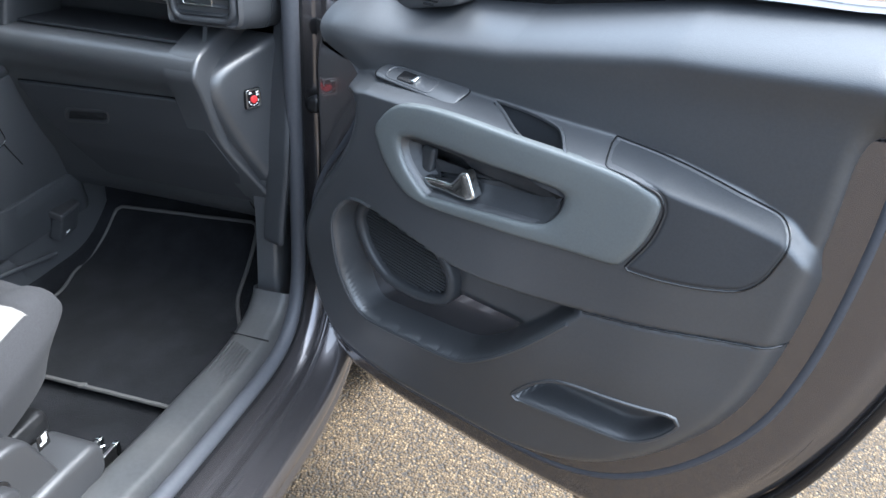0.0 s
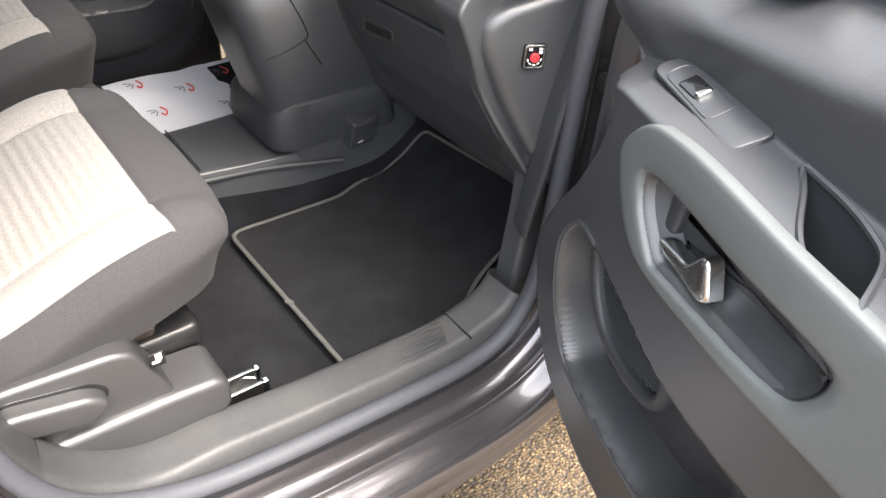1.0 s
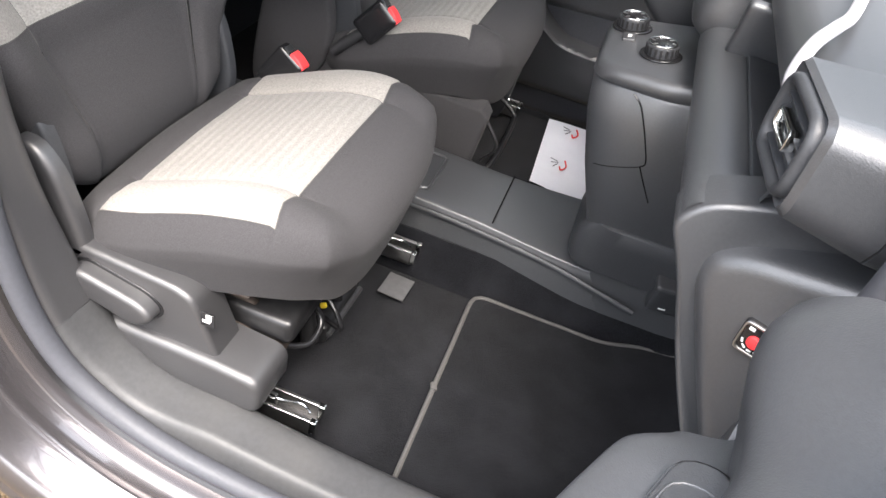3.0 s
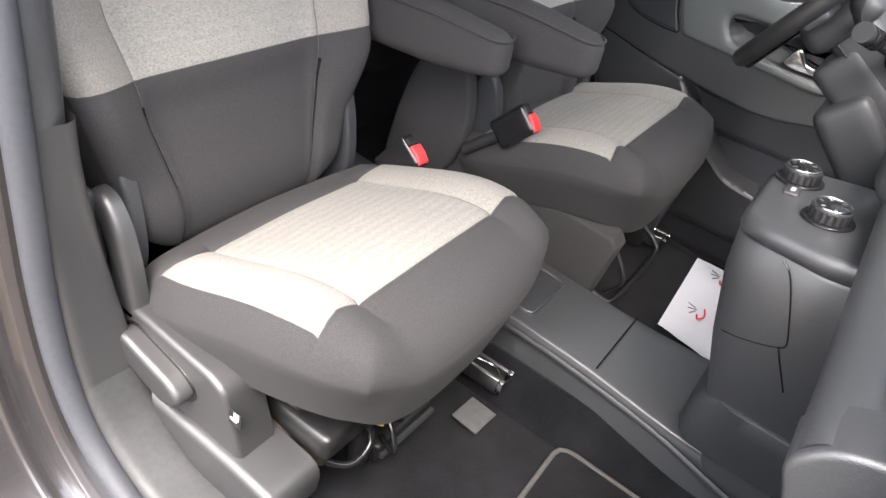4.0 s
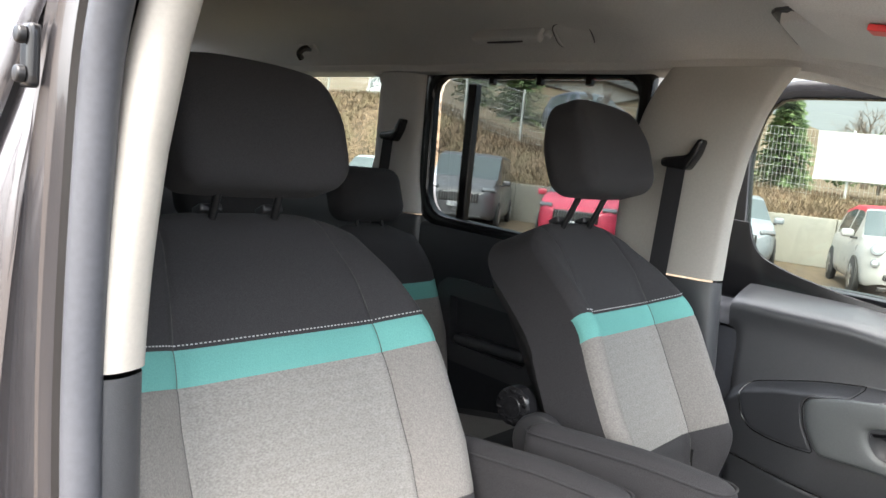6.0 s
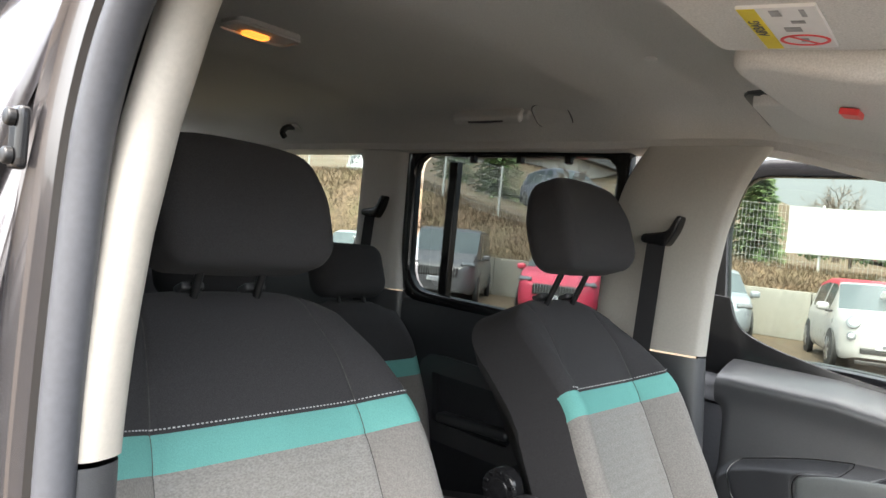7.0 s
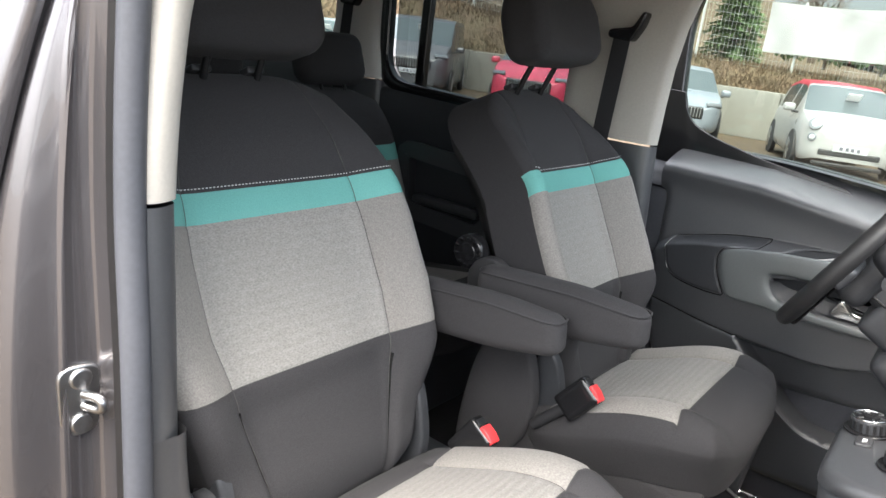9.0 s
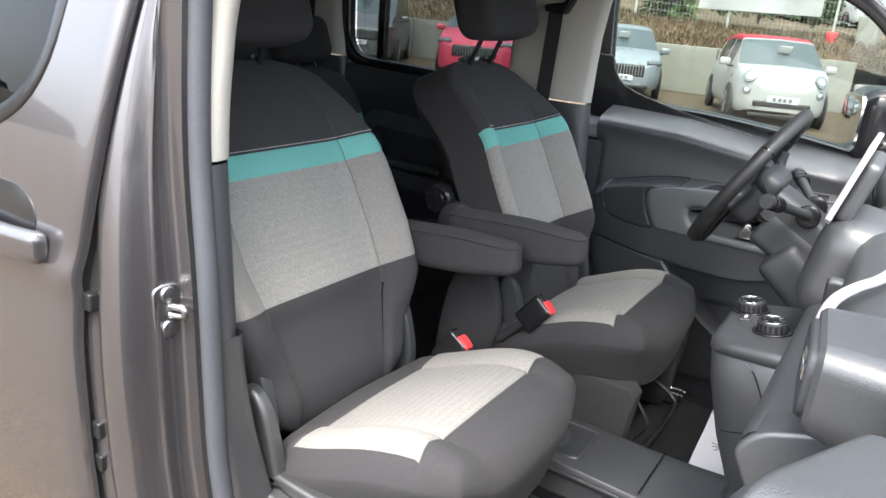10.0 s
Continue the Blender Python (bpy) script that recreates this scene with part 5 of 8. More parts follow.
def front_door(side, origin, along, inward, name, label):
    """A front door: painted frame, card, ring insert, pad, switches, loudspeaker, bins."""
    o, d, w = np.array([*origin, 0.0]), np.array([*along, 0.0]), np.array([*inward, 0.0])
    d, w = d / np.linalg.norm(d), w / np.linalg.norm(w)
    D0 = lambda s, z, n: o + d * s + w * n + np.array([0, 0, z])
    drop = 0.0 if side > 0 else 0.06
    D = lambda s, z, n: D0(s, z - drop * s, n)
    door = thing(name, tuple(o + d * 0.45 + (0, 0, 0.45)), label, "car door")
    # card: sheet with a turned edge
    us = np.r_[np.linspace(-0.05, 0.385, 105, endpoint=False), np.linspace(0.385, 0.575, 95, endpoint=False), np.linspace(0.575, 0.92, 85)]
    vs_ = np.r_[np.linspace(0.44, 1.06, 140, endpoint=False), np.linspace(1.06, 1.16, 60, endpoint=False), np.linspace(1.16, 1.34, 45)]
    nu, nv = len(us), len(vs_)
    Sg, Zg = np.meshgrid(us, vs_)
    sd = poly_sdf(CARD, Sg, Zg)
    # pull outside vertices onto the rim
    gy, gx = np.gradient(sd, vs_, us)
    gl = np.hypot(gx, gy) + 1e-9
    out = sd > 0
    Sc, Zc = np.where(out, Sg - gx / gl * sd, Sg), np.where(out, Zg - gy / gl * sd, Zg)
    Nc = card_depth(Sc, Zc)
    keep = (sd < 0.006) & (poly_sdf(POCKET, Sc, Zc) > -0.0004)
    idx = -np.ones(sd.shape, int)
    V, F = [], []
    for r in range(nv):
        for c in range(nu):
            if keep[r, c]:
                idx[r, c] = len(V)
                V.append(D(Sc[r, c], Zc[r, c], Nc[r, c]))
    for r in range(nv - 1):
        for c in range(nu - 1):
            qd = (idx[r, c], idx[r, c + 1], idx[r + 1, c + 1], idx[r + 1, c])
            if min(qd) >= 0:
                F.append(qd if side > 0 else qd[::-1])
    mesh_part("door_card", V, F, PLASTIC_SOFT, door, "charcoal grained plastic door card", angle=70)
    rim = even(CARD, 150)
    nr = card_depth(rim[:, 0], rim[:, 1])
    loft("card_rim", [[D(a, b, c) for (a, b), c in zip(rim, nr)], [D(a, b, min(c, -0.02) - 0.03) for (a, b), c in zip(inset(rim, -0.001), nr)], [D(a, b, -0.125) for a, b in inset(rim, 0.004)]], PLASTIC_SOFT, door, caps=False)

    # painted inner frame behind the card
    shell = even(curve_closed([(-0.05, 1.20), (-0.065, 0.9), (-0.06, 0.55), (0.0, 0.42), (0.15, 0.37), (0.6, 0.38), (0.78, 0.44), (0.90, 0.58), (0.985, 0.78), (1.03, 1.0), (1.045, 1.2), (1.045, 1.305), (0.9, 1.305), (0.5, 1.272), (0.1, 1.20)], 200), 140)
    shell = np.array([(a, b - 0.05 * smooth(1.0, 1.2, b)) for a, b in shell])
    rings = [(inset(shell, 0.045), -0.045), (inset(shell, 0.03), -0.05), (inset(shell, 0.022), -0.062), (inset(shell, 0.012), -0.066), (shell, -0.075), (inset(shell, -0.012), -0.10), (inset(shell, -0.018), -0.135), (inset(shell, 0.01), -0.165)]
    v, q = [], []
    for a, h in rings:
        v += [D(x, y, h) for x, y in a]
    k = len(shell)
    for r in range(len(rings) - 1):
        for i in range(k):
            j = (i + 1) % k
            q.append((r * k + i, r * k + j, (r + 1) * k + j, (r + 1) * k + i))
    q.append([(len(rings) - 1) * k + i for i in range(k)])
    q.append([i for i in range(k)])
    fixed("door_shell", v, q, PAINT if side > 0 else RUBBER, door, "painted grey-brown door frame" if side > 0 else "dark door frame", 50)
    # rubber seal round the card
    sl = even(inset(even(CARD, 150), -0.022), 150)
    if side > 0: tube("edge_seal", [D(a, b, -0.05) for a, b in open_run(sl, lambda a, b: b < 1.08 + 0.20 * a)], 0.008, RUBBER, door, k=8)
    # embossed panel in the painted frame
    em = even(rounded([(0.60, 0.425), (0.80, 0.52), (0.80, 0.545), (0.56, 0.44)], 0.01), 30)
    prism("pressed_panel", em, -0.07, -0.058, 0.005, lambda s, z, h: D(s, z, h), PAINT, door)
    if side > 0: tube("frame_crease", curve_open([D(0.55, 0.40, -0.062), D(0.75, 0.47, -0.06), D(0.90, 0.64, -0.06), D(0.965, 0.84, -0.06), D(0.99, 1.1, -0.062), D(0.995, 1.28, -0.066)], 30), 0.006, PAINT, door, k=8)
    if side > 0: tube("outer_gap_seal", curve_open([D(0.62, 0.385, -0.085), D(0.80, 0.44, -0.082), D(0.93, 0.60, -0.082), D(1.0, 0.80, -0.08), D(1.045, 1.05, -0.08), D(1.055, 1.3, -0.08)], 30), 0.012, GLOSS_BLACK, door, k=8)
    rbox("lock_slot", frame_of(D(0.955, 1.075, -0.055), tuple(d), (0, 0, 1)), (0.02, 0.045, 0.012), 0.004, GLOSS_BLACK, door)
    # ring insert
    ring_n = lambda p: float(arm_face(p[0])) - 0.010 * float(smooth(0.25, 0.03, p[0])) + 0.001
    rg = []
    for t, lift in ((0.0, -0.012), (0.0, 0.0), (0.03, 0.0025), (0.10, 0.004), (0.3, 0.0044), (0.5, 0.0046), (0.7, 0.0044), (0.86, 0.004), (0.95, 0.0018), (1.0, -0.004), (1.04, -0.02)):
        mid_ = [RING_O[i] * (1 - t) + RING_I[i] * t for i in range(110)]
        rg.append([D(*p, ring_n(p) + lift) for p in mid_])
    loft("grey_insert", rg, PLASTIC_GREY, door, "scratched mid-grey plastic insert ring", caps=False, angle=60)
    # opener: dished cup and lever
    cup = [D(*p, 0.040) for p in RING_I]
    c2 = [D(*p, 0.024 - 0.012 * smooth(0.5, 0.3, p[0])) for p in inset(RING_I, 0.022)]
    c3 = [D(*p, 0.014) for p in inset(RING_I, 0.036)]
    mid = [[D(*p, h) for p in inset(RING_I, k)] for k, h in ((0.004, 0.034), (0.012, 0.027))]
    loft("opener_cup", [cup, mid[0], mid[1], c2, c3], PLASTIC, door, caps=False, angle=60)
    v, q = prism_data(inset(RING_I, 0.034), -0.01, 0.015, 0.001, lambda s, z, h: D(s, z, h))
    fixed("cup_floor", v, q, PLASTIC, door)
    lev = even(rounded([(0.299, 0.988), (0.358, 0.995), (0.378, 1.023), (0.390, 1.026), (0.409, 0.986), (0.395, 0.977), (0.308, 0.973)], 0.006, 4), 48)
    prism("opener_lever", lev, 0.018, 0.038, 0.005, lambda s, z, h: D(s, z, h + 0.006 * smooth(0.33, 0.40, s)), CHROME, door, "satin chrome door opener")
    prism("lever_root", even(rounded([(0.285, 0.99), (0.305, 0.99), (0.312, 1.035), (0.285, 1.035)], 0.008), 30), -0.012, 0.026, 0.006, lambda s, z, h: D(s, z, h), PLASTIC, door)
    # pull cup sunk into the ledge
    pn = card_depth(POCKET[:, 0], POCKET[:, 1])
    well = [[D(a, b - dz, float(c)) for (a, b), c in zip(inset(POCKET, k), pn)] for k, dz in ((-0.002, -0.001), (0.0, 0.004), (0.001, 0.03), (0.003, 0.055), (0.008, 0.06))]
    loft("pull_cup", [well[0]] + well[1:], PLASTIC, door, "black pull cup in the armrest", caps=False, angle=60)
    fixed("pull_cup_floor", well[-1], [list(range(len(POCKET)))], PLASTIC, door)
    tube("cup_lip", [D(a, b, float(c) + 0.001) for (a, b), c in zip(inset(POCKET, -0.001), pn)], 0.0036, PLASTIC_SOFT, door, k=6, closed=True)
    # arm pad
    us2, ws2 = np.linspace(0.595, 0.875, 110), np.linspace(0.955, 1.165, 84)
    Su, Zu = np.meshgrid(us2, ws2)
    ps = poly_sdf(PAD, Su, Zu)
    py, px = np.gradient(ps, ws2, us2)
    pl = np.hypot(px, py) + 1e-9
    far = ps > 0
    Su, Zu = np.where(far, Su - px / pl * ps, Su), np.where(far, Zu - py / pl * ps, Zu)
    Nu = card_depth(Su, Zu) - 0.002 + 0.0042 * smooth(0.0, -0.006, ps) ** 0.6
    V, F, ix = [], [], {}
    for r in range(84):
        for c in range(110):
            if ps[r, c] < 0.0032:
                ix[r, c] = len(V)
                V.append(D(Su[r, c], Zu[r, c], Nu[r, c]))
    for r in range(83):
        for c in range(109):
            ks = [(r, c), (r, c + 1), (r + 1, c + 1), (r + 1, c)]
            if all(k in ix for k in ks):
                F.append([ix[k] for k in ks])
    mesh_part("arm_pad", V, F, PLASTIC, door, "soft dark grey arm pad", 70)
    tube("pad_gap", [D(a, b, float(card_depth(np.array(a), np.array(b))) + 0.001) for a, b in inset(PAD, -0.0012)], 0.0014, GLOSS_BLACK, door, k=6, closed=True)
    tube("card_joint", [D(a, 0.865 + (a - 0.61) * 0.155, float(card_depth(np.array(a), np.array(0.865 + (a - 0.61) * 0.155))) + 0.0035) for a in np.linspace(0.612, 0.885, 30)], 0.0016, GLOSS_BLACK, door, k=6)
    # window switch panel on the ledge
    P = xform(frame_of(D(0.243, 1.1135, -0.016), tuple(d * 0.985 + np.array([0, 0, -0.03])), tuple(-w * 0.92 + np.array([0, 0, 0.39]))) if side > 0 else frame_of(D(0.243, 1.1135, -0.016), tuple(-d * 0.985 - np.array([0, 0, -0.03])), tuple(-w * 0.92 + np.array([0, 0, 0.39]))))
    f = 1 if side > 0 else -1
    so = even(rounded([(-0.088 * f, -0.019), (0.084 * f, -0.025), (0.090 * f, 0.023), (-0.06 * f, 0.025), (-0.088 * f, 0.014)], [0.02, 0.008, 0.012, 0.03, 0.02], 6), 60)
    sw = prism("switch_panel", so, -0.02, 0.0075, 0.002, P, PLASTIC_SOFT, door, "charcoal window switch panel")
    tube("panel_gap", [P(a, b, 0.0050) for a, b in inset(so, -0.0008)], 0.0012, GLOSS_BLACK, sw, k=5, closed=True)
    si = even(rounded([(-0.066 * f, -0.013), (0.03 * f, -0.017), (0.03 * f, 0.015), (-0.066 * f, 0.015)], [0.012, 0.006, 0.006, 0.012]), 40)
    ring_plate("switch_well", inset(si, -0.0025), si, 0.003, 0.0088, 0.001, P, PLASTIC_SOFT, sw)
    prism("window_switch", even(rounded([(-0.042 * f, -0.012), (-0.006 * f, -0.012), (-0.006 * f, 0.012), (-0.042 * f, 0.012)], 0.003), 24), 0.003, 0.0092, 0.0015, P, GLOSS_BLACK, sw)
    prism("switch_lip", even(rounded([(-0.012 * f, -0.009), (-0.003 * f, -0.009), (-0.003 * f, 0.009), (-0.012 * f, 0.009)], 0.001), 20), 0.004, 0.0125, 0.002, P, CHROME, sw)
    # loudspeaker: rim and slatted grille
    if side > 0:
        spn = -0.016
        rim = ring_plate("speaker_rim", inset(SPK, -0.022), inset(SPK, 0.0), spn - 0.03, spn + 0.010, 0.008, lambda s, z, h: D(s, z, h), PLASTIC, door, "black loudspeaker rim")
        v, q = prism_data(inset(SPK, -0.002), spn - 0.03, spn - 0.008, 0.002, lambda s, z, h: D(s, z, h))
        fixed("speaker_mesh", v, q, GLOSS_BLACK, rim)
        for z in np.arange(0.715, 0.885, 0.0065):
            xs = np.linspace(0.11, 0.34, 120)
            ins = xs[poly_sdf(SPK, xs, np.full(120, z) - (xs - 0.22) * 0.10) < -0.002]
            if len(ins) > 3:
                a, b = ins.min(), ins.max()
                tube("grille_slat", [D(a, z - (a - 0.22) * 0.10, spn - 0.004), D(b, z - (b - 0.22) * 0.10, spn - 0.004)], 0.0021, PLASTIC, rim, k=5)
    # bright rims of the bins
    tube("bin_lip", [D(a, b, float(card_depth(np.array(a), np.array(b))) + 0.001) for a, b in open_run(inset(BIN, -0.006), lambda a, b: b < 0.84 or a < 0.2)], 0.003, PLASTIC_SOFT, door, k=6)
    tube("tray_lip", [D(a, b, float(card_depth(np.array(a), np.array(b))) + 0.0) for a, b in inset(TRAY, -0.004)], 0.0035, PLASTIC_SOFT, door, k=6, closed=True)
    disc("card_screw", frame_of(D(0.896, 1.14, -0.06), tuple(d), (0, 0, 1)) if side > 0 else frame_of(D(0.896, 1.14, -0.06), tuple(-d), (0, 0, 1)), 0.007, 0.006, 0.002, PLASTIC, door, k=14)
    # belt line, glass and upper frame
    if side > 0:
        tube("belt_seal", curve_open([D(0.06, 1.205, -0.165), D(0.35, 1.266, -0.165), D(0.6, 1.303, -0.165), D(0.9, 1.315, -0.165), D(1.04, 1.31, -0.16)], 24), 0.010, GLOSS_BLACK, door, k=8)
    D1 = D0
    win = even(rounded([(-0.12, 1.20), (0.915, 1.235), (0.955, 1.600), (0.925, 1.735), (0.55, 1.735), (0.22, 1.60)] if side < 0 else [(-0.02, 1.215), (0.93, 1.34), (0.905, 1.76), (0.55, 1.75), (0.22, 1.60)], [0.02, 0.03, 0.06, 0.08, 0.08, 0.1] if side < 0 else [0.02, 0.03, 0.06, 0.08, 0.1], 7), 80)
    lean = lambda z: -0.155 - 0.02 * smooth(1.3, 1.7, z) * 4
    v, q = prism_data(win, 0, 0.004, 0.001, lambda s, z, h: D1(s, z, lean(z) + h + 0.06 * smooth(1.3, 1.72, z)))
    if side < 0:
        g2 = fixed("window_glass", v, q, GLASS, door)
        g2.visible_shadow = False
    ring_plate("window_frame", inset(win, -0.045), win, -0.02, 0.014, 0.006, lambda s, z, h: D1(s, z, lean(z) + h + 0.06 * smooth(1.3, 1.72, z)), GLOSS_BLACK, door, "black window frame")
    if side < 0:
        mk = even(rounded([(0.45, 1.235), (0.607, 1.261), (0.679, 1.273), (0.814, 1.306), (0.894, 1.340), (0.917, 1.417), (0.99, 1.42), (0.99, 1.20), (0.45, 1.20)], [0.005, 0.2, 0.1, 0.1, 0.04, 0.005, 0.005, 0.005, 0.005], 6), 70)
        prism("window_corner_mask", mk, -0.128, -0.118, 0.003, lambda s, z, h: D0(s, z, h), GLOSS_BLACK, door, "black corner mask of the window")
    # tweeter cover in the mirror corner
    if side > 0:
        tw = even(rounded([(0.005, 1.222), (0.144, 1.207), (0.27, 1.236), (0.235, 1.295), (0.09, 1.285)], [0.01, 0.012, 0.03, 0.03, 0.02], 5), 50)
        tc = prism("mirror_corner_cover", tw, -0.13, -0.080, 0.008, lambda s, z, h: D(s, z, h), PLASTIC_SOFT, door)
        for k in range(9):
            z0 = 1.227 + 0.006 * k
            hw = math.sqrt(max(0.026 ** 2 - (z0 - 1.251) ** 2, 1e-6))
            tube("tweeter_slat", [D(0.20 - hw, z0, -0.0795), D(0.20 + hw, z0, -0.0795)], 0.0016, GLOSS_BLACK, tc, k=5)
    return door, D


front_door(1, (0.83, 1.43), (0.9225, -0.386), (-0.386, -0.9225), "front_passenger_door", "open front passenger door with a charcoal card and grey insert")
front_door(-1, (-0.79, 1.497), (0, -1), (1, 0), "driver_door", "closed driver's door with a charcoal card and grey insert")

# ---- dashboard ----
dash = thing("dashboard", (0, 1.6, 0.7), "black plastic dashboard with shelf, vents and glovebox", "dashboard")
# profile of the passenger side in (y, z), drawn along x
PROF = [(1.85, 0.62), (1.62, 0.655), (1.56, 0.69), (1.515, 0.76), (1.465, 0.84), (1.43, 0.912), (1.398, 1.0), (1.372, 1.038), (1.362, 1.066), (1.375, 1.090), (1.41, 1.098), (1.47, 1.092), (1.56, 1.088), (1.585, 1.105), (1.588, 1.15),
        (1.56, 1.172), (1.46, 1.165), (1.425, 1.170), (1.414, 1.188), (1.422, 1.212), (1.45, 1.232), (1.55, 1.246), (1.80, 1.25), (2.02, 1.22)]


def dash_rings(x0, x1, n, warp=None):
    p = curve_open(PROF, 90)
    rings = []
    for x in np.linspace(x0, x1, n):
        rings.append([(x, *((y, z) if warp is None else warp(x, y, z))) for y, z in p])
    return rings


def pass_warp(x, y, z):
    # the shelf closes towards the door end, the face turns away there
    e = smooth(0.585, 0.62, x)
    zz, yy = z, y
    if 1.38 < y and 1.08 < z < 1.175:
        yy = y + (1.43 + 0.3 * (z - 1.13) - y) * e
    r = smooth(0.64, 0.72, x)
    yy += 0.06 * r * smooth(1.30, 1.0, z)
    return yy, zz


loft("dash_moulding", dash_rings(0.10, 0.628, 60, pass_warp), PLASTIC_SOFT, dash, "soft black dashboard moulding", caps=False, closed=False, angle=60)
loft("dash_driver_side", dash_rings(-0.74, 0.10, 30, lambda x, y, z: (y + 0.05 * smooth(1.08, 0.9, z), z)), PLASTIC_SOFT, dash, caps=False, closed=False, angle=60)
# end cheek beside the door: a rim plate and a bulged block that turns round towards the door
CHEEK = even(rounded([(1.357, 1.062), (1.378, 1.095), (1.47, 1.126), (1.56, 1.133), (1.56, 0.69), (1.508, 0.755), (1.458, 0.84), (1.422, 0.912), (1.388, 1.0)], [0.012, 0.02, 0.03, 0.01, 0.02, 0.05, 0.05, 0.05, 0.02], 5), 110)
prism("end_rim", CHEEK, 0.575, 0.637, 0.007, lambda y, z, h: (h + 0.06 * smooth(0.95, 0.74, z), y, z), PLASTIC_SOFT, dash, "charcoal dashboard end rim", steps=4)
BLOCK = even(rounded([(1.404, 1.045), (1.435, 1.068), (1.558, 1.108), (1.558, 0.72), (1.525, 0.765), (1.475, 0.855), (1.436, 0.935), (1.404, 1.01)], [0.016, 0.03, 0.01, 0.02, 0.05, 0.05, 0.05, 0.02], 5), 110)
prism("end_block", BLOCK, -0.08, 0.0, 0.017, lambda y, z, h: (0.647 + 0.43 * (y - 1.40) + 0.02 * smooth(0.95, 0.74, z) + h, y, z), PLASTIC_SOFT, dash, "bulged charcoal dashboard end panel", steps=6)
am = frame_of((0.682, 1.476, 0.996), (0.39, 0.92, 0), (0.0, 0.0, 1.0))
A = xform(am)
sq = lambda a, b, r, n=32: even(rounded([(-a, -b), (a, -b), (a, b), (-a, b)], r), n)
ab = prism("airbag_switch", sq(0.018, 0.020, 0.005), -0.03, 0.006, 0.002, A, GLOSS_BLACK, dash, "black airbag key switch with a red centre")
ring_plate("switch_rim", sq(0.017, 0.019, 0.005), sq(0.014, 0.016, 0.004), 0.005, 0.0075, 0.0006, A, STEEL, ab)
disc("red_centre", am @ pose(0.0, -0.001, 0.006), 0.0075, 0.004, 0.0015, RED, ab, k=18)
for a in range(5):
    q = math.radians(200 + 35 * a)
    rbox("print_mark", am @ pose(0.0115 * math.cos(q), 0.0115 * math.sin(q) - 0.001, 0.0072, 0, 0, math.degrees(q) + 90), (0.005, 0.0022, 0.001), 0.0003, WHITE, ab)
for u, w in ((-0.008, 0.0125), (0.0085, 0.0125), (0.009, 0.007)):
    rbox("print_mark", am @ pose(u, w, 0.0072), (0.006, 0.004, 0.001), 0.0003, WHITE, ab)

# glovebox lid
GB = even(rounded([(0.20, 0.985), (0.585, 1.003), (0.622, 0.93), (0.668, 0.78), (0.66, 0.74), (0.28, 0.74), (0.25, 0.83)], [0.012, 0.025, 0.1, 0.02, 0.02, 0.02, 0.1], 6), 90)
face_y = lambda z: np.interp(z, [0.655, 0.69, 0.76, 0.84, 0.912, 1.0, 1.038], [1.62, 1.56, 1.515, 1.465, 1.43, 1.398, 1.372])
GBM = lambda x, z, h: (x, face_y(z) - h + 0.06 * smooth(0.64, 0.72, x) * 0.9, z)
vs, fs = [], []
lid_rings = [[GBM(x, z, h) for x, z in o] for o, h in ((GB, -0.012), (GB, 0.004), (inset(GB, 0.0015), 0.007), (inset(GB, 0.004), 0.0085))]
lid = loft("glovebox_lid", lid_rings, PLASTIC, dash, "black glovebox lid", caps=False)
g4 = inset(GB, 0.004)
us, ws = np.linspace(0.185, 0.71, 60), np.linspace(0.725, 1.0, 40)
V, F, ix = [], [], {}
sdm = poly_sdf(g4, *np.meshgrid(us, ws))
for r in range(40):
    for c in range(60):
        x, z = us[c], ws[r]
        if sdm[r, c] < 0.012:
            if sdm[r, c] > 0:
                k = np.argmin(np.hypot(g4[:, 0] - x, g4[:, 1] - z))
                x, z = g4[k]
            ix[r, c] = len(V)
            V.append(GBM(x, z, 0.0085))
for r in range(39):
    for c in range(59):
        ks = [(r, c), (r, c + 1), (r + 1, c + 1), (r + 1, c)]
        if all(k in ix for k in ks):
            F.append([ix[k] for k in ks])
mesh_part("lid_face", V, F, PLASTIC, lid)
loft("lid_gap", [[GBM(x, z, h) for x, z in o] for o, h in ((inset(GB, -0.0035), -0.004), (inset(GB, -0.0035), 0.0015), (inset(GB, 0.001), 0.0015))], GLOSS_BLACK, lid, caps=False)
hs = even(rounded([(0.285, 0.905), (0.385, 0.918), (0.40, 0.945), (0.30, 0.935)], 0.01), 40)
ring_plate("latch_rim", inset(hs, -0.004), hs, 0.0, 0.0115, 0.001, GBM, PLASTIC_TRIM, lid, "dark latch recess")
prism("latch", inset(hs, 0.004), 0.0, 0.0096, 0.002, GBM, GLOSS_BLACK, lid)
prism("latch_hole", even(rounded([(0.36, 0.922), (0.393, 0.926), (0.395, 0.94), (0.365, 0.938)], 0.007), 24), 0.0, 0.0112, 0.001, GBM, GLOSS_BLACK, lid)
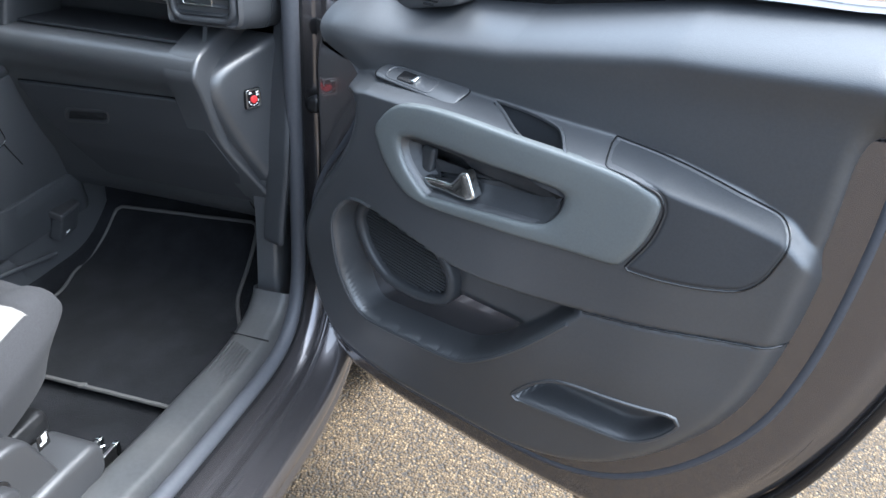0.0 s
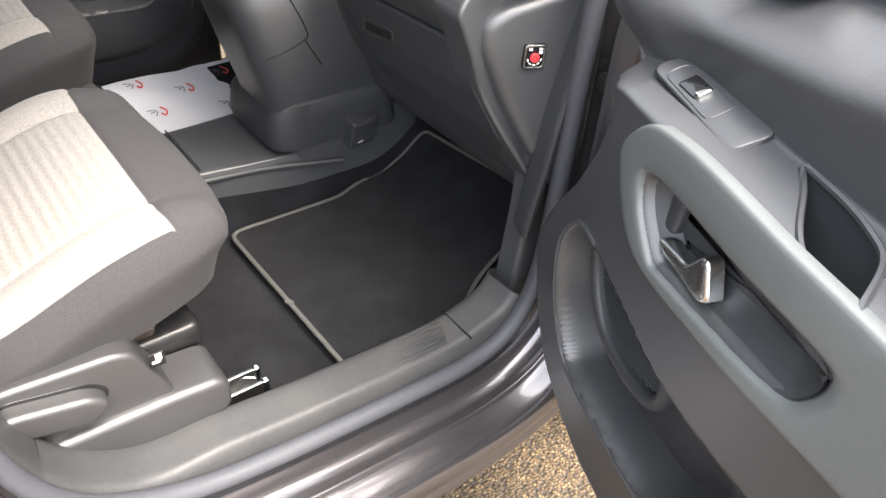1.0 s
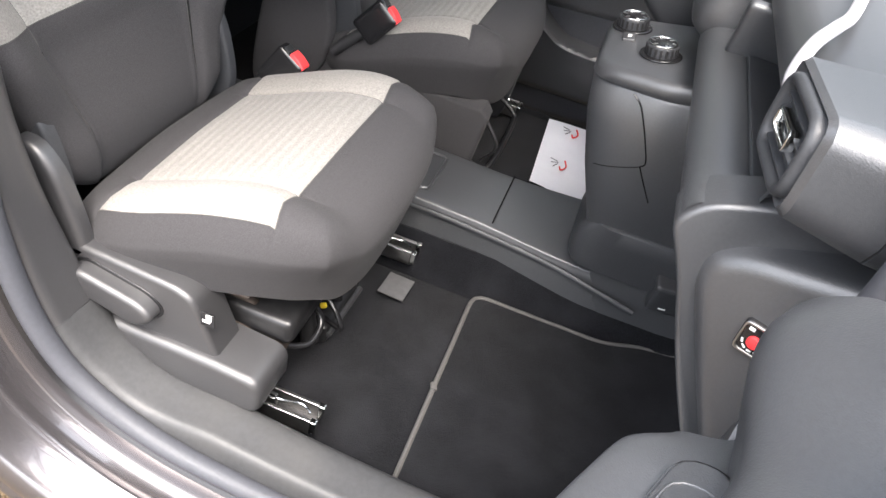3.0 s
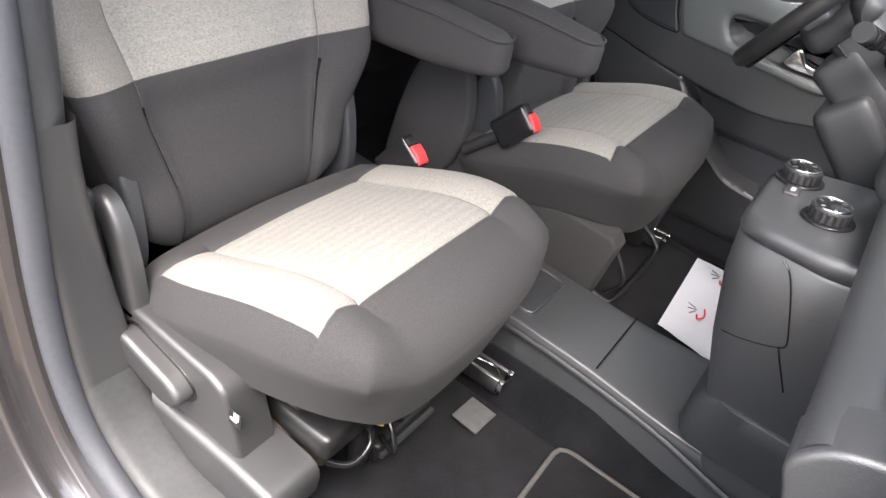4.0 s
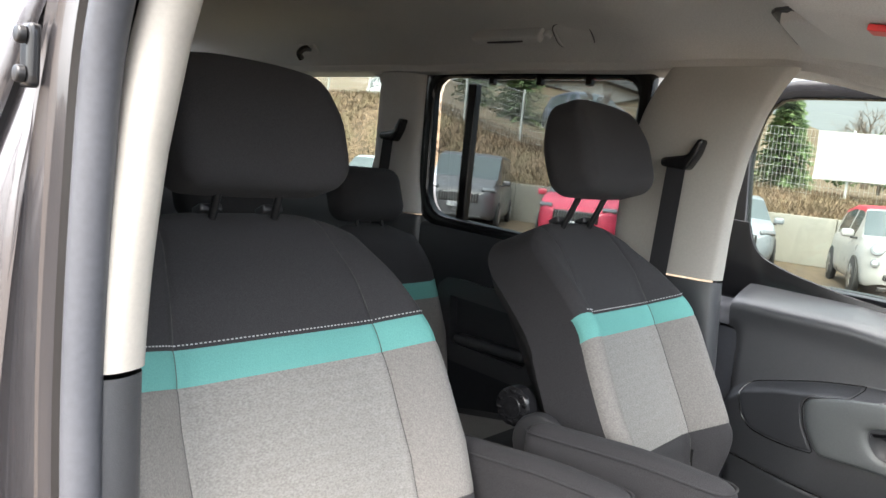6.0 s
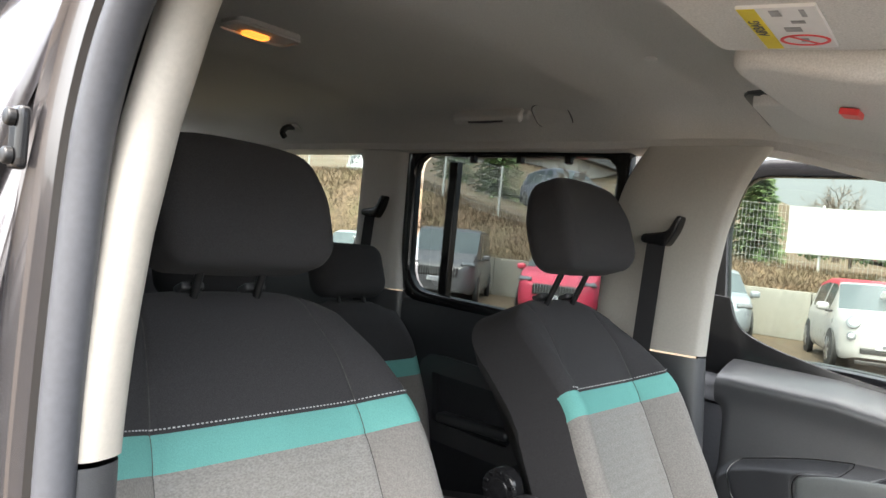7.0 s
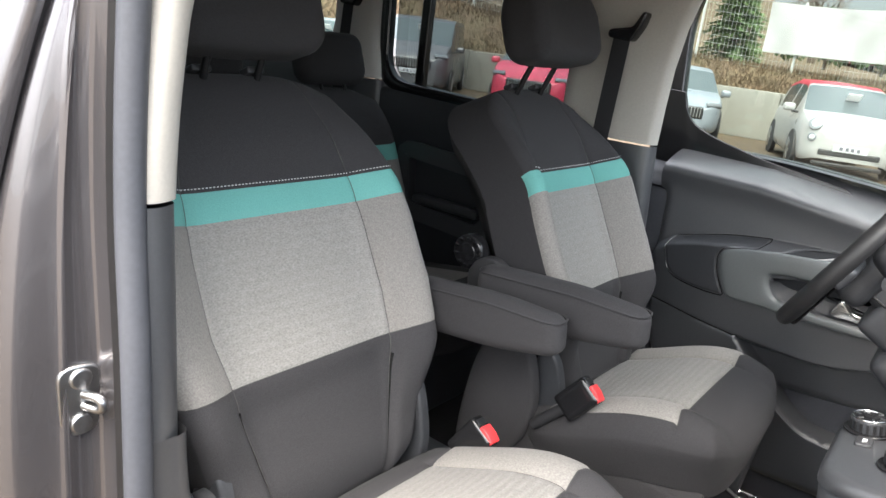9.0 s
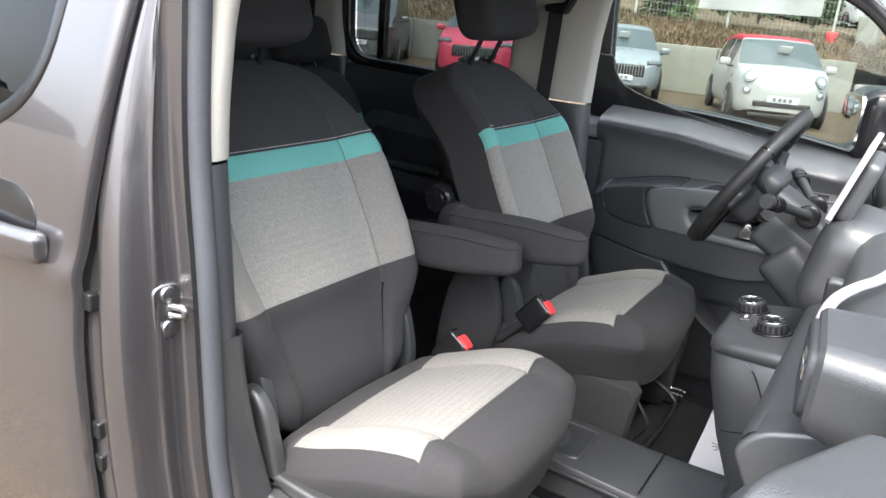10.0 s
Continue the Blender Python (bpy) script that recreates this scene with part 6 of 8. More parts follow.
# vents at the door end
def vent(cx, cy, cz, turn, sx, sz, owner=dash):
    m = pose(cx, cy, cz, 90, 0, turn)
    X = xform(m)
    o = even(rounded([(-sx, -sz), (sx, -sz), (sx, sz), (-sx, sz)], 0.016, 6), 48)
    vt = ring_plate("air_vent", inset(o, -0.012), o, -0.05, 0.006, 0.005, X, PLASTIC, owner, "black air vent")
    prism("vent_back", inset(o, -0.002), -0.055, -0.035, 0.002, X, GLOSS_BLACK, vt)
    for k in range(4):
        z = -sz + (2 * sz) * (k + 0.5) / 4
        rbox("vane", m @ pose(0, z, -0.01, 25, 0, 0), (2 * sx - 0.004, 0.003, 0.022), 0.001, PLASTIC, vt)
    tabo = even(rounded([(-0.034, -0.010), (0.022, -0.010), (0.022, 0.010), (-0.034, 0.010)], 0.003), 24)
    ring_plate("vent_tab", tabo, inset(tabo, 0.0028), -0.004, 0.006, 0.001, X, CHROME, vt)
    return vt


def pod_ring(y, x0, x1, z0, z1, c):
    o = even(rounded([(x0, z0), (x1 - 0.5 * c, z0), (x1, z0 + c), (x1, z1 - 0.6 * c), (x1 - 0.8 * c, z1), (x0, z1)], 0.008, 4), 60)
    return [(a, y + 0.10 * (a - 0.63), b) for a, b in o]


loft("vent_pod", [pod_ring(*r) for r in ((1.418, 0.572, 0.694, 1.150, 1.228, 0.010), (1.414, 0.566, 0.700, 1.145, 1.234, 0.012), (1.420, 0.562, 0.706, 1.140, 1.238, 0.016), (1.492, 0.556, 0.722, 1.128, 1.241, 0.030))], PLASTIC_SOFT, dash, "faceted charcoal vent pod", angle=30)
loft("pod_end_cap", [pod_ring(*r) for r in ((1.494, 0.556, 0.7225, 1.1275, 1.2415, 0.030), (1.56, 0.556, 0.728, 1.122, 1.245, 0.034), (1.64, 0.556, 0.735, 1.122, 1.250, 0.030), (1.78, 0.556, 0.742, 1.122, 1.252, 0.026), (1.95, 0.556, 0.745, 1.13, 1.235, 0.02))], PLASTIC_SOFT, dash, angle=30)
vent(0.634, 1.412, 1.189, 6, 0.050, 0.030)
# pale strip along the brow, and the screen binnacle
tube("pale_strip", curve_open([(0.558, 1.419, 1.180), (0.557, 1.415, 1.192), (0.553, 1.410, 1.209), (0.546, 1.412, 1.227), (0.53, 1.420, 1.241), (0.50, 1.437, 1.250), (0.455, 1.456, 1.252), (0.36, 1.480, 1.255), (0.26, 1.505, 1.257), (0.16, 1.52, 1.258)], 48), 0.0055, WHITE_TRIM, dash, k=10, flat=1.3, label="pale satin trim strip")
for a, b in (((0.690, 1.490), (0.632, 1.603)), ((0.704, 1.496), (0.655, 1.592))):
    tube("defrost_slot", [(*a, 1.243), (0.5 * (a[0] + b[0]), 0.5 * (a[1] + b[1]), 1.2455), (*b, 1.248)], 0.0045, GLOSS_BLACK, dash, k=6)
rbox("shelf_mat", pose(0.40, 1.495, 1.098, -3, 0, 0), (0.36, 0.15, 0.006), 0.002, PLASTIC, dash, "black rubber shelf mat")
# shelf divider
rbox("shelf_divider", pose(0.215, 1.47, 1.13, 0, 18, 0), (0.02, 0.16, 0.10), 0.008, PLASTIC_SOFT, dash)

# ---- centre tower with the rotary knobs ----
tower = thing("console_tower", (0.03, 1.35, 0.5), "charcoal centre tower with two rotary knobs", "console")
def tring(z, x0, x1, y0, y1, r=0.045):
    o = even(rounded([(x0, y0), (x1, y0), (x1, y1), (x0, y1)], [r, r, 0.02, 0.02], 7), 56)
    g = 0.35 * smooth(0.66, 0.80, z)
    return [(a + (g * min(b - 1.227, 0.12) if a > 0.08 and b > 1.227 else 0.0), b, z + 0.18 * (b - 1.22) * smooth(0.90, 0.985, z)) for a, b in o]


rows = [(0.47, -0.13, 0.118, 1.36, 1.70), (0.56, -0.125, 0.118, 1.345, 1.70), (0.63, -0.10, 0.122, 1.32, 1.70), (0.70, -0.085, 0.13, 1.30, 1.66), (0.80, -0.085, 0.135, 1.265, 1.60), (0.90, -0.09, 0.142, 1.235, 1.55), (0.962, -0.091, 0.146, 1.226, 1.52), (0.965, -0.088, 0.143, 1.229, 1.51), (0.968, -0.093, 0.148, 1.223, 1.50), (0.980, -0.093, 0.148, 1.223, 1.50),
        (0.987, -0.090, 0.145, 1.226, 1.48), (0.991, -0.086, 0.141, 1.230, 1.48), (0.9925, -0.080, 0.135, 1.236, 1.47)]
loft("tower_body", [tring(*r) for r in rows], PLASTIC_SOFT, tower, "soft charcoal tower body", angle=60)
FLANK = lambda y, z: (float(np.interp(z, [0.80, 0.90, 0.968], [0.135, 0.142, 0.148])) + 0.35 * min(y - 1.227, 0.12) + 0.0006, y, z)
tube("panel_seam", [FLANK(y, z) for y, z in curve_open([(1.298, 0.975), (1.312, 0.965), (1.325, 0.945), (1.345, 0.905), (1.358, 0.872), (1.352, 0.862)], 24)], 0.0012, GLOSS_BLACK, tower, k=5)
tube("panel_seam", [FLANK(y, z) for y, z in curve_open([(1.352, 0.862), (1.325, 0.845), (1.30, 0.832), (1.28, 0.825)], 12)], 0.0008, GLOSS_BLACK, tower, k=5)
tube("panel_seam", [FLANK(y, z) for y, z in curve_open([(1.352, 0.862), (1.365, 0.84), (1.39, 0.80)], 12)], 0.0012, GLOSS_BLACK, tower, k=5)
collar = [(0.585, -0.135, 0.128, 1.30, 1.62, 0.05), (0.60, -0.137, 0.131, 1.295, 1.62, 0.05), (0.66, -0.128, 0.140, 1.30, 1.60, 0.05), (0.70, -0.10, 0.138, 1.315, 1.58, 0.05), (0.705, -0.095, 0.130, 1.33, 1.57, 0.05)]
loft("tower_collar", [tring(*r) for r in collar], PLASTIC, tower, "black collar round the foot of the tower", angle=60)
for kx, ky in ((0.079, 1.319), (-0.032, 1.262)):
    kz = 0.9935 + 0.18 * (ky - 1.22)
    tm = pose(kx, ky, kz, 9, 0, 0)
    disc("knob_well", tm, 0.035, 0.003, 0.002, GLOSS_BLACK, tower, k=32)
    kn = disc("rotary_knob", tm @ pose(0, 0, 0.003), 0.0262, 0.019, 0.004, PLASTIC, tower, "black ribbed rotary knob", k=48, wobble=lambda q: 1 - 0.02 * (math.sin(16 * q) > 0))
    ro = np.array([(0.0245 * math.cos(a), 0.0245 * math.sin(a)) for a in np.linspace(0, 2 * math.pi, 32, endpoint=False)])
    ring_plate("chrome_ring", ro, inset(ro, 0.002), 0.020, 0.0232, 0.0008, xform(tm), CHROME, kn)
    for a in np.linspace(0, 2 * math.pi, 18, endpoint=False):
        rbox("grip_rib", tm @ pose(0.0258 * math.cos(a), 0.0258 * math.sin(a), 0.011, 0, 0, math.degrees(a)), (0.003, 0.0045, 0.014), 0.0008, BLACK_STEEL, kn, seg=1)
    disc("knob_cap", tm @ pose(0, 0, 0.0192), 0.0225, 0.003, 0.001, GLOSS_BLACK, kn, k=28)
    for a in range(6):
        rbox("cap_mark", tm @ pose(0.017 * math.cos(a * 1.05 + .3), 0.017 * math.sin(a * 1.05 + .3), 0.0225, 0, 0, 60 * a), (0.007, 0.0035, 0.001), 0.0003, STEEL, kn)
for bx, by in ((0.020, 1.262), (0.118, 1.385), (-0.02, 1.41)):
    bz = 0.993 + 0.18 * (by - 1.22)
    bt = prism("push_button", sq(0.016, 0.011, 0.003, 24), 0, 0.004, 0.0015, xform(pose(bx, by, bz, 9, 0, 0)), PLASTIC_TRIM, tower)
    rbox("print_mark", pose(bx, by, bz + 0.0044, 9, 0, 0), (0.012, 0.006, 0.0006), 0.0002, WHITE, bt)
rbox("chrome_edge", pose(-0.07, 1.43, 1.032, 9, 0, 20), (0.13, 0.006, 0.006), 0.002, STEEL, tower)
# gear area pocket behind the knobs
prism("tray", sq(0.06, 0.035, 0.015, 36), 0, 0.004, 0.002, xform(pose(0.02, 1.445, 1.033, 9, 0, 0)), GLOSS_BLACK, tower)
# usb socket block
usb = thing("socket_block", (0.135, 1.52, 0.55), "small black socket cover low on the tower", "socket")
um = frame_of((0.138, 1.51, 0.597), (0.15, -0.98, 0.0), (0.28, 0, 0.96))
rbox("block", um, (0.075, 0.075, 0.03), 0.006, PLASTIC, usb)
rbox("cap", um @ pose(0, 0.03, 0.004), (0.08, 0.018, 0.034), 0.005, PLASTIC_TRIM, usb)
rbox("print_mark", um @ pose(0.008, -0.022, -0.0155), (0.014, 0.004, 0.001), 0.0003, WHITE, usb)
rbox("print_mark", um @ pose(0.008, -0.022, 0.0155), (0.014, 0.004, 0.001), 0.0003, WHITE, usb)

# ---- floor console between the seats ----
fc = thing("floor_console", (-0.02, 0.9, 0.45), "low black console between the seats", "console")
rings = []
for y in np.linspace(0.28, 1.40, 30):
    f = smooth(1.08, 1.38, y)
    zt = 0.572 + 0.004 * math.sin(y * 9) - 0.004 * f
    xr, xl = 0.086 + 0.022 * f, -0.118 - 0.02 * f
    p = [(xr + 0.012, 0.44), (xr + 0.008, 0.50), (xr + 0.004, zt - 0.03), (xr, zt - 0.008), (xr - 0.012, zt), (0, zt + 0.002), (xl + 0.012, zt), (xl, zt - 0.008), (xl - 0.006, zt - 0.04), (xl - 0.012, 0.44)]
    rings.append([(x, y, z) for x, z in curve_open(p, 36)])
loft("console_body", rings, PLASTIC_SOFT, fc, caps=False, closed=False, angle=60)
tube("top_joint", [(0.082, 1.14, 0.5765), (0, 1.14, 0.5775), (-0.114, 1.14, 0.5765)], 0.0018, GLOSS_BLACK, fc, k=5)
wl = even(rounded([(-0.085, 0.90), (0.05, 0.90), (0.05, 0.985), (-0.085, 0.985)], 0.012), 40)
ring_plate("tray_rim", inset(wl, -0.006), wl, 0.56, 0.581, 0.003, lambda x, y, h: (x, y, h), PLASTIC_SOFT, fc)
prism("tray_floor", wl, 0.56, 0.5772, 0.001, lambda x, y, h: (x, y, h), PLASTIC, fc)
tube("side_strip", curve_open([(0.094, 0.6, 0.556), (0.094, 1.0, 0.556), (0.099, 1.14, 0.553), (0.110, 1.27, 0.548), (0.126, 1.36, 0.542), (0.140, 1.46, 0.53)], 30), 0.004, PLASTIC, fc, k=8, flat=1.6, label="black edge strip")

# ---- steering wheel, column and stalks ----
sw = thing("steering_wheel", (-0.37, 1.148, 1.19), "black leather-rimmed steering wheel", "steering wheel")
wm = frame_of((-0.37, 1.148, 1.197), (1, 0, 0), (0, 0.497, 0.868))
W = xform(wm)
rim = [W(0.188 * math.cos(a), 0.188 * math.sin(a) * (0.97 if math.sin(a) > 0 else 0.93), 0) for a in np.linspace(0, 2 * math.pi, 64, endpoint=False)]
LEATHER = material("black_leather_rim", (0.02, 0.02, 0.021), 0.5, noise_scale=400, vary=0.15, bump=0.3, bump_scale=700)
tube("rim", rim, 0.0165, LEATHER, sw, k=12, closed=True, up=(0, -0.868, 0.497))
for a in (0.6, 2.54):
    c = [W(0.188 * math.cos(a + d), 0.188 * math.sin(a + d) * 0.97, 0) for d in (-0.012, 0, 0.012)]
    tube("rim_joint", c, 0.0172, GLOSS_BLACK, sw, k=12, up=(0, -0.868, 0.497))
rbox("hub", wm @ pose(0, -0.005, -0.045), (0.17, 0.13, 0.06), 0.022, PLASTIC, sw)
rbox("airbag_pad", wm @ pose(0, 0.0, -0.008), (0.15, 0.11, 0.03), 0.014, PLASTIC_SOFT, sw)
for s in (-1, 1):
    rbox("spoke", wm @ pose(s * 0.13, -0.01, -0.015), (0.12, 0.045, 0.025), 0.01, PLASTIC, sw)
rbox("spoke", wm @ pose(0, -0.12, -0.015), (0.07, 0.12, 0.02), 0.008, GLOSS_BLACK, sw)
colm = thing("steering_column", (-0.37, 1.30, 1.1), "black steering column cowl with stalks", "steering column")
rbox("cowl", frame_of((-0.37, 1.285, 1.115), (1, 0, 0), (0, 0.868, -0.497)), (0.125, 0.24, 0.085), 0.018, PLASTIC, colm, "black upper column cowl")
rbox("cowl_joint", frame_of((-0.37, 1.272, 1.092), (1, 0, 0), (0, 0.868, -0.497)), (0.128, 0.22, 0.004), 0.001, GLOSS_BLACK, colm)
rbox("cowl_foot", frame_of((-0.37, 1.315, 1.045), (1, 0, 0), (0, 0.868, -0.497)), (0.13, 0.26, 0.09), 0.016, PLASTIC, colm, "black lower column cowl")
rbox("knee_panel", frame_of((-0.39, 1.345, 0.965), (1, 0, 0), (0, 0.75, -0.66)), (0.22, 0.26, 0.10), 0.022, PLASTIC, colm, "black panel under the column")
for s in (1, -1):
    st_ = tube("stalk", curve_open([(-0.37 + s * 0.055, 1.30, 1.150), (-0.37 + s * 0.10, 1.278, 1.163), (-0.37 + s * 0.16, 1.250, 1.182), (-0.37 + s * 0.215, 1.228, 1.197)], 16), [0.015, 0.010, 0.012, 0.016], PLASTIC, colm, k=14, label="black ribbed column stalk")
    for f in (0.72, 0.80, 0.9):
        c = np.array([-0.37 + s * (0.055 + 0.16 * f), 1.30 - 0.072 * f, 1.150 + 0.047 * f])
        tube("stalk_ring", [c, c + np.array([s * 0.004, -0.0018, 0.0012])], 0.0165, GLOSS_BLACK, st_, k=14)
    disc("stalk_boot", frame_of((-0.37 + s * 0.060, 1.298, 1.150), (0, 0.5, 0.87), (0, -0.87, 0.5)), 0.026, 0.012, 0.004, GLOSS_BLACK, colm, k=24)
    tube("paddle", curve_open([(-0.37 + s * 0.085, 1.215, 1.175), (-0.37 + s * 0.125, 1.195, 1.215), (-0.37 + s * 0.13, 1.20, 1.255)], 12), [0.006, 0.013, 0.009], PLASTIC, colm, k=10, flat=0.5)
# instrument hood and the screen on the dash
hood = thing("instrument_hood", (-0.37, 1.5, 1.25), "charcoal instrument hood over a dark dial face", "instrument hood")
rbox("hood_shell", pose(-0.37, 1.52, 1.25, 12, 0, 0), (0.40, 0.22, 0.12), 0.05, PLASTIC_SOFT, hood)
rbox("dial_face", pose(-0.37, 1.412, 1.245, 12, 0, 0), (0.34, 0.01, 0.09), 0.004, GLOSS_BLACK, hood)
scr = thing("centre_screen_pod", (0.0, 1.42, 1.1), "rounded black pod of the centre dashboard", "dashboard pod")
rbox("pod", pose(-0.01, 1.462, 1.135, -10, 0, 0), (0.25, 0.24, 0.19), 0.05, PLASTIC_SOFT, scr, "soft charcoal pod under the screen")
sm = pose(-0.02, 1.376, 1.300, -16, 0, 0)
rbox("screen", sm @ pose(0, 0.005, 0), (0.232, 0.008, 0.140), 0.003, GLOSS_BLACK, scr, "dark dashboard screen")
so_ = even(rounded([(-0.121, -0.072), (0.121, -0.072), (0.121, 0.072), (-0.121, 0.072)], 0.010), 60)
ring_plate("screen_frame", so_, inset(so_, 0.005), -0.009, 0.001, 0.002, xform(sm @ pose(0, 0, 0, 90, 0, 0)), WHITE_TRIM, scr, "pale satin screen frame")
rbox("screen_back", sm @ pose(0, 0.022, -0.01), (0.20, 0.03, 0.11), 0.012, PLASTIC_SOFT, scr)

# ---- mats and paper ----
mat_t = thing("floor_mat", (0.40, 1.35, 0.44), "black carpet floor mat with a grey bound edge", "floor mat")
MO = even(rounded([(0.165, 1.155), (0.655, 1.16), (0.655, 1.40), (0.56, 1.55), (0.54, 1.72), (0.135, 1.70), (0.13, 1.52), (0.165, 1.43)], [0.03, 0.015, 0.05, 0.05, 0.02, 0.02, 0.03, 0.03], 5), 140)


def floor_z(x, y):
    return 0.44 + 0.30 * smooth(1.52, 1.95, y) ** 1.2 + 0.003


us, ws = np.linspace(0.11, 0.67, 60), np.linspace(1.14, 1.74, 64)
Ug, Wg = np.meshgrid(us, ws)
sdm = poly_sdf(MO, Ug, Wg)
V, F, ix = [], [], {}
for r in range(64):
    for c in range(60):
        if sdm[r, c] < 0.01:
            x, y = Ug[r, c], Wg[r, c]
            if sdm[r, c] > -0.003:
                k = np.argmin(np.hypot(MO[:, 0] - x, MO[:, 1] - y))
                x, y = MO[k]
            ix[r, c] = len(V)
            V.append((x, y, floor_z(x, y) + 0.008 + 0.0015 * noise.noise((x * 14, y * 14, 2))))
for r in range(63):
    for c in range(59):
        ks = [(r, c), (r, c + 1), (r + 1, c + 1), (r + 1, c)]
        if all(k in ix for k in ks):
            F.append([ix[k] for k in ks])
mesh_part("carpet_sheet", V, F, CARPET, mat_t)
tube("bound_edge", [(x, y, floor_z(x, y) + 0.007 + 0.001 * noise.noise((x * 40, y * 40, 0))) for x, y in MO], 0.0048, BINDING, mat_t, k=7, closed=True, label="worn grey edge binding")
rbox("edge_knot", pose(0.432, 1.157, 0.452, 0, 0, 20), (0.018, 0.012, 0.008), 0.003, BINDING, mat_t)
dm = thing("driver_floor_mat", (-0.4, 1.3, 0.44), "black carpet mat in the driver's footwell", "floor mat")
v, q = prism_data(even(rounded([(-0.66, 0.98), (-0.17, 0.98), (-0.17, 1.62), (-0.64, 1.62)], 0.03), 60), 0.436, 0.449, 0.003, lambda x, y, h: (x, y, h + 0.30 * smooth(1.52, 1.95, y) ** 1.2))
fixed("carpet_sheet", v, q, CARPET, dm)
pp = thing("paper_mat", (-0.45, 1.3, 0.45), "crumpled white paper floor protector with faint print", "paper mat")
vs, fs = [], []
n, m = 40, 40
c0, c1, c2, c3 = S(-0.30, 1.165), S(-0.655, 1.145), S(-0.66, 1.60), S(-0.22, 1.58)
for i in range(n + 1):
    for j in range(m + 1):
        u, w = i / n, j / m
        x, y = (1 - u) * ((1 - w) * c0 + w * c1) + u * ((1 - w) * c3 + w * c2)
        cr = noise.noise((x * 7, y * 7, 1)) * 0.007 + abs(noise.noise((x * 4, y * 5, 4))) * 0.010 + abs(noise.noise((x * 13, y * 12, 7))) * 0.004
        z = 0.455 + cr + 0.30 * smooth(1.50, 1.95, y) ** 1.2 + 0.03 * smooth(0.4, 1.0, u) * smooth(0.5, 0.0, w)
        vs.append((x, y, z))
for i in range(n):
    for j in range(m):
        a = i * (m + 1) + j
        fs.append((a, a + 1, a + m + 2, a + m + 1))
k = len(vs)
fixed("sheet", vs + [(x, y, z - 0.0008) for x, y, z in vs], fs + [tuple(k + i for i in f[::-1]) for f in fs], PAPER, pp, angle=80)

# ---- seats ----
def samples(marks, n, eps):
    """Even samples from -1 to 1 that also hold each mark and both its flanks."""
    base = list(np.linspace(-1, 1, n))
    for m in marks:
        base = [b for b in base if abs(b - m) > 1.4 * eps]
        base += [m - eps, m - 0.4 * eps, m, m + 0.4 * eps, m + eps]
    return np.array(sorted(b for b in set(base) if -1 <= b <= 1))


def pad(parent, to3d, half_w, half_l, top, depth, R, marks_a, marks_b, region, power=4.0, mt=0.72, grooves=None, n=56, closed_back=True, taper=0.0):
    """An upholstered pad. (a, b) run over a square that is laid on a rounded outline; region(a, b) names the panel of a cell."""
    A, B = samples(marks_a, n, 0.012), samples(marks_b, n, 0.012)
    na, nb = len(A), len(B)
    P = np.zeros((na, nb, 3))
    for i, a in enumerate(A):
        for j, b in enumerate(B):
            m = max(abs(a), abs(b), 1e-6)
            pw = power(b) if callable(power) else power
            k = m / ((abs(a) ** pw + abs(b) ** pw) ** (1 / pw))
            k = 1 + (k - 1) * smooth(0.55, 0.98, m)
            ux, uy = a * k / m, b * k / m
            wl = half_w(uy * min(m / mt, 1)) if callable(half_w) else half_w
            rt = 1 - R / min(wl, half_l)
            if m <= mt:
                r, drop = m / mt * rt, 0.0
            else:
                t = (m - mt) / (1 - mt)
                if t < 0.5:
                    th = t / 0.5 * math.pi / 2
                    r, drop = rt + (1 - rt) * math.sin(th), R * (1 - math.cos(th))
                else:
                    f = (t - 0.5) / 0.5
                    r, drop = 1 - taper * f, R + (depth - R) * f
            wl2 = half_w(uy * r) if callable(half_w) else half_w
            x, y = wl2 * ux * r, half_l * uy * r
            z = top(x, y) - drop
            if grooves is not None:
                z -= grooves(a, b)
            P[i, j] = (x, y, z)
    cells = {}
    for i in range(na - 1):
        for j in range(nb - 1):
            cells.setdefault(region((A[i] + A[i + 1]) / 2, (B[j] + B[j + 1]) / 2), []).append((i, j))
    made = {}
    for key, list_ in cells.items():
        ix, V, F = {}, [], []
        for i, j in list_:
            qd = []
            for c in ((i, j), (i + 1, j), (i + 1, j + 1), (i, j + 1)):
                if c not in ix:
                    ix[c] = len(V)
                    V.append(to3d(*P[c]))
                qd.append(ix[c])
            F.append(qd)
        name, mat, label = key
        if closed_back and name in ("side_panel", "cushion_side", "back_side"):
            ring = [(i, 0) for i in range(na)] + [(na - 1, j) for j in range(1, nb)] + [(i, nb - 1) for i in range(na - 2, -1, -1)] + [(0, j) for j in range(nb - 2, 0, -1)]
            base = len(V)
            ctr = P[[c[0] for c in ring], [c[1] for c in ring]].mean(0)
            V += [to3d(*P[c]) for c in ring]
            V += [to3d(*(P[c] * 0.88 + ctr * 0.12 - (0, 0, 0.02))) for c in ring]
            nr = len(ring)
            F += [(base + k, base + nr + k, base + nr + (k + 1) % nr, base + (k + 1) % nr) for k in range(nr)]
            F.append([base + nr + k for k in range(nr)][::-1])
        made[name] = mesh_part(name, V, F, mat, parent, label, angle=80)
    return made, P, A, B


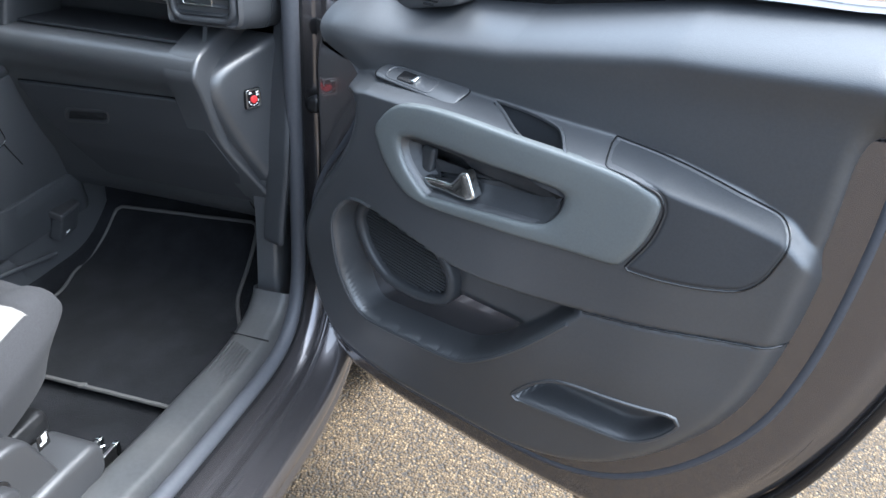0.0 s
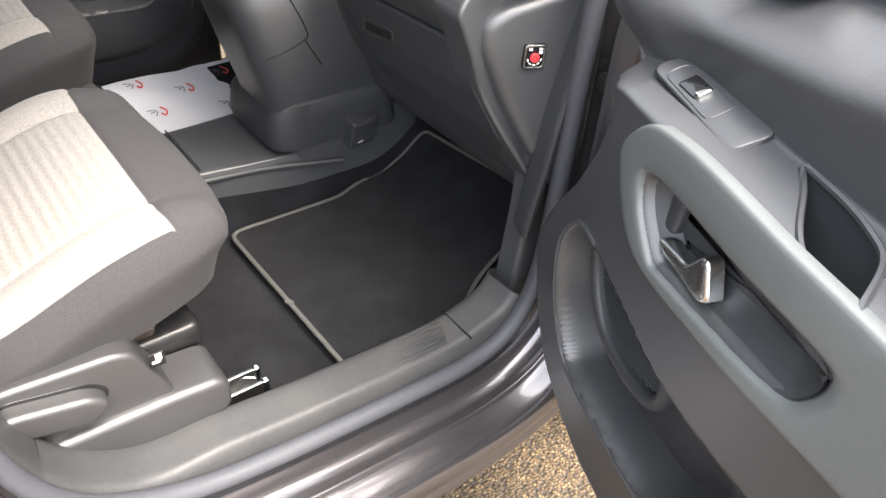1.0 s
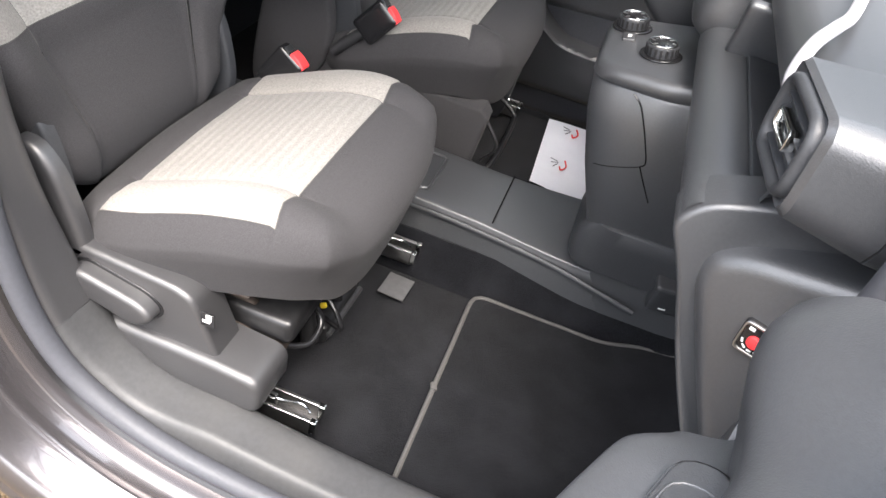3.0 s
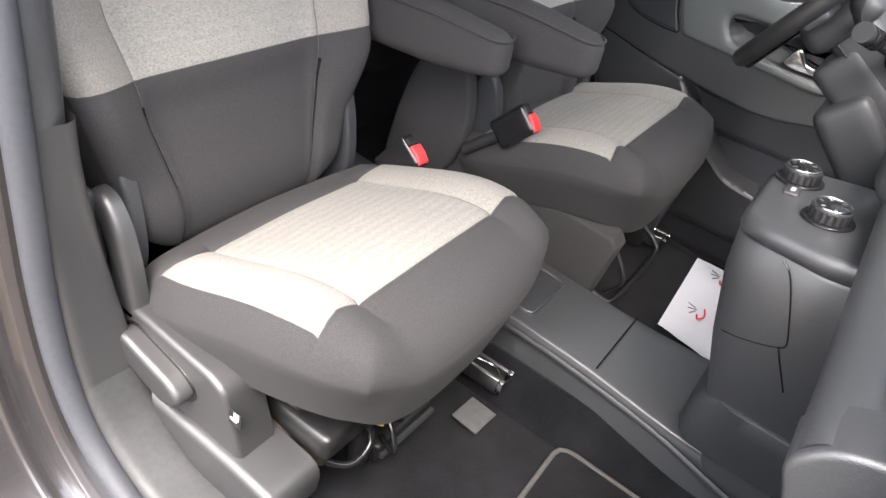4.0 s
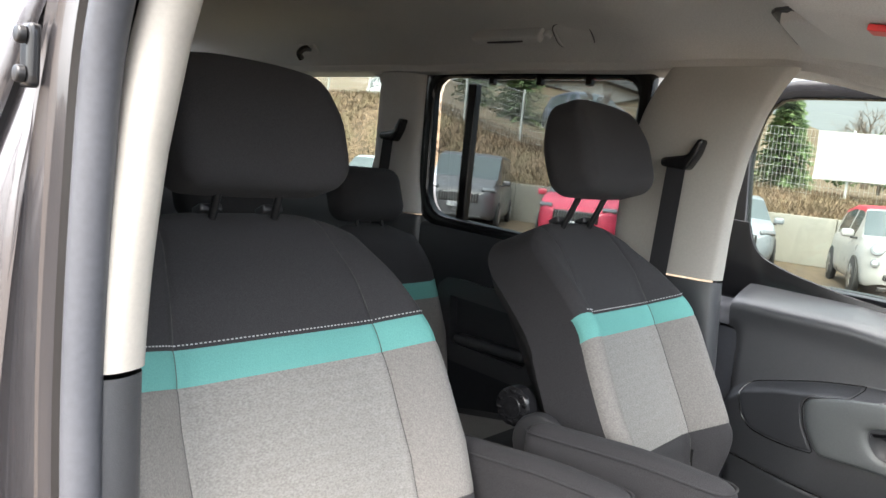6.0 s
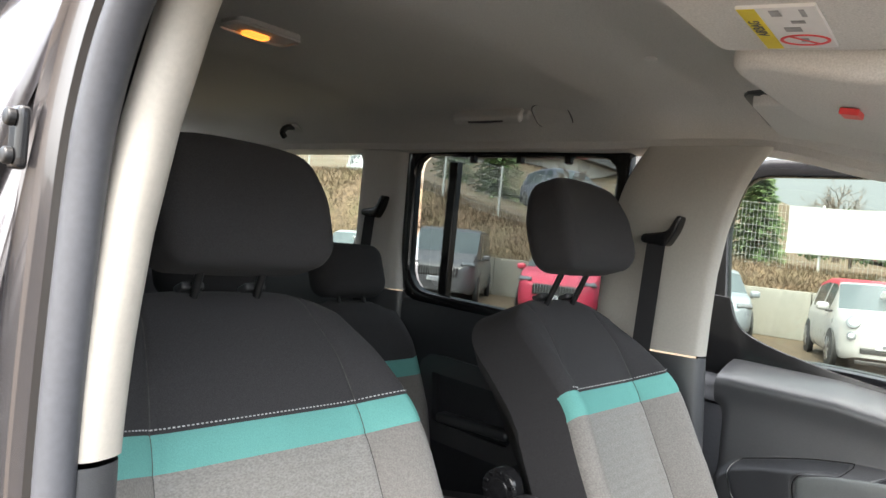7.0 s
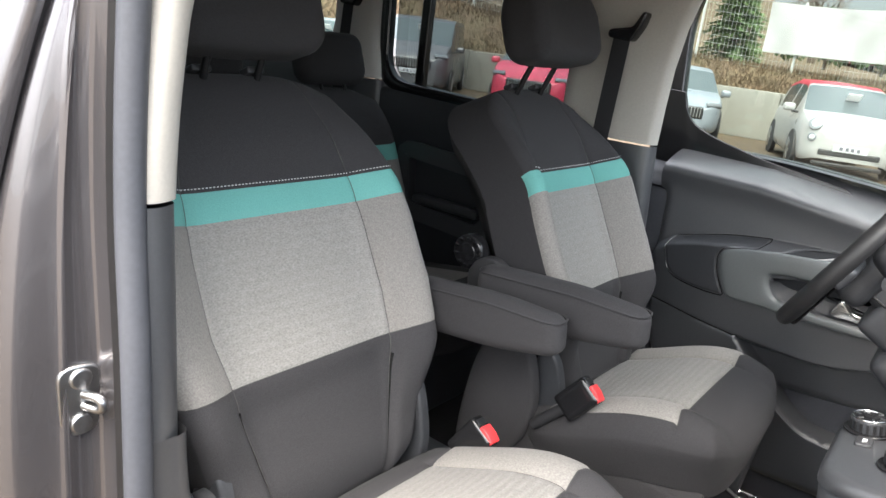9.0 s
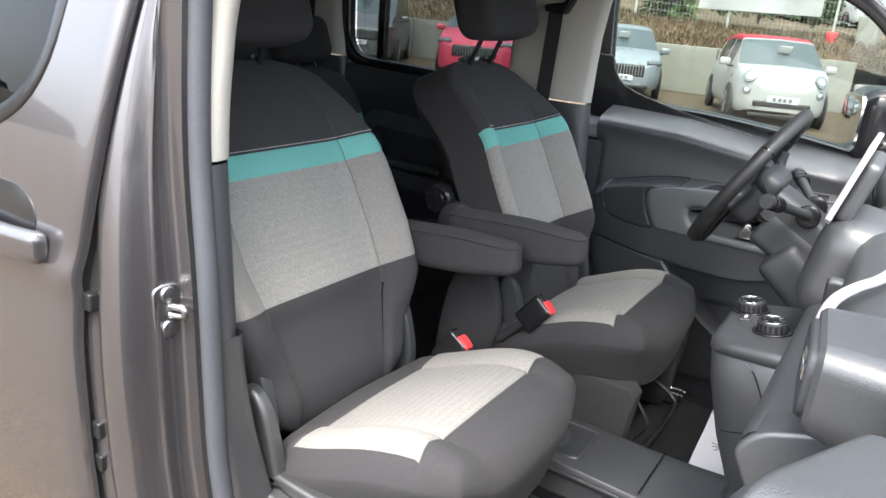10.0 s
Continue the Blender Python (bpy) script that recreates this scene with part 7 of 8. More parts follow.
def stitch_row(name, pts, normal, parent, length=0.0042, gap=0.0026, mat=None):
    """A row of thread stitches along points, as one mesh."""
    p = np.asarray(pts, float)
    d = np.r_[0, np.cumsum(np.linalg.norm(np.diff(p, axis=0), axis=1))]
    V, F = [], []
    s = 0.0
    nv = np.asarray(normal, float)
    while s + length < d[-1]:
        a = np.array([np.interp(s, d, p[:, k]) for k in range(3)])
        b = np.array([np.interp(s + length, d, p[:, k]) for k in range(3)])
        t = (b - a) / np.linalg.norm(b - a)
        w = np.cross(t, nv)
        w = w / np.linalg.norm(w) * 0.0009
        k = len(V)
        V += [a - w, a + w, b + w, b - w, (a + b) / 2 + nv * 0.0016 - w * 0.6, (a + b) / 2 + nv * 0.0016 + w * 0.6]
        F += [(k, k + 1, k + 5, k + 4), (k + 4, k + 5, k + 2, k + 3), (k, k + 4, k + 3), (k + 1, k + 2, k + 5)]
        s += length + gap
    return mesh_part(name, V, F, mat or STITCH, parent)


FOLD = material("black_fold", (0.012, 0.012, 0.012), 0.95, vary=0.2, spec=0.05)
FABRIC_SEAM = material("grey_seam_fold", (0.075, 0.073, 0.07), 0.95, vary=0.3, spec=0.1)


def seam_lines(seat, to3d, P, A, B, along_b, along_a, mat):
    """Sewn seams laid on a pad: runs at one a from b to b, and at one b from a to a."""
    for a, lo, hi in along_b:
        i = int(np.argmin(np.abs(A - a)))
        tube("seam", [to3d(*(P[i, j] + (0, 0, 0.0002))) for j in range(len(B)) if lo <= B[j] <= hi], 0.0008, mat, seat, k=5)
    for b, lo, hi in along_a:
        j = int(np.argmin(np.abs(B - b)))
        tube("seam", [to3d(*(P[i, j] + (0, 0, 0.0002))) for i in range(len(A)) if lo <= A[i] <= hi], 0.0008, mat, seat, k=5)


def front_seat(name, xc, yo, yb, bk, recline, inner, label, base_box):
    """A front seat. inner is the sign of the way to the car's middle; yo shifts the cushion fore and aft, yb the back."""
    seat = thing(name, (xc, 0.75 + yo, 0.46), label, "car seat", group="front seats")
    # cushion
    C0 = np.array([xc, 0.800 + yo, 0.0])
    to = lambda x, y, z: C0 + (x, y, z)
    hl, hw, R, mt = 0.228, 0.268, 0.052, 0.72
    rx, ry = (1 - R / min(hw, hl)) / mt, (1 - R / min(hw, hl)) / mt
    am, ab = 0.157 / (hw * rx), 0.224 / (hw * rx)
    bf, br = 0.110 / (hl * ry), -0.146 / (hl * ry)

    def top(x, y):
        f = (y + 0.228) / 0.456
        z = 0.742 + 0.098 * smooth(0.0, 0.72, f) - 0.020 * smooth(0.72, 1.0, f)
        bol = 0.014 * smooth(0.145, 0.20, abs(x)) * smooth(0.0, 0.25, f)
        return z + bol - 0.03 * smooth(0.20, 0.29, abs(x)) ** 2 + 0.006 * math.exp(-(x / 0.1) ** 2) * (1 - f)

    def region(a, b):
        m = max(abs(a), abs(b))
        if br < b < bf and abs(a) < am:
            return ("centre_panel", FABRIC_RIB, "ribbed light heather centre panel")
        if br < b < bf and abs(a) < ab and a < 0:
            return ("bolster_panel", FABRIC_CREAM, "light heather bolster")
        if br < b < bf and abs(a) < ab:
            return ("bolster_panel_far", FABRIC_CREAM, "light heather bolster")
        if m > 0.83:
            return ("cushion_side", FABRIC_DARK, "")
        return ("cushion_top", FABRIC_DARK, "charcoal fabric rim of the cushion")

    def grooves(a, b):
        g = 0.006 * math.exp(-((abs(a) - am) / 0.016) ** 2) * smooth(br - 0.1, br, b) * smooth(bf + 0.2, bf, b)
        g += 0.004 * math.exp(-((b - bf) / 0.016) ** 2) * (abs(a) < ab + 0.02) + 0.004 * math.exp(-((b - br) / 0.016) ** 2) * (abs(a) < ab + 0.02)
        g += 0.0025 * math.exp(-((max(abs(a), abs(b)) - 0.83) / 0.012) ** 2)
        return g

    _, P, AA, BB = pad(seat, to, hw, hl, top, 0.155, R, (-ab, -am, am, ab, -0.83, 0.83), (br, bf, -0.83, 0.83), region, power=lambda b: 4.5 if b < 0 else 3.0, grooves=grooves, taper=0.10)
    seam_lines(seat, to, P, AA, BB, [(-am, br, bf), (am, br, bf), (-ab, br, bf), (ab, br, bf)], [(br, -ab, ab), (bf, -ab, ab)], FABRIC_SEAM)
    # backrest, leaning
    ang = radians(recline)
    up = np.array([0, -math.sin(ang), math.cos(ang)])
    out = np.array([0, math.cos(ang), math.sin(ang)])
    B0 = np.array([xc + bk[0], 0.612 + yb, 0.715])
    bl = 0.3825
    xs, ws, dp, hf, bol, hup = bk
    tb = lambda x, y, z: B0 + np.array([x, 0, 0]) + up * (y + bl) + out * z
    Rb, mtb = 0.030, 0.74

    def width(v):
        h = (v + 1) / 2 * 2 * bl
        return np.interp(h, [0, 0.10, 0.22, 0.34, 0.46, 0.56, 0.66, 0.72, 0.765], [0.212, 0.226, 0.268, 0.292, 0.289, 0.276, 0.256, 0.240, 0.225]) * ws

    ay = lambda h: (h - bl) / bl * mtb / (1 - Rb / 0.25)
    b1, b2, b3 = ay(0.262), ay(0.508), ay(0.556)
    amb = 0.525

    def btop(x, y):
        w = width(y / bl)
        e = abs(x) / w
        h = y + bl
        z = 0.0 + bol * smooth(0.52, 0.92, e) * smooth(0.10, 0.25, h) * smooth(0.72, 0.5, h) + 0.012 * math.exp(-((h - 0.20) / 0.12) ** 2)
        z -= 0.03 * smooth(0.62, 0.765, h) + 0.02 * smooth(0.1, 0.0, h)
        return z

    def bregion(a, b):
        m = max(abs(a), abs(b))
        c = abs(a) < amb
        if m > 0.875:
            return ("back_side", FABRIC_DARK, "")
        if b < b1:
            return ("lower_panel", FABRIC_DARK, "charcoal lower panel") if c else (("lower_bolster", FABRIC_DARK, "") if a < 0 else ("lower_bolster_far", FABRIC_DARK, ""))
        if b < b2:
            return ("back_centre_panel", FABRIC_RIB_LIT, "ribbed light heather back panel") if c else (("back_bolster", FABRIC_CREAM, "light heather bolster") if a < 0 else ("back_bolster_far", FABRIC_CREAM, "light heather bolster"))
        if b < b3:
            return ("turquoise_band", FABRIC_TEAL, "turquoise woven band across the back")
        return ("upper_panel", FABRIC_DARK, "charcoal upper panel")

    def bgroove(a, b):
        g = 0.0045 * math.exp(-((abs(a) - amb) / 0.012) ** 2)
        g += 0.016 * math.exp(-((abs(a) - amb - 0.015) / 0.02) ** 2) * smooth(b1, b1 - 0.15, b)
        for bb in (b1, b2, b3):
            g += 0.002 * math.exp(-((b - bb) / 0.012) ** 2)
        g += 0.016 * smooth(amb + 0.01, amb - 0.03, abs(a)) * smooth(b1, b1 - 0.12, b)
        return g

    made, P, AA, BB = pad(seat, tb, width, bl, btop, dp, Rb, (-0.875, -amb, amb, 0.875), (b1, b2, b3, -0.875, 0.875), bregion, power=lambda b: 5.0 if b < 0 else 4.6, mt=mtb, grooves=bgroove)
    seam_lines(seat, tb, P, AA, BB, [(-amb, -0.80, 0.84), (amb, -0.80, 0.84)], [(b1, -0.84, 0.84)], FABRIC_SEAM)
    for a in (-amb, amb):
        i = int(np.argmin(np.abs(AA - a * 1.03)))
        tube("seam_fold", [tb(*(P[i, j] + (0, 0, -0.001))) for j in range(len(BB)) if -0.82 <= BB[j] <= b1 - 0.05], [0.0008, 0.003, 0.0038], FOLD, seat, k=6)
    j = int(np.argmin(np.abs(BB - b3)))
    lift = [tb(*(P[i, j] + (0, 0.006, 0.0012))) for i in range(len(AA)) if abs(AA[i]) < 0.8]
    stitch_row("stitching", lift, out, seat)
    # headrest on two posts
    ang2 = ang * 0.75
    up2 = np.array([0, -math.sin(ang2), math.cos(ang2)])
    HC = B0 + up * (2 * bl + 0.110 + hup) + out * hf
    hm = frame_of(tuple(HC), (1, 0, 0), tuple(up2))

    def hwarp(x, y, z):
        w = 1 - 0.10 * smooth(-0.01, 0.11, y) ** 1.3 - 0.04 * smooth(-0.05, -0.10, y)
        return (x * w, y - 0.018 * (abs(x) / 0.145) ** 2.5 * smooth(-0.05, 0.1, y), z * (1 - 0.28 * smooth(0.0, 0.10, y) - 0.10 * smooth(-0.05, -0.1, y)) - 0.012 * (x / 0.145) ** 2)

    hr = rbox("headrest", hm, (0.298, 0.202, 0.118), 0.034, FABRIC_DARK, seat, "charcoal fabric headrest", seg=6, warp=hwarp, angle=80)
    for s in (-1, 1):
        sx = 0.105
        pts = []
        for y in np.linspace(-0.094, 0.094, 26):
            x = s * sx
            xx, yy, zz = hwarp(x, y, 0.059 - 0.034 * (1 - math.sqrt(max(0, 1 - (max(abs(y) - 0.067, 0) / 0.034) ** 2))))
            pts.append(tuple(hm @ Vector((xx, yy, zz + 0.0004))))
        tube("headrest_seam", pts, 0.0011, GLOSS_BLACK, hr, k=5)
        foot = B0 + up * (2 * bl - 0.02) + out * (-0.045) + np.array([s * 0.055, 0, 0])
        head = HC - up2 * 0.07 + np.array([s * 0.055, 0, 0])
        tube("headrest_post", [foot, (foot + head) / 2, head], 0.0065, BLACK_STEEL, seat, k=10, label="black steel headrest post")
        col = B0 + up * (2 * bl + 0.002) + out * (-0.048) + np.array([s * 0.055, 0, 0])
        rbox("post_collar", frame_of(tuple(col), (1, 0, 0), tuple(out)), (0.038, 0.026, 0.012), 0.004, PLASTIC_TRIM, seat)
    # armrest
    ax = xc + inner * 0.327
    root, tip = (np.array([ax, 0.540, 1.006]), np.array([ax, 0.90, 1.030])) if inner > 0 else (np.array([ax, 0.422, 0.968]), np.array([ax, 0.785, 1.002]))
    amx = frame_of(tuple((root + tip) / 2), tuple(tip - root), (1, 0, 0))
    ln = float(np.linalg.norm(tip - root))

    def awarp(x, y, z):
        f = (x + ln / 2) / ln
        t = 1 - 0.30 * smooth(0.55, 1.05, f)
        return (x, y * (1 - 0.12 * smooth(0.7, 1.0, f)), z * t + 0.012 * smooth(0.4, 1.0, f) * (1 if z < 0 else 0.3) * (-1) * 0)

    arm = rbox("armrest", amx, (ln, 0.068, 0.105), 0.030, FABRIC_DARK, seat, "charcoal fabric folding armrest", seg=5, warp=awarp, angle=80)
    disc("armrest_pivot", pose(*(root + np.array([-inner * 0.045, 0.0, 0.0])), 0, 90 * inner, 0), 0.055, 0.02, 0.006, PLASTIC_TRIM, seat, k=30)
    pz = []
    for s in (-1,):
        pts = [tuple(amx @ Vector(awarp(x, y, -0.045 * 0 + s * 0.040))) for x, y in even(rounded([(-ln / 2 + .004, -0.034), (ln / 2 - 0.002, -0.034), (ln / 2 - 0.002, 0.034), (-ln / 2 + .004, 0.034)], 0.03), 60)]
        tube("armrest_piping", pts, 0.0022, FABRIC_DARK, arm, k=6, closed=True)
    # recline hinge covers at both lower ends
    for s in (-1, 1):
        lo = B0 + up * 0.05 + out * (-0.05) + np.array([s * 0.222, 0, 0])
        cov = even(curve_closed([(-0.05, -0.07), (0.02, -0.06), (0.045, 0.0), (0.02, 0.11), (-0.02, 0.135), (-0.045, 0.05)], 40), 40)
        prism("hinge_cover", cov, -0.010, 0.012, 0.006, xform(frame_of(tuple(lo), (0, 1, 0), (0, 0, 1)) if s > 0 else frame_of(tuple(lo), (0, 1, 0), (0, 0, 1)) @ Matrix.Rotation(0, 4, "X")), PLASTIC, seat)
    # recline dial on the inner side of the driver's seat, adjusters outside on the other
    if inner > 0:
        dx = xc + inner * 0.262
        dc = B0 + up * 0.42 + out * (-0.10)
        dmx = pose(dx, dc[1], dc[2], 0, 90 * inner, 0)
        dl = disc("recline_dial", dmx, 0.038, 0.028, 0.008, GLOSS_BLACK, seat, "black faceted recline dial", k=40, wobble=lambda q: 1 - 0.03 * (math.cos(10 * q) > 0.3))
        ro = np.array([(0.040 * math.cos(a), 0.040 * math.sin(a)) for a in np.linspace(0, 2 * math.pi, 30, endpoint=False)])
        for k in range(10):
            a = 2 * math.pi * k / 10
            rbox("dial_facet", dmx @ pose(0.029 * math.cos(a), 0.029 * math.sin(a), 0.0265, 0, 28, 0) @ Matrix.Rotation(0, 4, "Z"), (0.010, 0.010, 0.006), 0.002, GLOSS_BLACK, dl)
        disc("dial_centre", dmx @ pose(0, 0, 0.026), 0.021, 0.004, 0.003, GLOSS_BLACK, dl, k=24)
    # rails on the floor
    for s in (-1, 1):
        rx_ = xc + s * 0.232
        rail = thing("seat_rail", (rx_, 0.80 + yo, 0.46), "bright zinc-plated seat rail on the carpet", "seat rail", group="seat rails")
        for dx in (-0.017, 0.017):
            rbox("rail_wall", pose(rx_ + dx, 0.79 + yo, 0.476), (0.007, 0.44, 0.034), 0.002, STEEL, rail)
            rbox("rail_stop", pose(rx_ + dx, 1.012 + yo, 0.480), (0.012, 0.012, 0.03), 0.003, CHROME, rail)
        rbox("rail_floor", pose(rx_, 0.79 + yo, 0.462), (0.034, 0.44, 0.006), 0.001, BLACK_STEEL, rail)
        rbox("runner", pose(rx_, 0.74 + yo, 0.482), (0.014, 0.40, 0.026), 0.003, STEEL, rail)
        tube("grease_wire", curve_open([(rx_ - 0.006, 0.90 + yo, 0.497), (rx_ + 0.006, 0.94 + yo, 0.499), (rx_ - 0.004, 0.98 + yo, 0.496), (rx_ + 0.004, 1.0 + yo, 0.494)], 14), 0.0018, CHROME, rail, k=5)
    if base_box:
        # fabric-sided box under the driver's cushion
        prism("seat_base", even(rounded([(0.44, 0.45), (0.97, 0.45), (1.0, 0.69), (0.52, 0.70), (0.43, 0.62)], 0.02), 50), xc + 0.185, xc + 0.238, 0.008, lambda y, z, h: (h, y + yo, z), FABRIC_DARK, seat, "charcoal fabric skirt of the seat base")
        prism("seat_base_far", even(rounded([(0.44, 0.45), (0.97, 0.45), (1.0, 0.69), (0.52, 0.70)], 0.02), 50), xc - 0.238, xc - 0.185, 0.008, lambda y, z, h: (h, y + yo, z), PLASTIC, seat)
        shield = even(curve_closed([(0.44, 0.60), (0.46, 0.80), (0.51, 0.905), (0.575, 0.90), (0.62, 0.78), (0.60, 0.66), (0.50, 0.56)], 50), 50)
        prism("hinge_shield", shield, xc + 0.232, xc + 0.262, 0.010, lambda y, z, h: (h, y + yo, z), FABRIC_DARK, seat, "charcoal hinge shield")
        tube("adjust_bar", curve_open([(xc + 0.16, 0.93 + yo, 0.52), (xc + 0.16, 1.0 + yo, 0.50), (xc + 0.12, 1.02 + yo, 0.50), (xc - 0.10, 1.02 + yo, 0.50), (xc - 0.14, 1.0 + yo, 0.52), (xc - 0.14, 0.92 + yo, 0.56)], 30), 0.007, BLACK_STEEL, seat, k=8)
        tube("wire_loop", curve_open([(xc + 0.19, 0.98 + yo, 0.66), (xc + 0.205, 1.03 + yo, 0.60), (xc + 0.19, 1.0 + yo, 0.54)], 12), 0.004, BLACK_STEEL, seat, k=6)
    else:
        rbox("frame_tray", pose(xc, 0.74 + yo, 0.60), (0.40, 0.40, 0.05), 0.015, BLACK_STEEL, seat)
    return seat, B0, up, out


# cushion's rib fabric again, colour raised to offset the dimmer light on backrests
FABRIC_RIB_LIT = add_ribs(material("ribbed_light_heather_back", (0.262, 0.253, 0.238), 0.92, noise_scale=430, vary=0.24, bump=0.4, bump_scale=620, second=(0.25, 0.24, 0.23), second_scale=150, second_amount=0.35, sheen=0.1, spec=0.2, stretch=(0.55, 1, 1)), "Z", 0.0165, 0.0006, 0.08)
front_seat("passenger_seat", 0.374, 0.0, 0.0, (0.0, 1.0, 0.125, 0.015, 0.050, 0.0), 25.5, -1, "charcoal and light heather front seat with a turquoise band", False)
front_seat("front_driver_seat", -0.374, 0.045, 0.126, (-0.012, 0.84, 0.145, 0.052, 0.075, 0.018), 25.0, 1, "charcoal and light heather driver's seat with a turquoise band", True)

# outer side cover of the passenger seat with its lever
cov = thing("seat_side_cover", (0.645, 0.76, 0.52), "grey grained plastic seat side cover with lever", "seat trim")
outl = even(rounded([(0.46, 0.58), (0.47, 0.69), (0.56, 0.714), (0.665, 0.712), (0.795, 0.703), (0.822, 0.690), (0.862, 0.592), (0.866, 0.57)], [0.02, 0.02, 0.05, 0.03, 0.02, 0.02, 0.012, 0.006], 5), 140)
prism("cover_shell", outl, 0.592, 0.655, 0.009, lambda y, z, h: (h, y, z), PLASTIC_TRIM, cov, steps=5, label="")
arm_o = even(rounded([(0.655, 0.69), (0.640, 0.765), (0.618, 0.825), (0.590, 0.858), (0.556, 0.858), (0.552, 0.828), (0.580, 0.812), (0.598, 0.765), (0.600, 0.69)], [0.005, 0.06, 0.04, 0.02, 0.015, 0.015, 0.03, 0.06, 0.005], 6), 100)
prism("cover_arm", arm_o, 0.630, 0.655, 0.012, lambda y, z, h: (h, y, z), PLASTIC_TRIM, cov, "grey curved hinge arm", steps=5)
bulge = even(rounded([(0.48, 0.505), (0.90, 0.503), (0.940, 0.522), (0.940, 0.574), (0.926, 0.588), (0.86, 0.594), (0.48, 0.604)], [0.01, 0.02, 0.015, 0.010, 0.012, 0.02, 0.01], 6), 90)
prism("lower_rail_cover", bulge, 0.580, 0.670, 0.013, lambda y, z, h: (h, y, z), PLASTIC_TRIM, cov, steps=5)
lever = even(rounded([(0.634, 0.652), (0.640, 0.684), (0.656, 0.691), (0.752, 0.670), (0.776, 0.648), (0.746, 0.620)], [0.012, 0.012, 0.012, 0.02, 0.02, 0.02], 5), 60)
prism("height_lever", lever, 0.64, 0.682, 0.009, lambda y, z, h: (h, y, z), PLASTIC_TRIM, cov, "grey height adjusting lever", steps=5)
prism("lever_shadow_gap", inset(lever, -0.006), 0.64, 0.6562, 0.001, lambda y, z, h: (h, y, z), GLOSS_BLACK, cov)
rbox("symbol_patch", frame_of((0.6548, 0.846, 0.667), (0, 1, 0), (0, 0, 1)), (0.022, 0.026, 0.002), 0.0006, GLOSS_BLACK, cov)
rbox("print_mark", frame_of((0.656, 0.848, 0.672), (0, 1, 0), (0, 0, 1)), (0.009, 0.012, 0.001), 0.0003, WHITE, cov)
rbox("print_mark", frame_of((0.656, 0.844, 0.664), (0, 1, 0), (0, 0, 1)), (0.012, 0.005, 0.001), 0.0003, WHITE, cov)
rbox("belt_anchor", pose(0.655, 0.555, 0.80, 0, 8, 0), (0.022, 0.045, 0.13), 0.010, PLASTIC_SOFT, cov, "charcoal belt anchor cover")

# under-seat mechanism of the passenger seat
mech = thing("seat_mechanism", (0.42, 0.86, 0.46), "dirty steel seat frame mechanism with wiring", "seat frame")
rbox("rusty_bracket", pose(0.52, 0.86, 0.575, 0, 15, 8), (0.10, 0.12, 0.06), 0.01, RUST, mech, "rust-stained steel bracket")
rbox("rusty_bracket", pose(0.55, 0.80, 0.62, 0, 35, 0), (0.012, 0.14, 0.10), 0.004, RUST, mech)
tube("frame_strut", [(0.47, 0.93, 0.49), (0.475, 0.915, 0.58), (0.48, 0.90, 0.67)], 0.016, BLACK_STEEL, mech, k=10)
tube("frame_strut", [(0.45, 0.90, 0.49), (0.455, 0.885, 0.58), (0.46, 0.87, 0.67)], 0.012, BLACK_STEEL, mech, k=10)
tube("cross_tube", [(0.16, 0.80, 0.60), (0.59, 0.80, 0.60)], 0.016, BLACK_STEEL, mech, k=12)
tube("cable", curve_open([(0.56, 0.90, 0.55), (0.52, 0.945, 0.535), (0.48, 0.95, 0.55), (0.47, 0.935, 0.57), (0.49, 0.92, 0.575)], 20), 0.006, GLOSS_BLACK, mech, k=8)
tube("cable", curve_open([(0.40, 0.90, 0.56), (0.42, 0.95, 0.53), (0.43, 0.97, 0.50), (0.41, 0.93, 0.49)], 20), 0.005, GLOSS_BLACK, mech, k=8)
rbox("yellow_connector", pose(0.425, 0.930, 0.535, 10, 20, 30), (0.010, 0.012, 0.008), 0.003, YELLOW, mech, "yellow airbag connector")
rbox("connector_body", pose(0.40, 0.925, 0.55, 10, 20, 30), (0.04, 0.05, 0.03), 0.005, GLOSS_BLACK, mech)
for x, y, z in ((0.56, 0.87, 0.60), (0.53, 0.84, 0.61)):
    disc("bolt", pose(x, y, z, 0, 35, 0), 0.008, 0.006, 0.002, STEEL, mech, k=8)
tray = thing("under_seat_cover", (0.38, 0.95, 0.45), "black plastic cover on the carpet under the seat", "cover")
rbox("cover", pose(0.355, 0.86, 0.462, 0, 0, 0), (0.15, 0.17, 0.045), 0.012, BLACK_STEEL, tray)
tube("cover_edge", [(0.287, 0.950, 0.470), (0.425, 0.946, 0.466)], 0.006, PLASTIC_TRIM, tray, k=6)
lab = thing("carpet_label", (0.20, 1.03, 0.45), "small blank grey label on the carpet", "label")
rbox("label", pose(0.222, 1.005, 0.4475, 0, 0, -3), (0.065, 0.055, 0.003), 0.001, material("grey_label", (0.07, 0.07, 0.072), 0.8), lab)


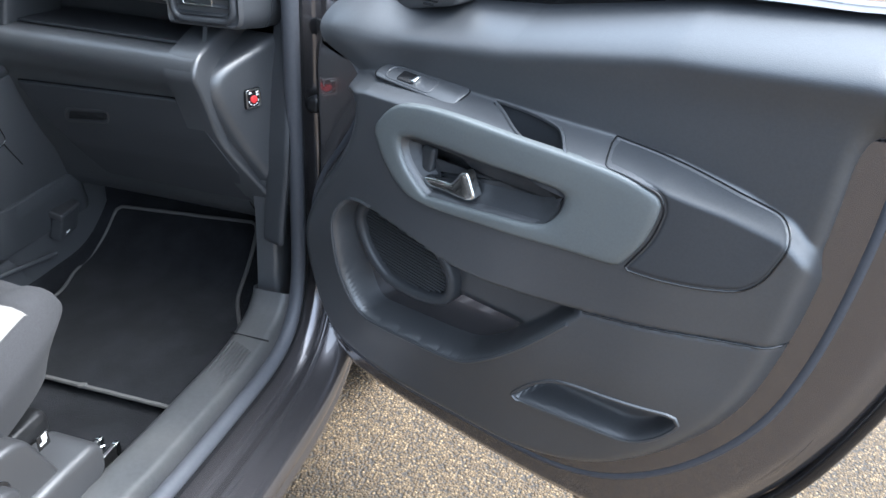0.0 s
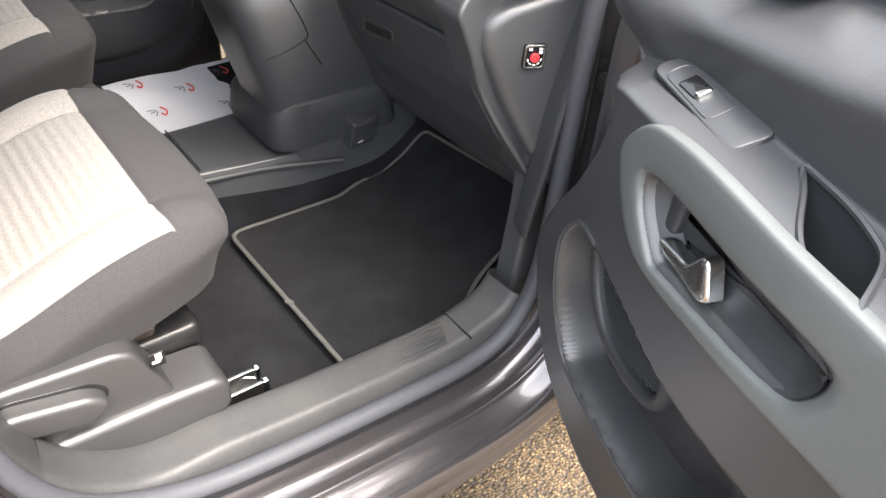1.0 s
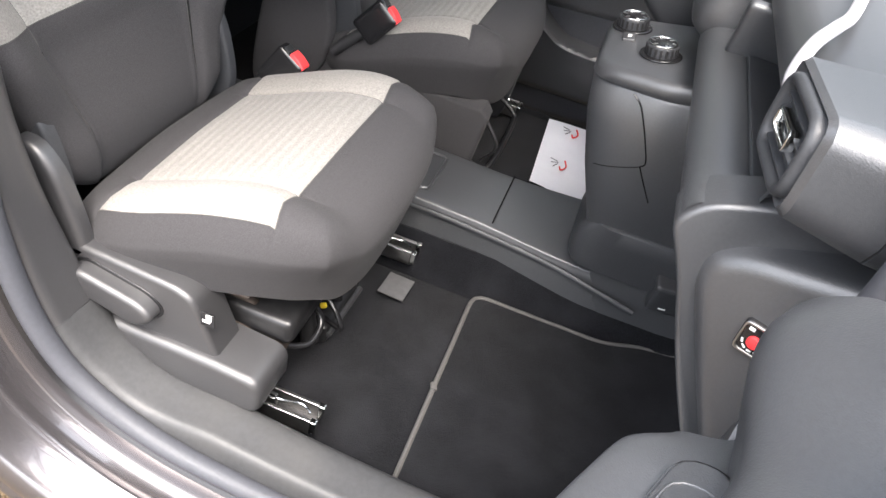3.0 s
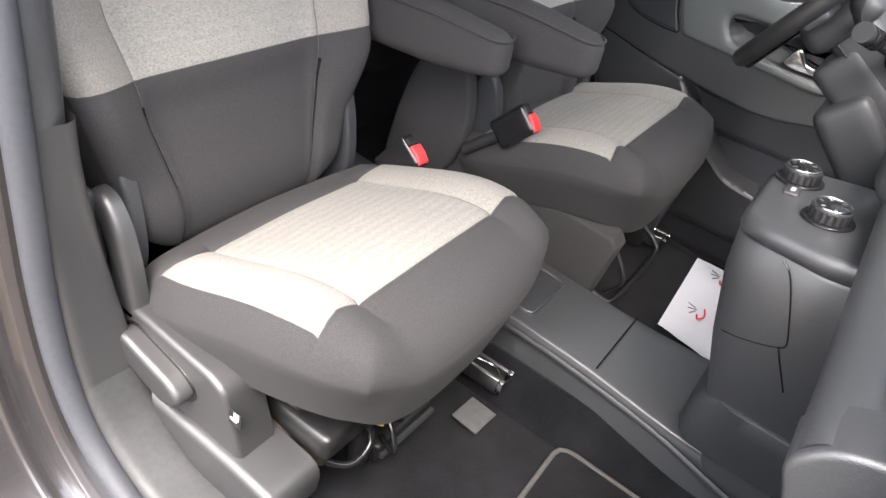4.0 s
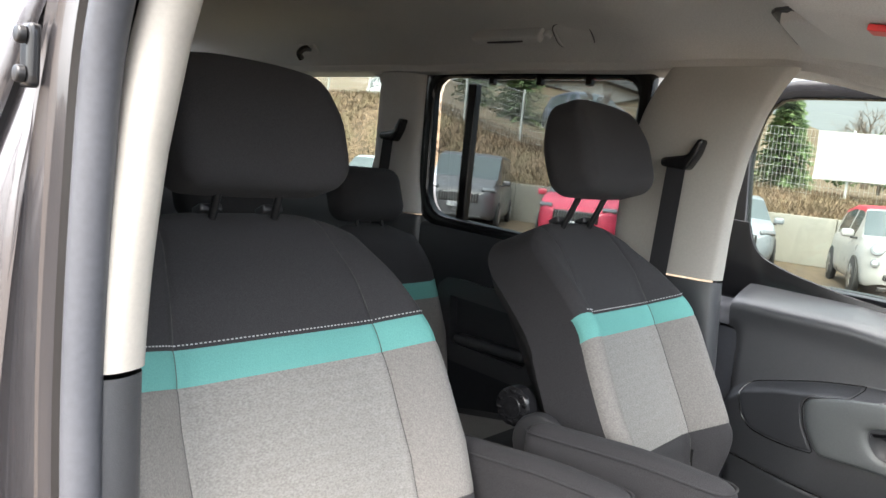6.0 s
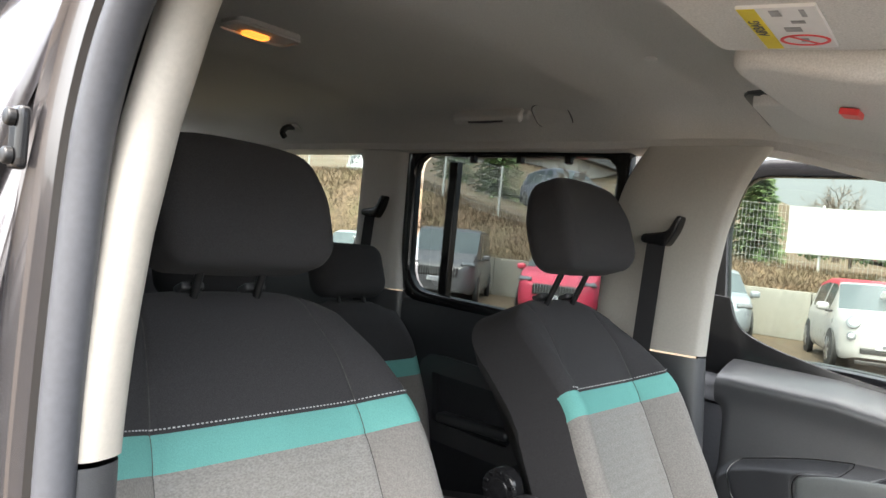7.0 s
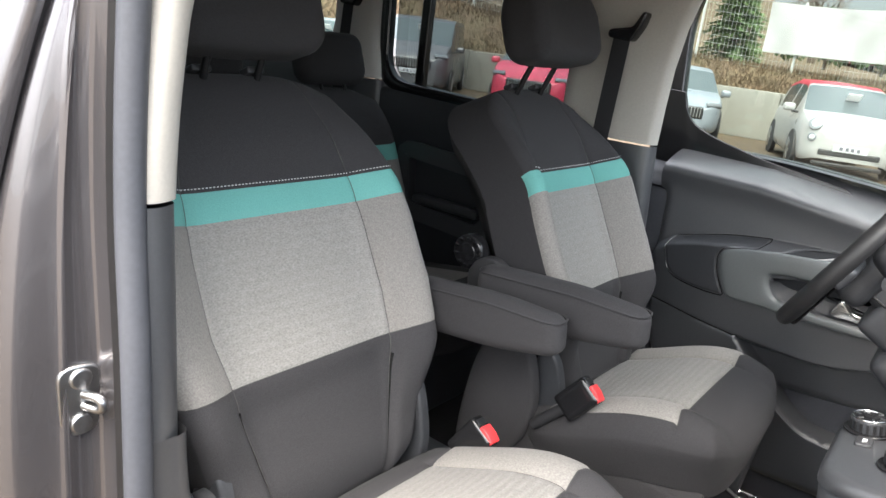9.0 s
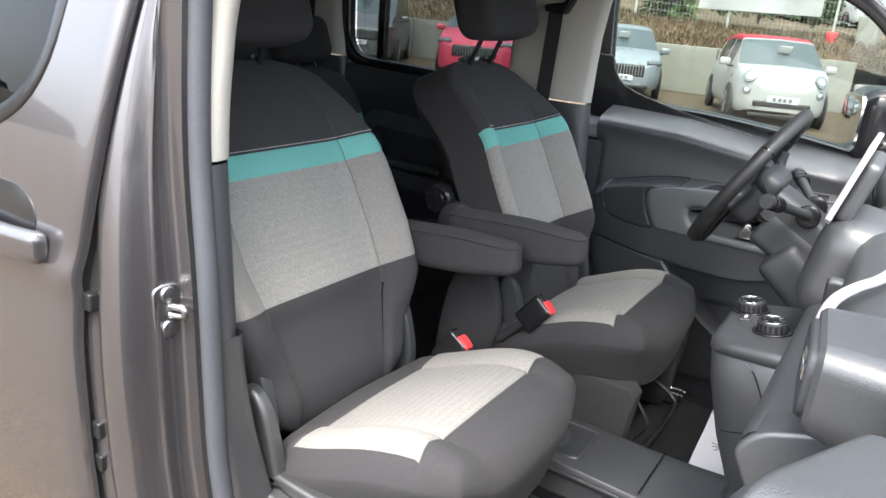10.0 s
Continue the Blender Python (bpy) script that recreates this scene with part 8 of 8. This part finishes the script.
# ---- belt buckles ----
def buckle(at, lean_y, lean_x, label):
    b = thing("belt_buckle", at, label, "seat belt buckle", group="belt buckles")
    m = pose(*at, lean_y, lean_x, 0)
    bd = rbox("buckle_body", m @ pose(0, 0, -0.035), (0.034, 0.062, 0.085), 0.008, GLOSS_BLACK, b)
    rbox("release_button", m @ pose(0.0, 0.012, 0.004), (0.029, 0.036, 0.016), 0.003, RED, bd, "red release button", warp=lambda x, y, z: (x, y, z - 0.25 * max(y, 0)))
    rbox("latch_slot", m @ pose(0.0, -0.016, 0.006), (0.024, 0.012, 0.006), 0.001, BLACK_STEEL, bd)
    tube("buckle_stalk", [m @ Vector((0, 0, -0.07)), m @ Vector((0, -0.005, -0.11)), m @ Vector((0, -0.01, -0.16))], 0.012, BELT, b, k=8)
    return b


buckle((0.122, 0.695, 0.805), -32, -6, "black belt buckle with a red button beside the passenger seat")
buckle((-0.125, 0.785, 0.842), -38, -8, "black belt buckle with a red button on the driver's seat")


# ---- seat belts on the far pillars ----
def belt(x, y, z, y2, z2, s, label):
    b = thing("seat_belt", (x, y, z), label, "seat belt", group="seat belts")
    g_ = even(rounded([(-0.045, -0.012), (0.02, -0.018), (0.042, 0.02), (0.052, 0.055), (0.04, 0.058), (0.018, 0.018), (-0.045, 0.008)], 0.01, 4), 44)
    prism("belt_guide", g_, -0.01, 0.024, 0.006, lambda u, v, h: (x - s * h, y + u, z + v), GLOSS_BLACK, b, "black belt guide loop")
    V, F = [], []
    for k in range(21):
        f = k / 20
        for t in (-0.023, 0.023):
            V.append((x - s * (0.016 + 0.004 * math.sin(f * 3)), y + (y2 - y) * f + t - 0.006, z + (z2 - z) * f - 0.004))
    for k in range(20):
        F.append((2 * k, 2 * k + 1, 2 * k + 3, 2 * k + 2))
    n = len(V)
    fixed("webbing", V + [(a - s * 0.0015, c, d) for a, c, d in V], F + [tuple(n + i for i in q[::-1]) for q in F], BELT, b)
    return b


belt(-0.665, 0.485, 1.545, 0.45, 0.75, -1, "black front seat belt hanging from its pillar guide")
belt(-0.715, -0.53, 1.56, -0.56, 1.0, -1, "black rear seat belt hanging from its pillar guide")
belt(0.688, 0.42, 1.545, 0.41, 0.75, 1, "black passenger seat belt hanging from its pillar guide")


# ---- rear seats ----
def rear_seat(xc):
    seat = thing("rear_seat", (xc, -0.15, 0.45), "charcoal rear seat with a turquoise band and light panel", "car seat", group="rear seats")
    hw, hl = 0.225, 0.24
    to = lambda x, y, z: np.array([xc + x, 0.06 + y, z])
    reg = lambda a, b: ("cushion_panel", FABRIC_CREAM, "light heather cushion panel") if abs(a) < 0.5 and -0.5 < b < 0.45 else (("cushion_side", FABRIC_DARK, "") if max(abs(a), abs(b)) > 0.83 else ("cushion_top", FABRIC_DARK, ""))
    pad(seat, to, hw, hl, lambda x, y: 0.80 + 0.04 * y / hl, 0.16, 0.05, (-0.5, 0.5, -0.83, 0.83), (-0.5, 0.45, -0.83, 0.83), reg, n=24)
    rbox("seat_frame", pose(xc, 0.04, 0.55), (0.38, 0.40, 0.22), 0.03, PLASTIC, seat)
    ang = radians(20)
    up, out = np.array([0, -math.sin(ang), math.cos(ang)]), np.array([0, math.cos(ang), math.sin(ang)])
    B0 = np.array([xc, -0.13, 0.76])
    bl = 0.29
    tb = lambda x, y, z: B0 + np.array([x, 0, 0]) + up * (y + bl) + out * z
    width = lambda v: np.interp((v + 1) / 2, [0, 0.4, 0.75, 1.0], [0.20, 0.228, 0.215, 0.17])
    f = 0.72 / (1 - 0.045 / 0.2)
    bb = lambda h: (h - bl) / bl * f
    b1, b2, b3 = bb(0.12), bb(0.335), bb(0.385)

    def reg2(a, b):
        if max(abs(a), abs(b)) > 0.87:
            return ("back_side", FABRIC_DARK, "")
        if b1 < b < b2:
            return ("back_panel", FABRIC_CREAM, "light heather back panel")
        if b2 < b < b3:
            return ("turquoise_band", FABRIC_TEAL, "turquoise woven band")
        return ("upper_panel", FABRIC_DARK, "") if b > 0 else ("lower_panel", FABRIC_DARK, "")

    pad(seat, tb, width, bl, lambda x, y: 0.02 * smooth(0.10, 0.2, abs(x)), 0.11, 0.045, (-0.87, 0.87), (b1, b2, b3, -0.87, 0.87), reg2, power=3.6, n=30)
    hc = B0 + up * (2 * bl + 0.085) + out * -0.03
    hr = rbox("headrest", frame_of(tuple(hc), (1, 0, 0), tuple(up)), (0.26, 0.16, 0.10), 0.045, FABRIC_DARK, seat, "charcoal rear headrest", seg=5, angle=80)
    for s in (-1, 1):
        a = hc + np.array([s * 0.05, 0, 0])
        tube("headrest_post", [a - up * 0.14, a], 0.006, BLACK_STEEL, seat, k=8)
    return seat


for x in (-0.475, 0.0, 0.475):
    rear_seat(x)

# ---- overhead parts ----
LABEL_GREY = material("pale_grey_print", (0.33, 0.33, 0.34), 0.7, vary=0.2)
vz = 1.728
vo = even(rounded([(0.235, 0.91), (0.50, 0.915), (0.60, 0.95), (0.60, 1.10), (0.235, 1.13)], [0.03, 0.05, 0.04, 0.03, 0.04], 6), 70)
VM = lambda x, y, h: (x, y, vz - h - 0.012 * smooth(0.92, 1.10, y))
prism("visor_board", vo, -0.014, 0.006, 0.006, VM, HEADLINER, vis, "grey cloth-faced visor board")
lb = frame_of((0.325, 1.002, 1.7155), (1, 0.06, 0), (0.06, -1, 0.06))
L = xform(lb)
lab = prism("printed_label", [(-0.063, -0.032), (0.063, -0.032), (0.063, 0.032), (-0.063, 0.032)], -0.003, 0.002, 0.0002, L, WHITE, vis, "white airbag label with a yellow edge")
prism("yellow_field", [(-0.062, 0.016), (0.062, 0.016), (0.062, 0.031), (-0.062, 0.031)], 0.002, 0.0026, 0.0001, L, YELLOW, lab)
rg = even(np.array([(-0.035 + 0.018 * math.cos(a), 0.022 * math.sin(a) - 0.008) for a in np.linspace(0, 2 * math.pi, 40, endpoint=False)]), 40)
ring_plate("red_ring", rg, inset(rg, 0.003), 0.002, 0.0028, 0.0001, L, RED, lab)
rbox("red_bar", lb @ pose(-0.035, -0.008, 0.0025, 0, 0, 40), (0.036, 0.003, 0.0006), 0.0002, RED, lab)
for u, w, a, b in ((-0.035, -0.008, 0.014, 0.01), (0.0, -0.004, 0.016, 0.02), (0.022, -0.012, 0.01, 0.016), (0.048, 0.002, 0.02, 0.012), (0.046, -0.02, 0.024, 0.006)):
    rbox("print_mark", lb @ pose(u, w, 0.0023), (a * 0.8, b * 0.7, 0.0005), 0.0001, LABEL_GREY, lab)
txt = bpy.data.curves.new("label_word", "FONT")
txt.body, txt.size, txt.align_x, txt.align_y, txt.extrude = "AIRBAG", 0.0135, "CENTER", "CENTER", 0.0002
txt.materials.append(INK)
to = new("label_word", txt)
to.parent = lab
to.matrix_basis = WORLD_OF[lab].inverted() @ lb @ pose(0.008, 0.0235, 0.003)

dv = thing("sun_visor", (-0.45, 0.95, 1.77), "grey sun visor folded up over the driver's seat", "sun visor")
prism("visor_board", even(rounded([(-0.25, 0.79), (-0.56, 0.755), (-0.645, 0.83), (-0.62, 1.04), (-0.25, 1.08)], [0.02, 0.03, 0.05, 0.03, 0.04], 6), 70), -0.016, 0.008, 0.007, lambda x, y, h: (x, y, 1.776 - h - 0.05 * smooth(0.8, 1.08, y)), HEADLINER, dv)
prism("visor_recess", even(rounded([(-0.245, 0.775), (-0.57, 0.735), (-0.66, 0.825), (-0.635, 1.04), (-0.245, 1.085)], 0.03, 5), 60), -0.018, -0.012, 0.002, lambda x, y, h: (x, y, 1.776 - h - 0.05 * smooth(0.8, 1.08, y)), PLASTIC_TRIM, dv)
ocz = 1.742
oo = even(rounded([(-0.22, 0.935), (-0.10, 0.905), (0.19, 0.905), (0.228, 0.93), (0.228, 1.14), (-0.22, 1.14)], [0.03, 0.06, 0.03, 0.02, 0.02, 0.02], 6), 60)
prism("console_shell", oo, -0.02, 0.03, 0.014, lambda x, y, h: (x, y, ocz - h - 0.03 * smooth(0.9, 1.08, y)), HEADLINER, oc, "grey console shell", steps=4)
rbox("red_button", pose(0.038, 1.003, 1.692, -8, 0, 0), (0.034, 0.022, 0.008), 0.002, RED, oc, "small red call button")

# ---- exterior mirror of the far door ----
em = thing("door_mirror", (-1.0, 1.36, 1.30), "black housed exterior mirror on the driver's door", "mirror")
mm = pose(-0.995, 1.345, 1.305, 0, 0, 24)
rbox("mirror_housing", mm, (0.19, 0.13, 0.21), 0.045, GLOSS_BLACK, em, seg=6, warp=lambda x, y, z: (x * (1 - 1.2 * max(y, 0)), y, z * (1 - 1.6 * max(y, 0)) + 0.18 * y))
go = even(rounded([(-0.072, -0.075), (0.072, -0.080), (0.072, 0.078), (-0.072, 0.080)], 0.03, 6), 48)
prism("mirror_glass", go, 0.0, 0.0665, 0.001, xform(mm @ pose(0, 0, 0, 90, 0, 0)), material("mirror_glass", (0.8, 0.8, 0.8), 0.02, metal=1.0, vary=0.0, second_amount=0.0, rough_vary=0.0), em)
rbox("mirror_foot", pose(-0.90, 1.40, 1.25), (0.12, 0.07, 0.06), 0.02, GLOSS_BLACK, em)

# ---- print on the paper ----
for k, (x, y, r) in enumerate(((-0.40, 1.215, 15), (-0.585, 1.215, 10), (-0.50, 1.33, 20), (-0.36, 1.40, 15), (-0.56, 1.46, 12))):
    z = 0.472 + 0.30 * float(smooth(1.50, 1.95, y)) ** 1.2
    for a in range(3):
        rbox("print_mark", pose(x + 0.012 * a - 0.02, y - 0.012 + 0.004 * a, z, 0, 0, 60 + 40 * a + r), (0.022, 0.0025, 0.0012), 0.0003, INK, pp)
    tube("red_swoosh", curve_open([(x - 0.03, y + 0.016, z), (x, y + 0.024, z + 0.001), (x + 0.02, y + 0.014, z), (x + 0.006, y + 0.008, z)], 10), 0.0022, RED, pp, k=5)
